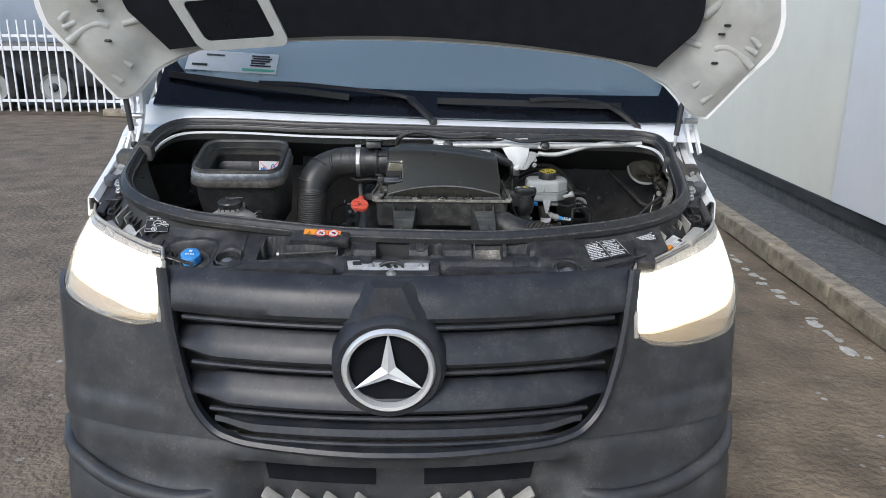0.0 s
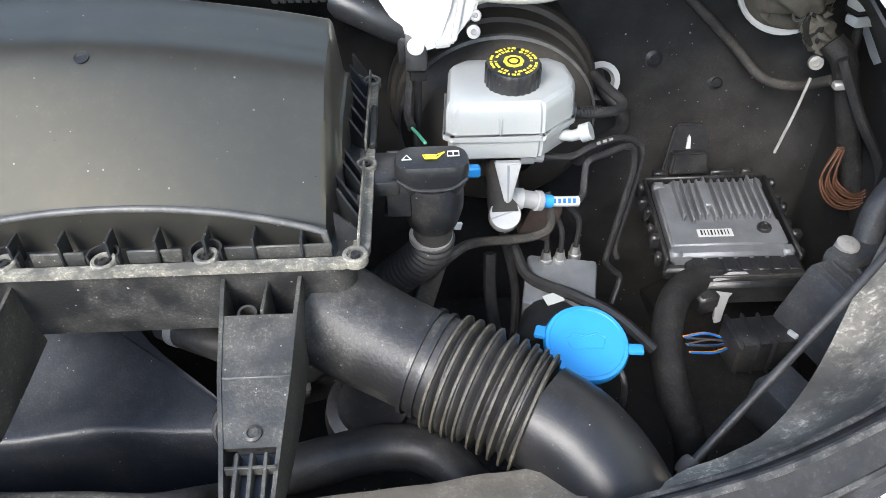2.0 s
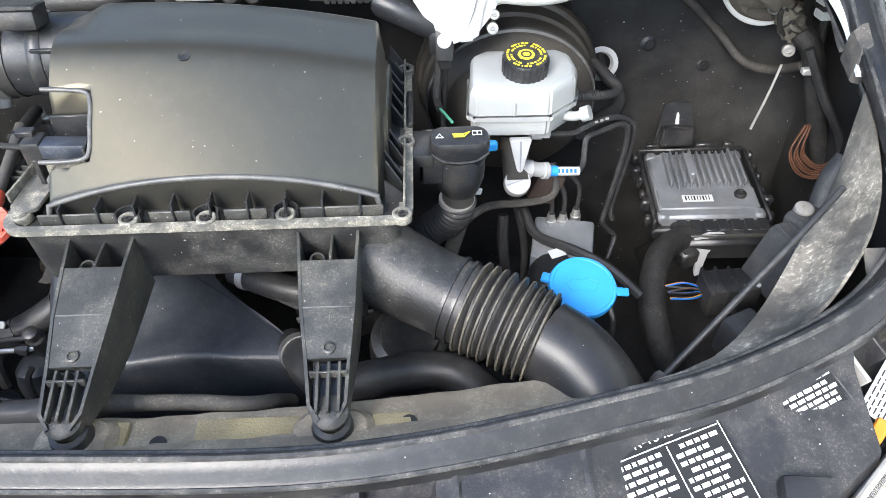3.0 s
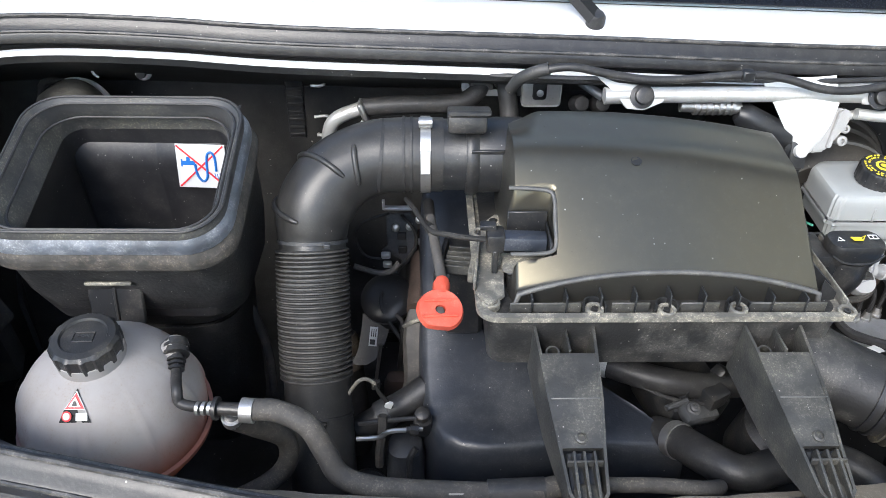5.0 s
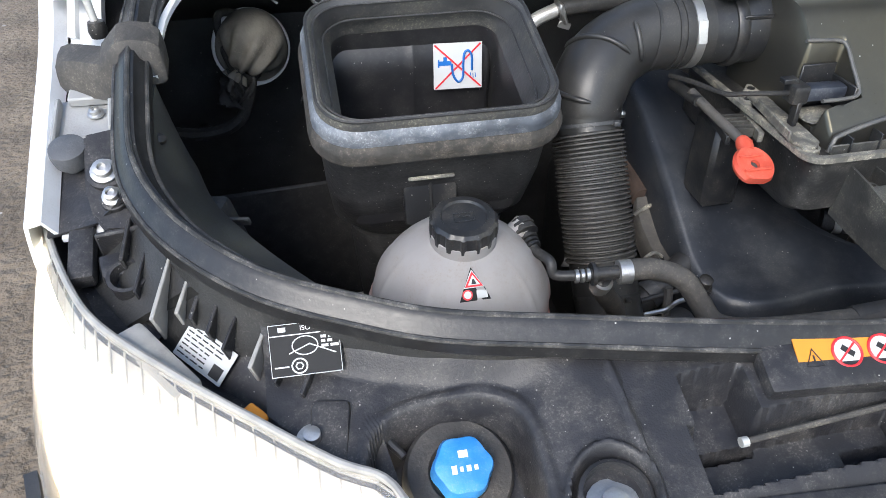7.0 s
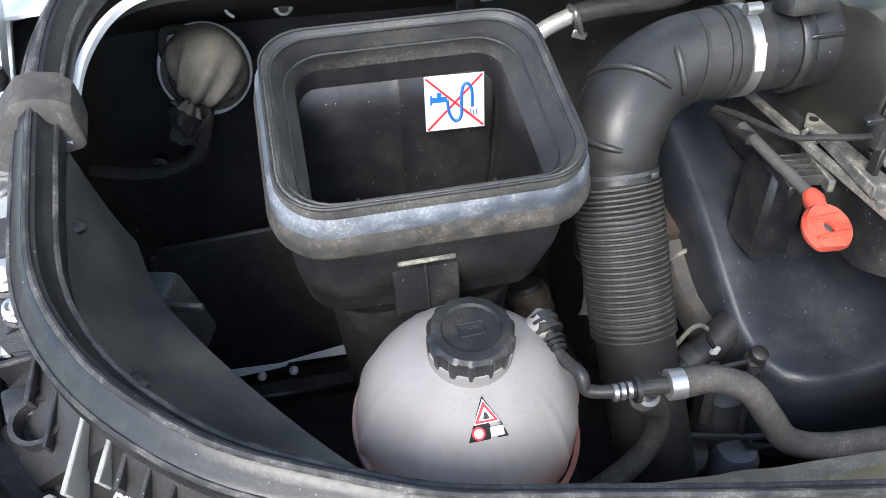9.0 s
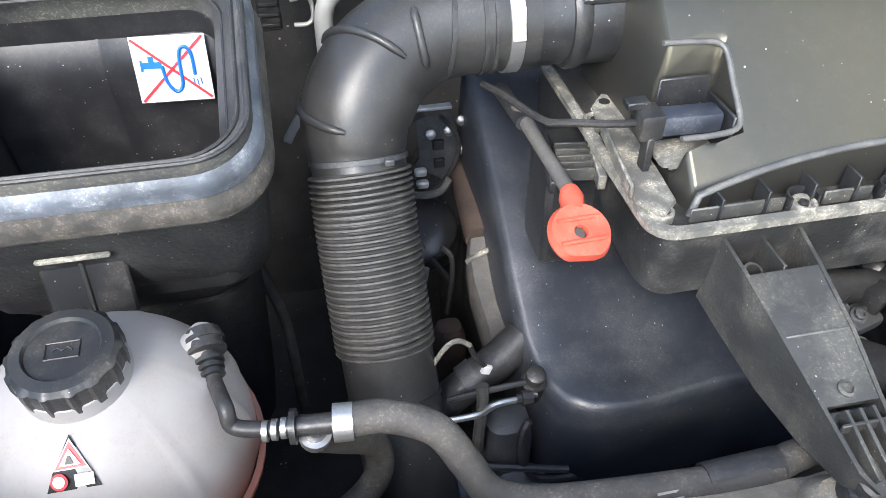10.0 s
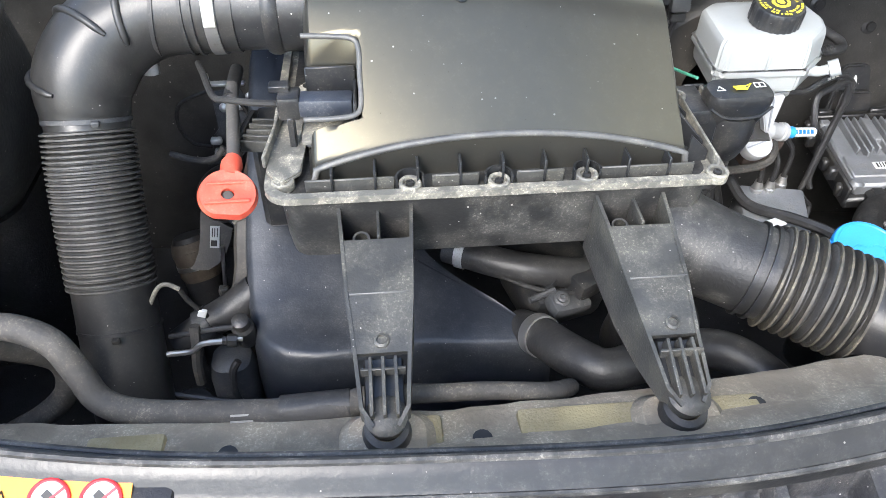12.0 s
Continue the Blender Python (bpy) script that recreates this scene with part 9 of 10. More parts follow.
    for x, z in ((-0.169, 1.093), (-0.190, 1.091), (-0.155, 1.105), (-0.152, 1.066)):
        part("nut", lathe([(0.006, 0), (0.006, 0.005), (0.003, 0.007), (0, 0.007)], (x, 0.879, z), (0, -1, 0.3), 10), "steel", b)
    part("l_strip", box(-0.185, 0.895, 1.115, 0.046, 0.010, 0.004, 0.001, 1), "silver", t, "pale angle strip")
    part("l_strip", box(-0.208, 0.895, 1.121, 0.004, 0.010, 0.014, 0.001, 1), "silver", t)
    cable([V(-0.198, 0.87, 1.122), V(-0.24, 0.87, 1.103), V(-0.249, 0.868, 1.075), V(-0.236, 0.862, 1.051), V(-0.210, 0.860, 1.045)], 0.0026, "tape", t, "wire")
    cable([V(-0.18, 0.870, 1.118), V(-0.163, 0.868, 1.095), V(-0.160, 0.866, 1.070), V(-0.172, 0.862, 1.045), V(-0.191, 0.86, 1.026), V(-0.22, 0.85, 1.024)], 0.0026, "tape", t, "wire")
    cable([V(-0.247, 0.80, 1.077), V(-0.217, 0.80, 1.066), V(-0.195, 0.80, 1.068), V(-0.183, 0.805, 1.080)], 0.0042, "greyhose", t, "hose")
    for x, z in ((-0.205, 1.052), (-0.203, 1.035)):
        part("pin_plug", box(x, 0.862, z, 0.014, 0.010, 0.009, 0.002, 1), "silver", t)
    for k in range(3):
        cable([V(-0.17 + 0.012 * k, 0.90, 1.09 - 0.03 * k), V(-0.19, 0.89, 1.0), V(-0.215 + 0.01 * k, 0.84, 0.98 - 0.02 * k), V(-0.18, 0.80, 0.93)], 0.003, "rubber", t, "wire")

    dh = thing("drain_hose", (-0.38, 0.76, 0.8), "thin dark rubber drain hose beside the air duct", "hose")
    part("hose", tube(spline([V(-0.405, 0.785, 1.045), V(-0.391, 0.78, 0.998), V(-0.378, 0.77, 0.94), V(-0.375, 0.755, 0.86), V(-0.375, 0.75, 0.76)], 6), 0.0065, 12), "greyhose", dh)
    part("hose_end", tube([V(-0.409, 0.787, 1.06), V(-0.403, 0.784, 1.038)], 0.0085, 14), "rubber", dh, "thicker hose end")
    k = thing("charge_air_coupling", (-0.29, 0.90, 0.7), "aged brown rubber coupling with clamps on a black pipe", "pipe coupling")
    a, b = V(-0.294, 0.920, 0.840), V(-0.281, 0.896, 0.785)
    part("coupling", tube([a, a.lerp(b, 0.15), a.lerp(b, 0.85), b], [0.029, 0.0325, 0.0325, 0.029], 32), "oldrubber", k, "brown rubber sleeve")
    for f in (0.28, 0.62):
        part("clamp", tube([a.lerp(b, f - 0.06), a.lerp(b, f + 0.06)], 0.0335, 32), "oldrubber" if f < 0.5 else "steel", k)
    part("end_ring", tube([a - (b - a) * 0.12, a + (b - a) * 0.05], [0.024, 0.029], 28), "rubber", k)
    part("pipe", tube(spline([b - (b - a) * 0.1, V(-0.275, 0.880, 0.74), V(-0.27, 0.86, 0.70), V(-0.27, 0.85, 0.64)], 5), 0.029, 28), "rubber", k, "black pipe below")


engine_side()


# ---- bulkhead: rubber boots, hoses, brackets, looms ----
def boot(x, y, z, s, k=1.0):
    t = thing("rubber_boot", (x, y, z), "dusty rubber cable boot tied with a loop on the bulkhead", "rubber boot", "cable boots")
    ax = V(-s * 0.12, -0.86, 0.42).normalized()
    base = V(x, y, z)
    part("ring", lathe([(r * k, h) for r, h in ((0.050, -0.014), (0.0575, -0.012), (0.0585, -0.006), (0.0565, -0.004), (0.050, -0.004))], base, ax, 40), "paper", t, "pale retaining ring")
    # a rounded bag that is gathered and tied with wire below its middle
    knot = base + ax * 0.040 + V(s * 0.020, 0, -0.036)
    path = spline([base - ax * 0.016, base + ax * 0.010, base + ax * 0.034 + V(s * 0.002, 0, -0.006), base + ax * 0.047 + V(s * 0.010, 0, -0.020), knot, knot + V(s * 0.012, -0.004, -0.016)], 7)
    rad = [float(np.interp(i / (len(path) - 1), (0, 0.2, 0.4, 0.55, 0.7, 0.82, 0.90, 1), (0.050 * k, 0.0535 * k, 0.051 * k, 0.041 * k, 0.023, 0.010, 0.014, 0.021))) for i in range(len(path))]
    bag = bmesh.new()
    rings = []
    for i, (p, (u, w), r) in enumerate(zip(path, frames_along(path), rad)):
        deep = smooth01(12, 26, i)
        rings.append([p + (u * math.cos(a) + w * math.sin(a)) * r * (1 + deep * 0.17 * math.sin(a * 9 + 0.05 * i) + 0.025 * math.sin(a * 3 + i * 0.3)) for a in np.linspace(0, math.tau, 61)[:-1]])
    grid_faces(bag, rings)
    part("bag", bag, "bootgrey", t, "gathered dusty rubber bag", angle=60)
    part("tie", tube([knot + V(0.0125 * math.cos(a), 0.003 * math.sin(a), 0.0125 * math.sin(a) * 0.5) for a in np.linspace(0, math.tau, 18)[:-1]], 0.0022, 8, closed=True), "tape", t)
    for dx, dz, r, tilt in ((-0.002, 0.018, 0.015, 0.3), (-0.014, -0.002, 0.011, -0.4)):
        part("loop", tube([knot + V(s * dx + r * math.cos(a), -0.016 + tilt * 0.01 * math.sin(a), dz + r * math.sin(a)) for a in np.linspace(0, math.tau, 20)[:-1]], 0.0021, 8, closed=True), "steel" if s > 0 else "tape", t, "tied wire loop")
    crumple = spline([knot + V(s * 0.006, -0.004, -0.012), knot + V(s * 0.020, -0.010, -0.028), knot + V(s * 0.026, -0.012, -0.052)], 7)
    rings = []
    for i, (p, (u, w)) in enumerate(zip(crumple, frames_along(crumple))):
        rings.append([p + (u * math.cos(a) + w * math.sin(a)) * (0.015 + 0.005 * math.sin(a * 5 + i * 0.9) + 0.004 * math.sin(i * 1.3 + a * 2)) for a in np.linspace(0, math.tau, 31)[:-1]])
    bm = bmesh.new()
    grid_faces(bm, rings)
    part("gathered_end", bm, "tape" if s < 0 else "bootgrey", t, "crumpled taped end", angle=70)
    for j in range(4):
        part("strand", tube(spline([knot + V(0.004 * j - 0.006, -0.010, 0.0), knot + V(0.014 * math.cos(j * 2), -0.020, -0.016), knot + V(s * (0.006 * j - 0.004), -0.018, -0.036 - 0.004 * j)], 4), 0.0028, 8), "tape", t)
    return t


bl = boot(-0.695, 1.045, 1.195, -1)
cable([V(-0.70, 1.01, 1.165), V(-0.71, 1.0, 1.13), V(-0.725, 1.0, 1.10), V(-0.755, 1.0, 1.083), V(-0.80, 1.0, 1.08), V(-0.86, 1.0, 1.095)], 0.010, "tape", bl)
cable([V(-0.69, 1.08, 1.23), V(-0.735, 1.05, 1.245), V(-0.735, 1.03, 1.20), V(-0.72, 1.0, 1.17)], 0.006, "tape", bl)
br = boot(0.836, 1.045, 1.224, 1, 1.12)


def bulkhead():
    t = thing("heater_hoses", (-0.1, 1.0, 1.25), "black heater hoses with metal ends through the bulkhead", "hose")
    a = [V(-0.241, 0.970, 1.242), V(-0.205, 0.970, 1.246), V(-0.169, 0.970, 1.248), V(-0.120, 0.972, 1.248), V(-0.088, 0.975, 1.252), V(-0.068, 0.982, 1.264), V(-0.062, 0.995, 1.276)]
    part("hose", tube(spline(a, 6), 0.0135, 18), "hose", t)
    part("metal_end", tube(spline([V(-0.292, 0.955, 1.10), V(-0.292, 0.968, 1.16), V(-0.290, 0.970, 1.203), V(-0.276, 0.970, 1.226), V(-0.236, 0.970, 1.243)], 5), 0.0105, 16), "silver", t, "dull silver pipe end")
    part("clip", box(-0.236, 0.962, 1.240, 0.008, 0.03, 0.034, 0.003, 1, (0, -20, 0)), "steel", t)
    part("clip_ear", box(-0.232, 0.955, 1.222, 0.020, 0.004, 0.010, 0.001, 1, (0, 20, 0)), "steel", t)
    part("hose", tube(spline([V(-0.028, 0.998, 1.285), V(-0.026, 0.975, 1.270), V(-0.022, 0.965, 1.245), V(-0.020, 0.955, 1.215), V(-0.018, 0.945, 1.16)], 6), 0.0140, 18), "hose", t)
    part("support_strip", box(-0.326, 0.92, 1.116, 0.010, 0.006, 0.095, 0.001, 1, (0, 31, 0)), "lampgrey", t, "thin pale support strip")
    pm = Matrix.LocRotScale(V(-0.044, 0.992, 1.282), Matrix.Rotation(radians(78), 3, "X").to_quaternion(), None)
    bm = bmesh.new()
    outer, inside = rrect(0.096, 0.054, 0.012, 5), rrect(0.078, 0.036, 0.014, 5)
    grid_faces(bm, [[pm @ V(x, y, z) for x, y in ring] for ring, z in ((outer, -0.004), (outer, 0.003), (inside, 0.003), (inside, -0.004))], True, True)
    pl = part("mount_plate", bm, "castpale", t, "pale frame round the hose ends")
    for x, z in ((-0.062, 1.277), (-0.028, 1.284)):
        part("spring_clamp", tube([V(x, 0.990, z - 0.002), V(x, 0.982, z - 0.008)], 0.0165, 18), "steel", pl)
        part("clamp_ear", box(x - 0.004, 0.980, z + 0.010, 0.016, 0.004, 0.005, 0.001, 1, (0, 25, 0)), "steel", pl)
    part("second_plate", box(0.022, 0.955, 1.276, 0.058, 0.006, 0.046, 0.006, 2), "silver", t)
    part("second_plate_hole", box(0.019, 0.951, 1.279, 0.020, 0.006, 0.028, 0.004, 2), "ink", t)
    part("plate_nut", lathe([(0.005, 0), (0.005, 0.006), (0, 0.007)], (0.019, 0.949, 1.276), (0, -1, 0.2), 10), "steel", t)
    for x in (0.075, 0.105):
        part("dark_knob", lathe([(0.012, -0.02), (0.013, 0.0), (0.010, 0.008), (0, 0.010)], (x, 0.93, 1.268), (0.1, -0.9, 0.4), 18), "rubber", t)
    part("pipe_elbow", tube(spline([V(0.075, 0.945, 1.295), V(0.09, 0.935, 1.288), V(0.105, 0.925, 1.280)], 4), 0.007, 10), "alloy", t)
    # black trim with slots between the duct and the hoses
    s = thing("duct_bracket", (-0.45, 1.08, 1.2), "black plastic bracket with metal clips on the bulkhead", "bracket")
    part("bar", box(-0.455, 1.085, 1.268, 0.29, 0.02, 0.022, 0.005, 2), "plastic", s)
    for x, z in ((-0.587, 1.255), (-0.323, 1.258)):
        c = part("clip", lathe([(0.013, -0.002), (0.013, 0.002), (0.010, 0.004), (0.010, 0.006), (0.0, 0.006)], (x, 1.072, z), (0, -1, 0.2), 20), "silver", s, "pale metal clip")
        part("pin", lathe([(0.007, 0), (0.007, 0.010), (0, 0.011)], (x, 1.068, z), (0, -1, 0.2), 12), "ink", c)
    part("slotted_strip", box(-0.352, 1.06, 1.20, 0.028, 0.01, 0.10, 0.002, 1), "plastic", s)
    for k in range(7):
        part("slot", box(-0.352, 1.054, 1.158 + 0.013 * k, 0.024, 0.004, 0.005, 0.001, 1), "ink", s)
    for cx, cz in ((-0.316, 1.252), (-0.312, 1.166)):
        loop = [V(cx + x, 1.072, cz + z) for x, z in ((-0.014, 0.014), (0.006, 0.016), (0.012, 0.008), (0.012, -0.010), (0.004, -0.018), (-0.012, -0.018))]
        part("clip_loop", tube(spline(loop, 4), 0.0028, 8), "silver", s, "pale bent clip")
    cable([V(-0.66, 1.06, 1.275), V(-0.655, 1.05, 1.262), V(-0.648, 1.05, 1.255)], 0.002, "paper", s, "clip_wire")
    # right-hand loom
    w = thing("side_wiring_loom", (0.9, 0.95, 1.0), "black taped wiring loom down the bay side with orange cables", "wiring loom")
    cable([V(0.872, 0.97, 1.175), V(0.888, 0.955, 1.155), V(0.908, 0.95, 1.10), V(0.928, 0.94, 1.03), V(0.948, 0.92, 0.97), V(0.962, 0.90, 0.93), V(0.965, 0.89, 0.86)], 0.016, "tape", w, seg=14)
    cable([V(0.715, 1.115, 1.20), V(0.736, 1.11, 1.18), V(0.775, 1.10, 1.146), V(0.810, 1.09, 1.113), V(0.841, 1.06, 1.084), V(0.871, 1.02, 1.089), V(0.887, 0.965, 1.125)], 0.0072, "greyhose", w, seg=10)
    cable([V(0.87, 0.93, 1.17), V(0.905, 0.91, 1.10), V(0.945, 0.89, 1.03), V(0.955, 0.87, 0.93)], 0.007, "rubber", w)
    for k in range(8):  # loose strands that hang in a bight from the loom
        d, f = 0.004 * math.sin(k * 2.1), 0.0035 * (k - 3.5)
        cable([V(0.893 + 0.3 * f, 0.905 + d, 1.058), V(0.887 + 0.9 * f, 0.90 + d, 1.016), V(0.902 + 0.8 * f, 0.897 - d, 0.991 + 0.7 * f), V(0.926 + 0.4 * f, 0.896, 0.979 + f), V(0.949, 0.898 + d, 0.988 + f), V(0.968, 0.902, 1.024 + 1.2 * f), V(0.985, 0.905, 1.045 + f)], 0.0015, "copper", w, "orange_cable", n=5, seg=6)
    pc = part("connector", box(0.907, 0.985, 1.221, 0.032, 0.026, 0.020, 0.004, 2, (0, 0, 10)), "paper", w, "white plastic connector with a black strap")
    part("strap", box(0.908, 0.985, 1.208, 0.034, 0.027, 0.006, 0.002, 1, (0, 0, 10)), "tape", pc)
    part("lower_half", box(0.909, 0.984, 1.197, 0.030, 0.024, 0.014, 0.004, 2, (0, 0, 10)), "paper", pc)
    cable([V(0.909, 0.984, 1.19), V(0.915, 0.975, 1.12), V(0.935, 0.955, 1.03), V(0.950, 0.93, 0.96)], 0.006, "tape", w)
    part("ring_nut", lathe([(0.008, -0.005), (0.010, 0.0), (0.009, 0.006), (0.005, 0.007), (0.005, 0.002), (0, 0.002)], (0.872, 0.99, 1.138), (-0.3, -0.9, 0.2), 18), "lampgrey", w, "pale round nut")
    cable([V(0.838, 0.932, 1.145), V(0.831, 0.93, 1.10), V(0.820, 0.93, 1.039)], 0.0019, "silver", w, "pale_rod", "pale thin rod")
    part("clip", box(0.882, 0.935, 1.132, 0.02, 0.012, 0.010, 0.002, 1), "silver", w)
    # studs on the bulkhead
    for x, z in ((0.70, 1.09), (0.80, 1.05), (0.60, 1.20), (-0.62, 1.06), (-0.80, 1.02)):
        st = thing("bulkhead_stud", (x, 1.12, z), "small black trim stud on the bulkhead", "stud", "bulkhead studs")
        part("stud", lathe([(0.013, -0.02), (0.013, 0.004), (0.007, 0.006), (0.007, 0.010), (0, 0.010)], (x, 1.12, z), (0, -1, 0.2), 14), "lid", st)
    g = thing("cable_grommet", (0.615, 1.07, 1.07), "black grommet with hose and white ring", "grommet")
    part("ring", lathe([(0.016, 0), (0.026, 0.002), (0.028, 0.008), (0.020, 0.010)], (0.615, 1.085, 1.075), (-0.1, -1, 0.3), 24), "paper", g, "pale ring")
    cable([V(0.61, 1.09, 1.085), V(0.612, 1.06, 1.075), V(0.635, 1.03, 1.055), V(0.63, 1.0, 1.042), V(0.59, 0.96, 1.045), V(0.55, 0.90, 1.06)], 0.010, "rubber", g, seg=14)


bulkhead()


# ---- bay sides ----
def bay_sides():
    d = thing("corner_splash_panel", (0.68, 0.48, 1.1), "grey plastic corner panel caked with pale dust", "splash panel")
    rows = []
    fr = [(0.490, 0.350), (0.56, 0.366), (0.62, 0.388), (0.68, 0.425), (0.74, 0.49), (0.775, 0.56), (0.795, 0.66)]
    inn = [(0.510, 0.398, 1.092), (0.536, 0.409, 1.100), (0.571, 0.417, 1.108), (0.600, 0.430, 1.112), (0.645, 0.468, 1.115), (0.706, 0.537, 1.144), (0.768, 0.606, 1.168)]
    A, B = spline([V(x, y, seal_z(y) - 0.018) for x, y in fr], 4), spline([V(*p) for p in inn], 4)
    for p, q in zip(A, B):  # sagging sheet
        row = []
        for k in range(9):
            t = k / 8
            c = p.lerp(q, t)
            row.append(V(c.x, c.y, c.z - 0.012 * math.sin(math.pi * t) + 0.006 * noise.noise((c.x * 30, c.y * 30, 3))))
        rows.append(row)
    part("panel", solid(rows, 0.003), "caked", d, "dust-caked sloping panel")
    part("rod", tube(spline([V(0.50, 0.395, 1.045), V(0.546, 0.428, 1.075), V(0.617, 0.470, 1.135), V(0.688, 0.513, 1.192), V(0.735, 0.55, 1.215)], 5), 0.0036, 10), "rubber", d, "black bonnet prop rod")
    part("rod_clip", lathe([(0.006, -0.008), (0.008, -0.004), (0.008, 0.004), (0.006, 0.008)], (0.546, 0.429, 1.076), (0.65, 0.45, 0.5), 12), "greyhose", d)
    e = thing("corner_splash_panel", (-0.68, 0.52, 1.1), "dark grey plastic corner panel with patches of dust", "splash panel")
    part("panel", solid([[V(-p.x, p.y + 0.045, p.z - 0.010) for p in row] for row in rows], 0.003), "wedge", e, "dusty sloping panel")
    part("fold", box(-0.775, 0.735, 1.06, 0.09, 0.07, 0.10, 0.008, 2, (12, -8, -25)), "wedge", e, "grey folded plastic corner")
    part("fold_rib", box(-0.752, 0.705, 1.108, 0.10, 0.006, 0.012, 0.002, 1, (12, -8, -25)), "wedge", e)
    screw(V(-0.815, 0.745, 1.12), (0.1, -0.3, 0.9), 0.006, e)
    part("pale_edge", box(-0.80, 0.80, 1.075, 0.010, 0.012, 0.13, 0.002, 1, (0, -4, 0)), "lampgrey", e, "pale body flange edge")
    b = thing("headlamp_rear_cover", (0.76, 0.62, 1.0), "grey plastic headlamp rear housing inside the bay", "lamp housing")
    part("shell", box(0.800, 0.668, 1.0, 0.080, 0.085, 0.09, 0.008, 2, (10, 8, 25)), "lampback", b)
    for k in range(3):
        part("rib", box(0.780 + 0.018 * k, 0.652 + 0.008 * k, 1.0475 - 0.002 * k, 0.004, 0.07, 0.006, 0.001, 1, (10, 8, 25)), "lampback", b)
    part("cap", box(0.815, 0.705, 1.048, 0.060, 0.034, 0.022, 0.006, 2, (0, 0, 30)), "lampback", b)
    part("bolt_boss", lathe([(0.012, -0.01), (0.012, 0.004), (0.009, 0.006), (0.004, 0.006), (0.004, 0.002), (0, 0.002)], (0.806, 0.706, 1.060), (0, -0.2, 1), 18), "lampgrey", b)
    part("hose_stub", tube(spline([V(0.835, 0.72, 1.05), V(0.845, 0.735, 1.085), V(0.862, 0.745, 1.11)], 5), 0.015, 16), "lampback", b, "grey vent stub")
    part("lower", box(0.712, 0.582, 0.955, 0.05, 0.05, 0.06, 0.008, 2, (5, 0, 25)), "lampback", b)
    part("lower_step", box(0.738, 0.560, 0.985, 0.03, 0.03, 0.03, 0.006, 2, (5, 0, 25)), "lampback", b)
    # left splash flap, thin smoky plastic
    f = thing("splash_flap", (-0.72, 0.6, 1.1), "thin smoky grey plastic splash flap, dusty", "splash flap")
    A = spline([V(x, y, seal_z(y) - 0.016) for x, y in ((-0.785, 0.72), (-0.787, 0.62), (-0.76, 0.535), (-0.70, 0.468), (-0.63, 0.425), (-0.57, 0.40))], 5)
    B = spline([V(-0.765, 0.745, 1.16), V(-0.745, 0.68, 1.15), V(-0.715, 0.625, 1.145), V(-0.675, 0.565, 1.14), V(-0.625, 0.495, 1.14), V(-0.575, 0.43, 1.145)], 5)
    rows = [[p.lerp(q, k / 6) + V(0, 0, -0.010 * math.sin(math.pi * k / 6)) for k in range(7)] for p, q in zip(A, B)]
    part("sheet", solid(rows, 0.002), "flap", f)
    part("edge", tube([r[-1] for r in rows], 0.0018, 6), "lampback", f, "pale cut edge")
    for k in (3, 12, 21):
        part("clip", lathe([(0.008, -0.002), (0.008, 0.002), (0.004, 0.005), (0, 0.005)], rows[k][1] + V(0, 0, 0.004), (0.3, -0.2, 1), 14), "plastic", f)
    for s in (-1, 1):
        dy = 0.0 if s < 0 else -0.045
        m = thing("lamp_bracket", (s * 0.84, 0.62 + dy, 1.15), "black headlamp bracket with two bolts", "bracket", "lamp brackets")
        top = [(-0.026, 0.058), (0.010, 0.064), (0.020, 0.050), (0.020, 0.0), (0.036, -0.044), (0.030, -0.060), (-0.004, -0.058), (-0.016, -0.040), (-0.024, -0.006)]
        bmx = pose(s * 0.835, 0.640 + dy, 1.208, 32, 0, 0)
        part("plate", prism([(-s * x, y) for x, y in top][::int(-s)], 0.010, bmx, 0.003), "panel", m)
        for x, y, k in ((-0.002, 0.006, 1.12), (0.006, -0.024, 0.85)):
            a = part("boss", lathe([(0.017 * k, -0.002), (0.0165 * k, 0.010), (0.013 * k, 0.011)], bmx @ V(-s * x, y, 0.006), bmx.to_3x3() @ V(0, 0, 1), 20), "panel", m)
            part("bolt", lathe([(0.0125 * k, 0.0), (0.0125 * k, 0.004), (0.0085 * k, 0.005), (0.0085 * k, 0.012), (0.0045, 0.013), (0.004, 0.009), (0, 0.009)], bmx @ V(-s * x, y, 0.016), bmx.to_3x3() @ V(0, 0, 1), 18), "steel", a, "zinc bolt")
        part("web", box(s * 0.822, 0.580 + dy, 1.175, 0.050, 0.006, 0.040, 0.002, 1, (20, 0, s * -10)), "panel", m)
        part("pocket", box(s * 0.818, 0.560 + dy, 1.158, 0.055, 0.030, 0.020, 0.004, 2, (18, 0, s * -15)), "panel", m)
        part("arm", box(s * 0.866, 0.600 + dy, 1.172, 0.026, 0.12, 0.020, 0.005, 2, (16, 0, s * -4)), "panel", m)
        part("rubber_stop", lathe([(0.010, -0.030), (0.012, -0.008), (0.019, -0.006), (0.0205, 0.006), (0.019, 0.013), (0.012, 0.016), (0, 0.016)], (s * 0.878, 0.680 + dy, 1.226), (0, -0.35, 1), 24), "stop", m, "grey rubber buffer")
        part("cup", lathe([(0.018, 0), (0.020, 0.02), (0.016, 0.02), (0.014, 0.004), (0, 0.004)], (s * 0.815, 0.535 + dy, 1.150), (0, -0.3, 1), 18), "panel", m)
        yc = 0.748 if s < 0 else 0.705
        zc, xc, big = (seal_z(yc), 0.801, 0.85) if s < 0 else (seal_z(yc) - 0.012, 0.818, 0.80)
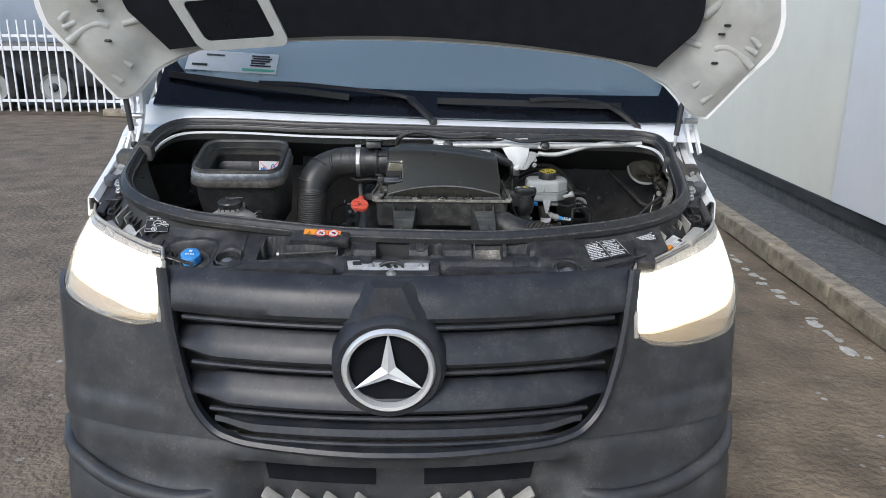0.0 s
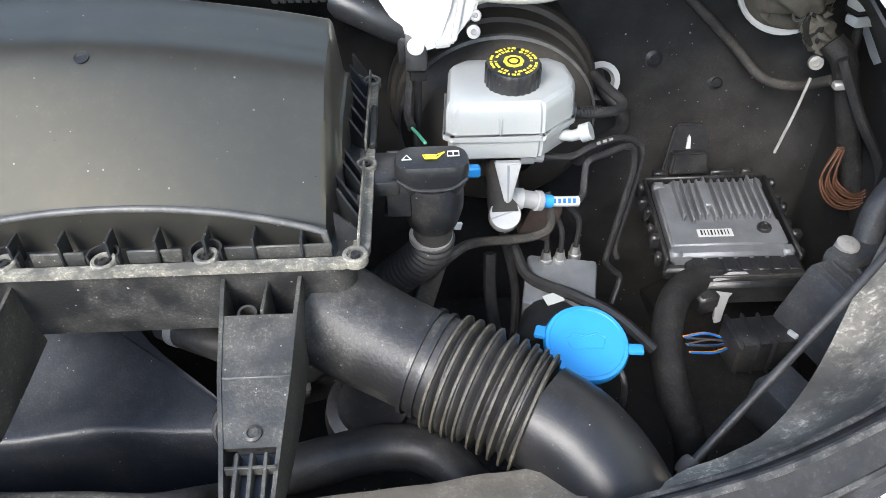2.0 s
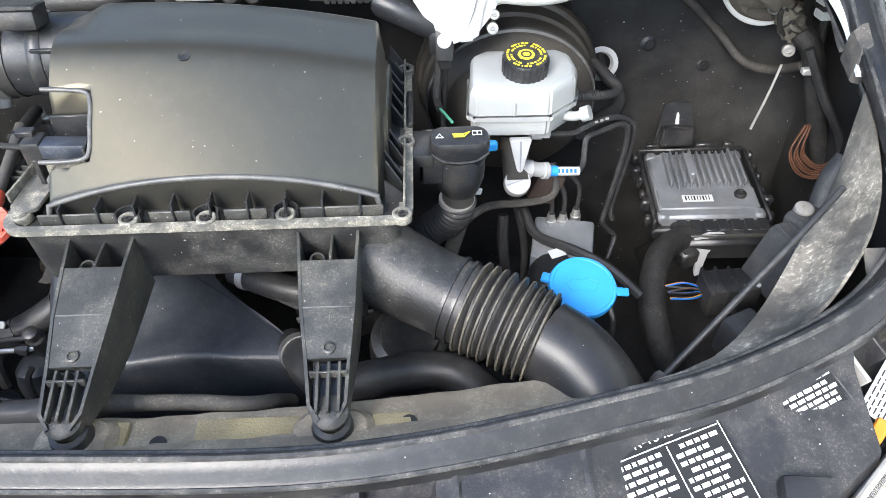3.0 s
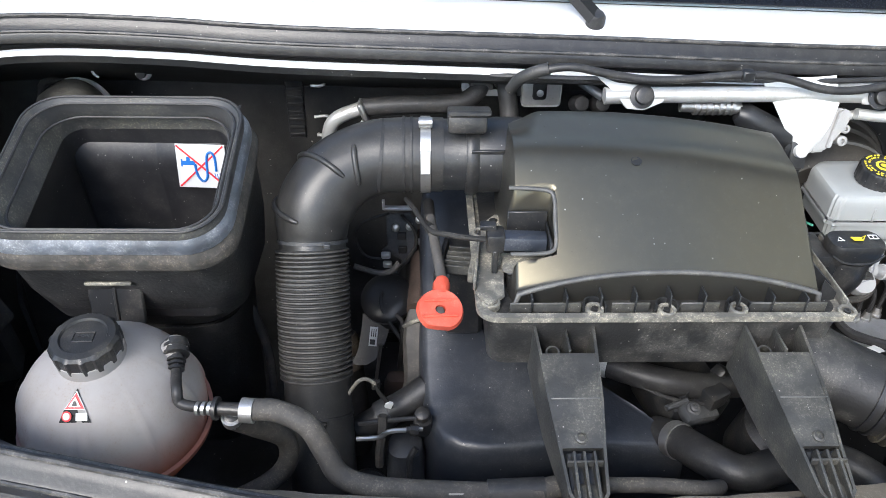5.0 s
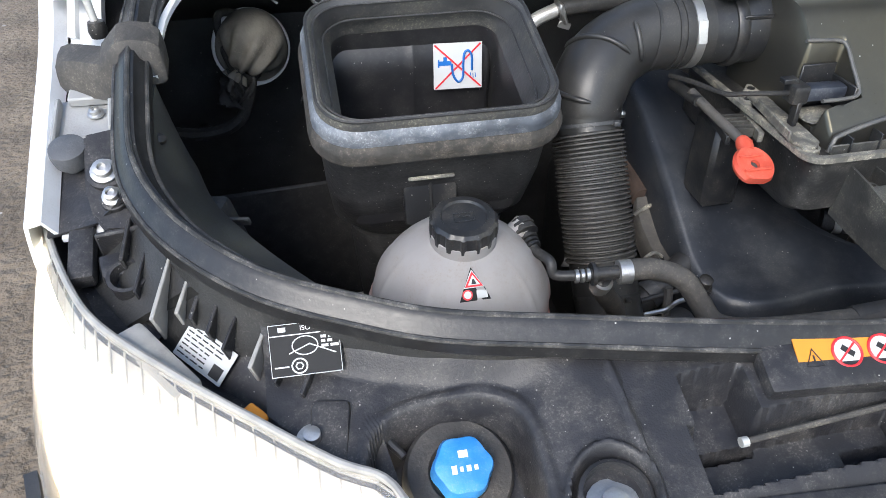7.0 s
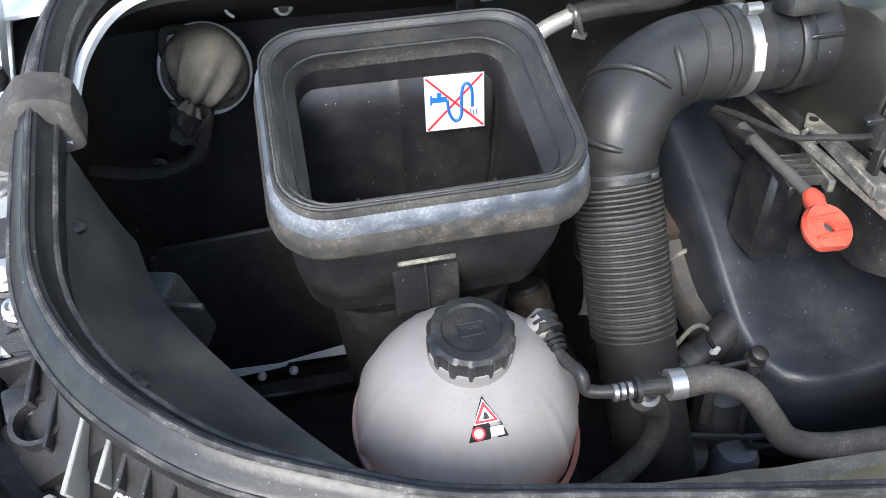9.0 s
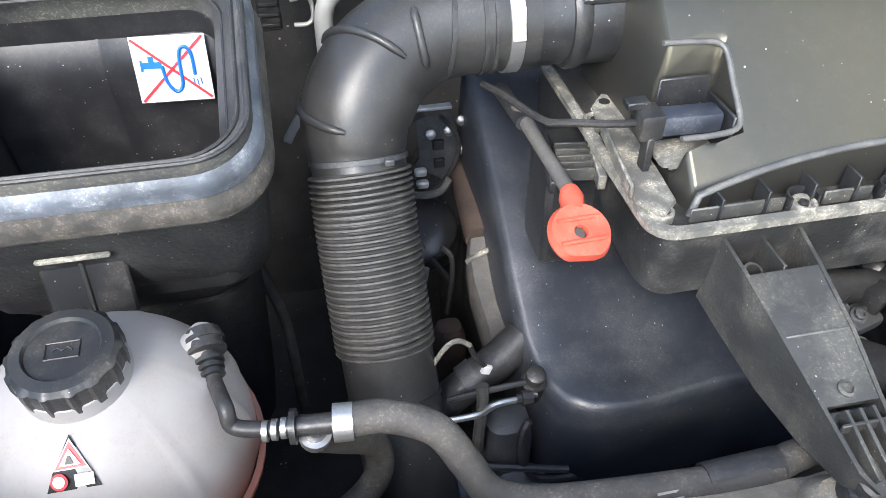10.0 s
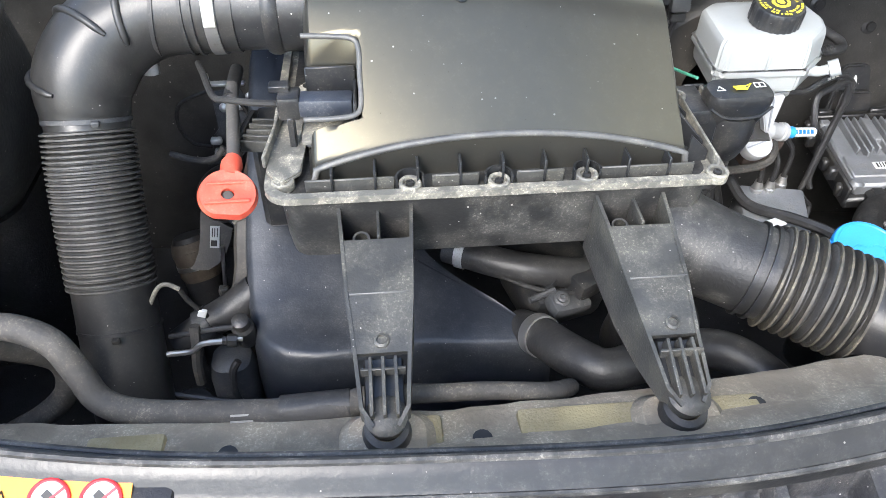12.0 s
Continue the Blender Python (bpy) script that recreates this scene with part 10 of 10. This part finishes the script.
        st = thing("seal_strap", (s * 0.80, yc, zc), "grey rubber block with an arm bridging the bonnet seal", "rubber block", "seal blocks")
        rows = []
        for o, lo, hi, hw in ((-0.036, -0.020, 0.006, 0.019), (-0.033, -0.021, 0.018, 0.022), (-0.022, -0.022, 0.027, 0.024), (0.000, -0.022, 0.031, 0.024), (0.018, -0.024, 0.028, 0.024), (0.030, -0.030, 0.016, 0.024), (0.038, -0.036, 0.003, 0.023), (0.078, -0.038, 0.000, 0.022), (0.090, -0.036, -0.004, 0.020), (0.096, -0.030, -0.012, 0.016)):
            o, lo, hi, hw = o * (big if o < 0.031 else 0.96), lo, hi * big, hw * big
            x, y = s * (xc + o), yc + 0.034 * smooth01(0.02, 0.09, o)
            rows.append([V(x, y + a * hw, zc + h + 0.33 * a * hw) for a, h in ((-1, lo), (-1, hi - 0.008), (-0.75, hi), (0.75, hi), (1, hi - 0.008), (1, lo))])
        part("loop", loft(rows[:7]), "greyhose", st, "grey rubber loop over the seal", angle=35)
        part("arm", loft([[V(q.x, q.y, q.z - 0.003) for q in row] for row in rows[6:]]), "greyhose", st, "flat grey rubber arm", angle=35)
        p = thing("wing_plate", (s * 0.87, 0.74 + dy, 1.2), "white painted bracket plates on the inner wing", "bracket", "wing plates")
        part("rail", box(s * 0.834, 0.748 + dy, 1.258, 0.012, 0.115, 0.022, 0.002, 1, (18, 0, s * -4)), "castpale", p)
        part("plate", box(s * 0.870, 0.735 + dy, 1.240, 0.060, 0.062, 0.006, 0.002, 1, (18, 0, 0)), "castpale", p)
        part("plate", box(s * 0.862, 0.768 + dy, 1.262, 0.044, 0.044, 0.012, 0.002, 1, (18, 0, s * 3)), "castpale", p)
        part("fold", box(s * 0.896, 0.722 + dy, 1.240, 0.006, 0.075, 0.020, 0.002, 1, (18, 0, 0)), "castpale", p)
        screw(V(s * 0.856, 0.735 + dy, 1.246), (0, -0.3, 1), 0.006, p)
        g = thing("gas_strut", (s * 0.845, 0.80, 1.32), "thin dark gas strut that holds the bonnet", "gas strut", "bonnet struts")
        lo, hi = V(s * 0.845, 0.800, 1.318), V(s * 0.872, 0.812, 1.56)
        part("rod", tube([lo, lo.lerp(hi, 0.62)], 0.0045, 12), "silver", g, "bare steel rod")
        part("cylinder", tube([lo.lerp(hi, 0.18), hi], 0.0085, 16), "rubber", g, "black strut cylinder")
        part("ball_socket", lathe([(0.0, -0.010), (0.009, -0.008), (0.011, 0.0), (0.009, 0.010), (0, 0.012)], lo, (0, 0, 1), 14), "plastic", g)
        # inner wing sheet between seal and fender
        iw = thing("inner_wing", (s * 0.86, 0.7, 1.1), "dark inner wing sheet beside the bay seal", "inner wing")
        rows = [[V(s * 0.80, y, seal_z(y) - 0.03), V(s * 0.85, y, seal_z(y) - 0.07), V(s * 0.90, y, seal_z(y) - 0.08)] for y in np.linspace(0.60, 0.97, 9)]
        part("sheet", solid(rows, 0.003), "panel", iw)
        rows = [[V(s * 0.80, y, 1.352 + 0.1 * (y - 0.85)), V(s * 0.86, y + 0.01, 1.345 + 0.12 * (y - 0.85)), V(s * 0.915, y + 0.02, 1.33 + 0.2 * (y - 0.85))] for y in np.linspace(0.86, 1.02, 6)]
        part("corner_sheet", solid(rows, 0.004), "white", iw, "white painted cowl corner")


bay_sides()


# ---- low in the bay behind the coolant tank ----
def low_left():
    t = thing("side_plate", (-0.72, 0.97, 0.85), "dark sheet plate low in the bay with pale seam strips", "plate")
    part("plate", box(-0.69, 0.955, 0.86, 0.26, 0.008, 0.26, 0.004, 1, (-6, 0, 4)), "rubber", t, "black sheet plate")
    part("edge", tube([V(-0.828, 0.945, 0.74), V(-0.826, 0.94, 0.90), V(-0.805, 0.94, 0.99)], 0.004, 8), "lampback", t)
    part("seam_strip", prism([(-0.075, -0.004), (0.07, 0.002), (0.075, 0.007), (-0.02, 0.012), (-0.075, 0.003)], 0.003, pose(-0.735, 0.885, 0.80, 60, 0, 0)), "fence", t, "pale painted seam strip")
    part("seam_strip", prism([(-0.05, 0.0), (0.06, -0.004), (0.06, 0.012), (0.0, 0.006)], 0.003, pose(-0.625, 0.895, 0.80, 60, 0, 0)), "fence", t)
    for x in (-0.70, -0.655):
        part("clip", lathe([(0.006, 0), (0.007, 0.004), (0.004, 0.006), (0, 0.006)], (x, 0.88, 0.795), (0, -0.6, 0.8), 12), "silver", t)
    part("bar", box(-0.70, 0.86, 0.78, 0.26, 0.03, 0.02, 0.004, 1, (0, 3, 0)), "plastic", t)
    part("bracket", box(-0.80, 0.80, 0.93, 0.06, 0.06, 0.12, 0.01, 2, (10, 0, 15)), "lampback", t, "grey bracket block")
    part("bracket_strip", box(-0.815, 0.845, 1.03, 0.018, 0.006, 0.11, 0.003, 1, (-25, 0, 10)), "lampback", t)
    screw(V(-0.812, 0.80, 0.995), (0, -0.3, 1), 0.008, t)


low_left()
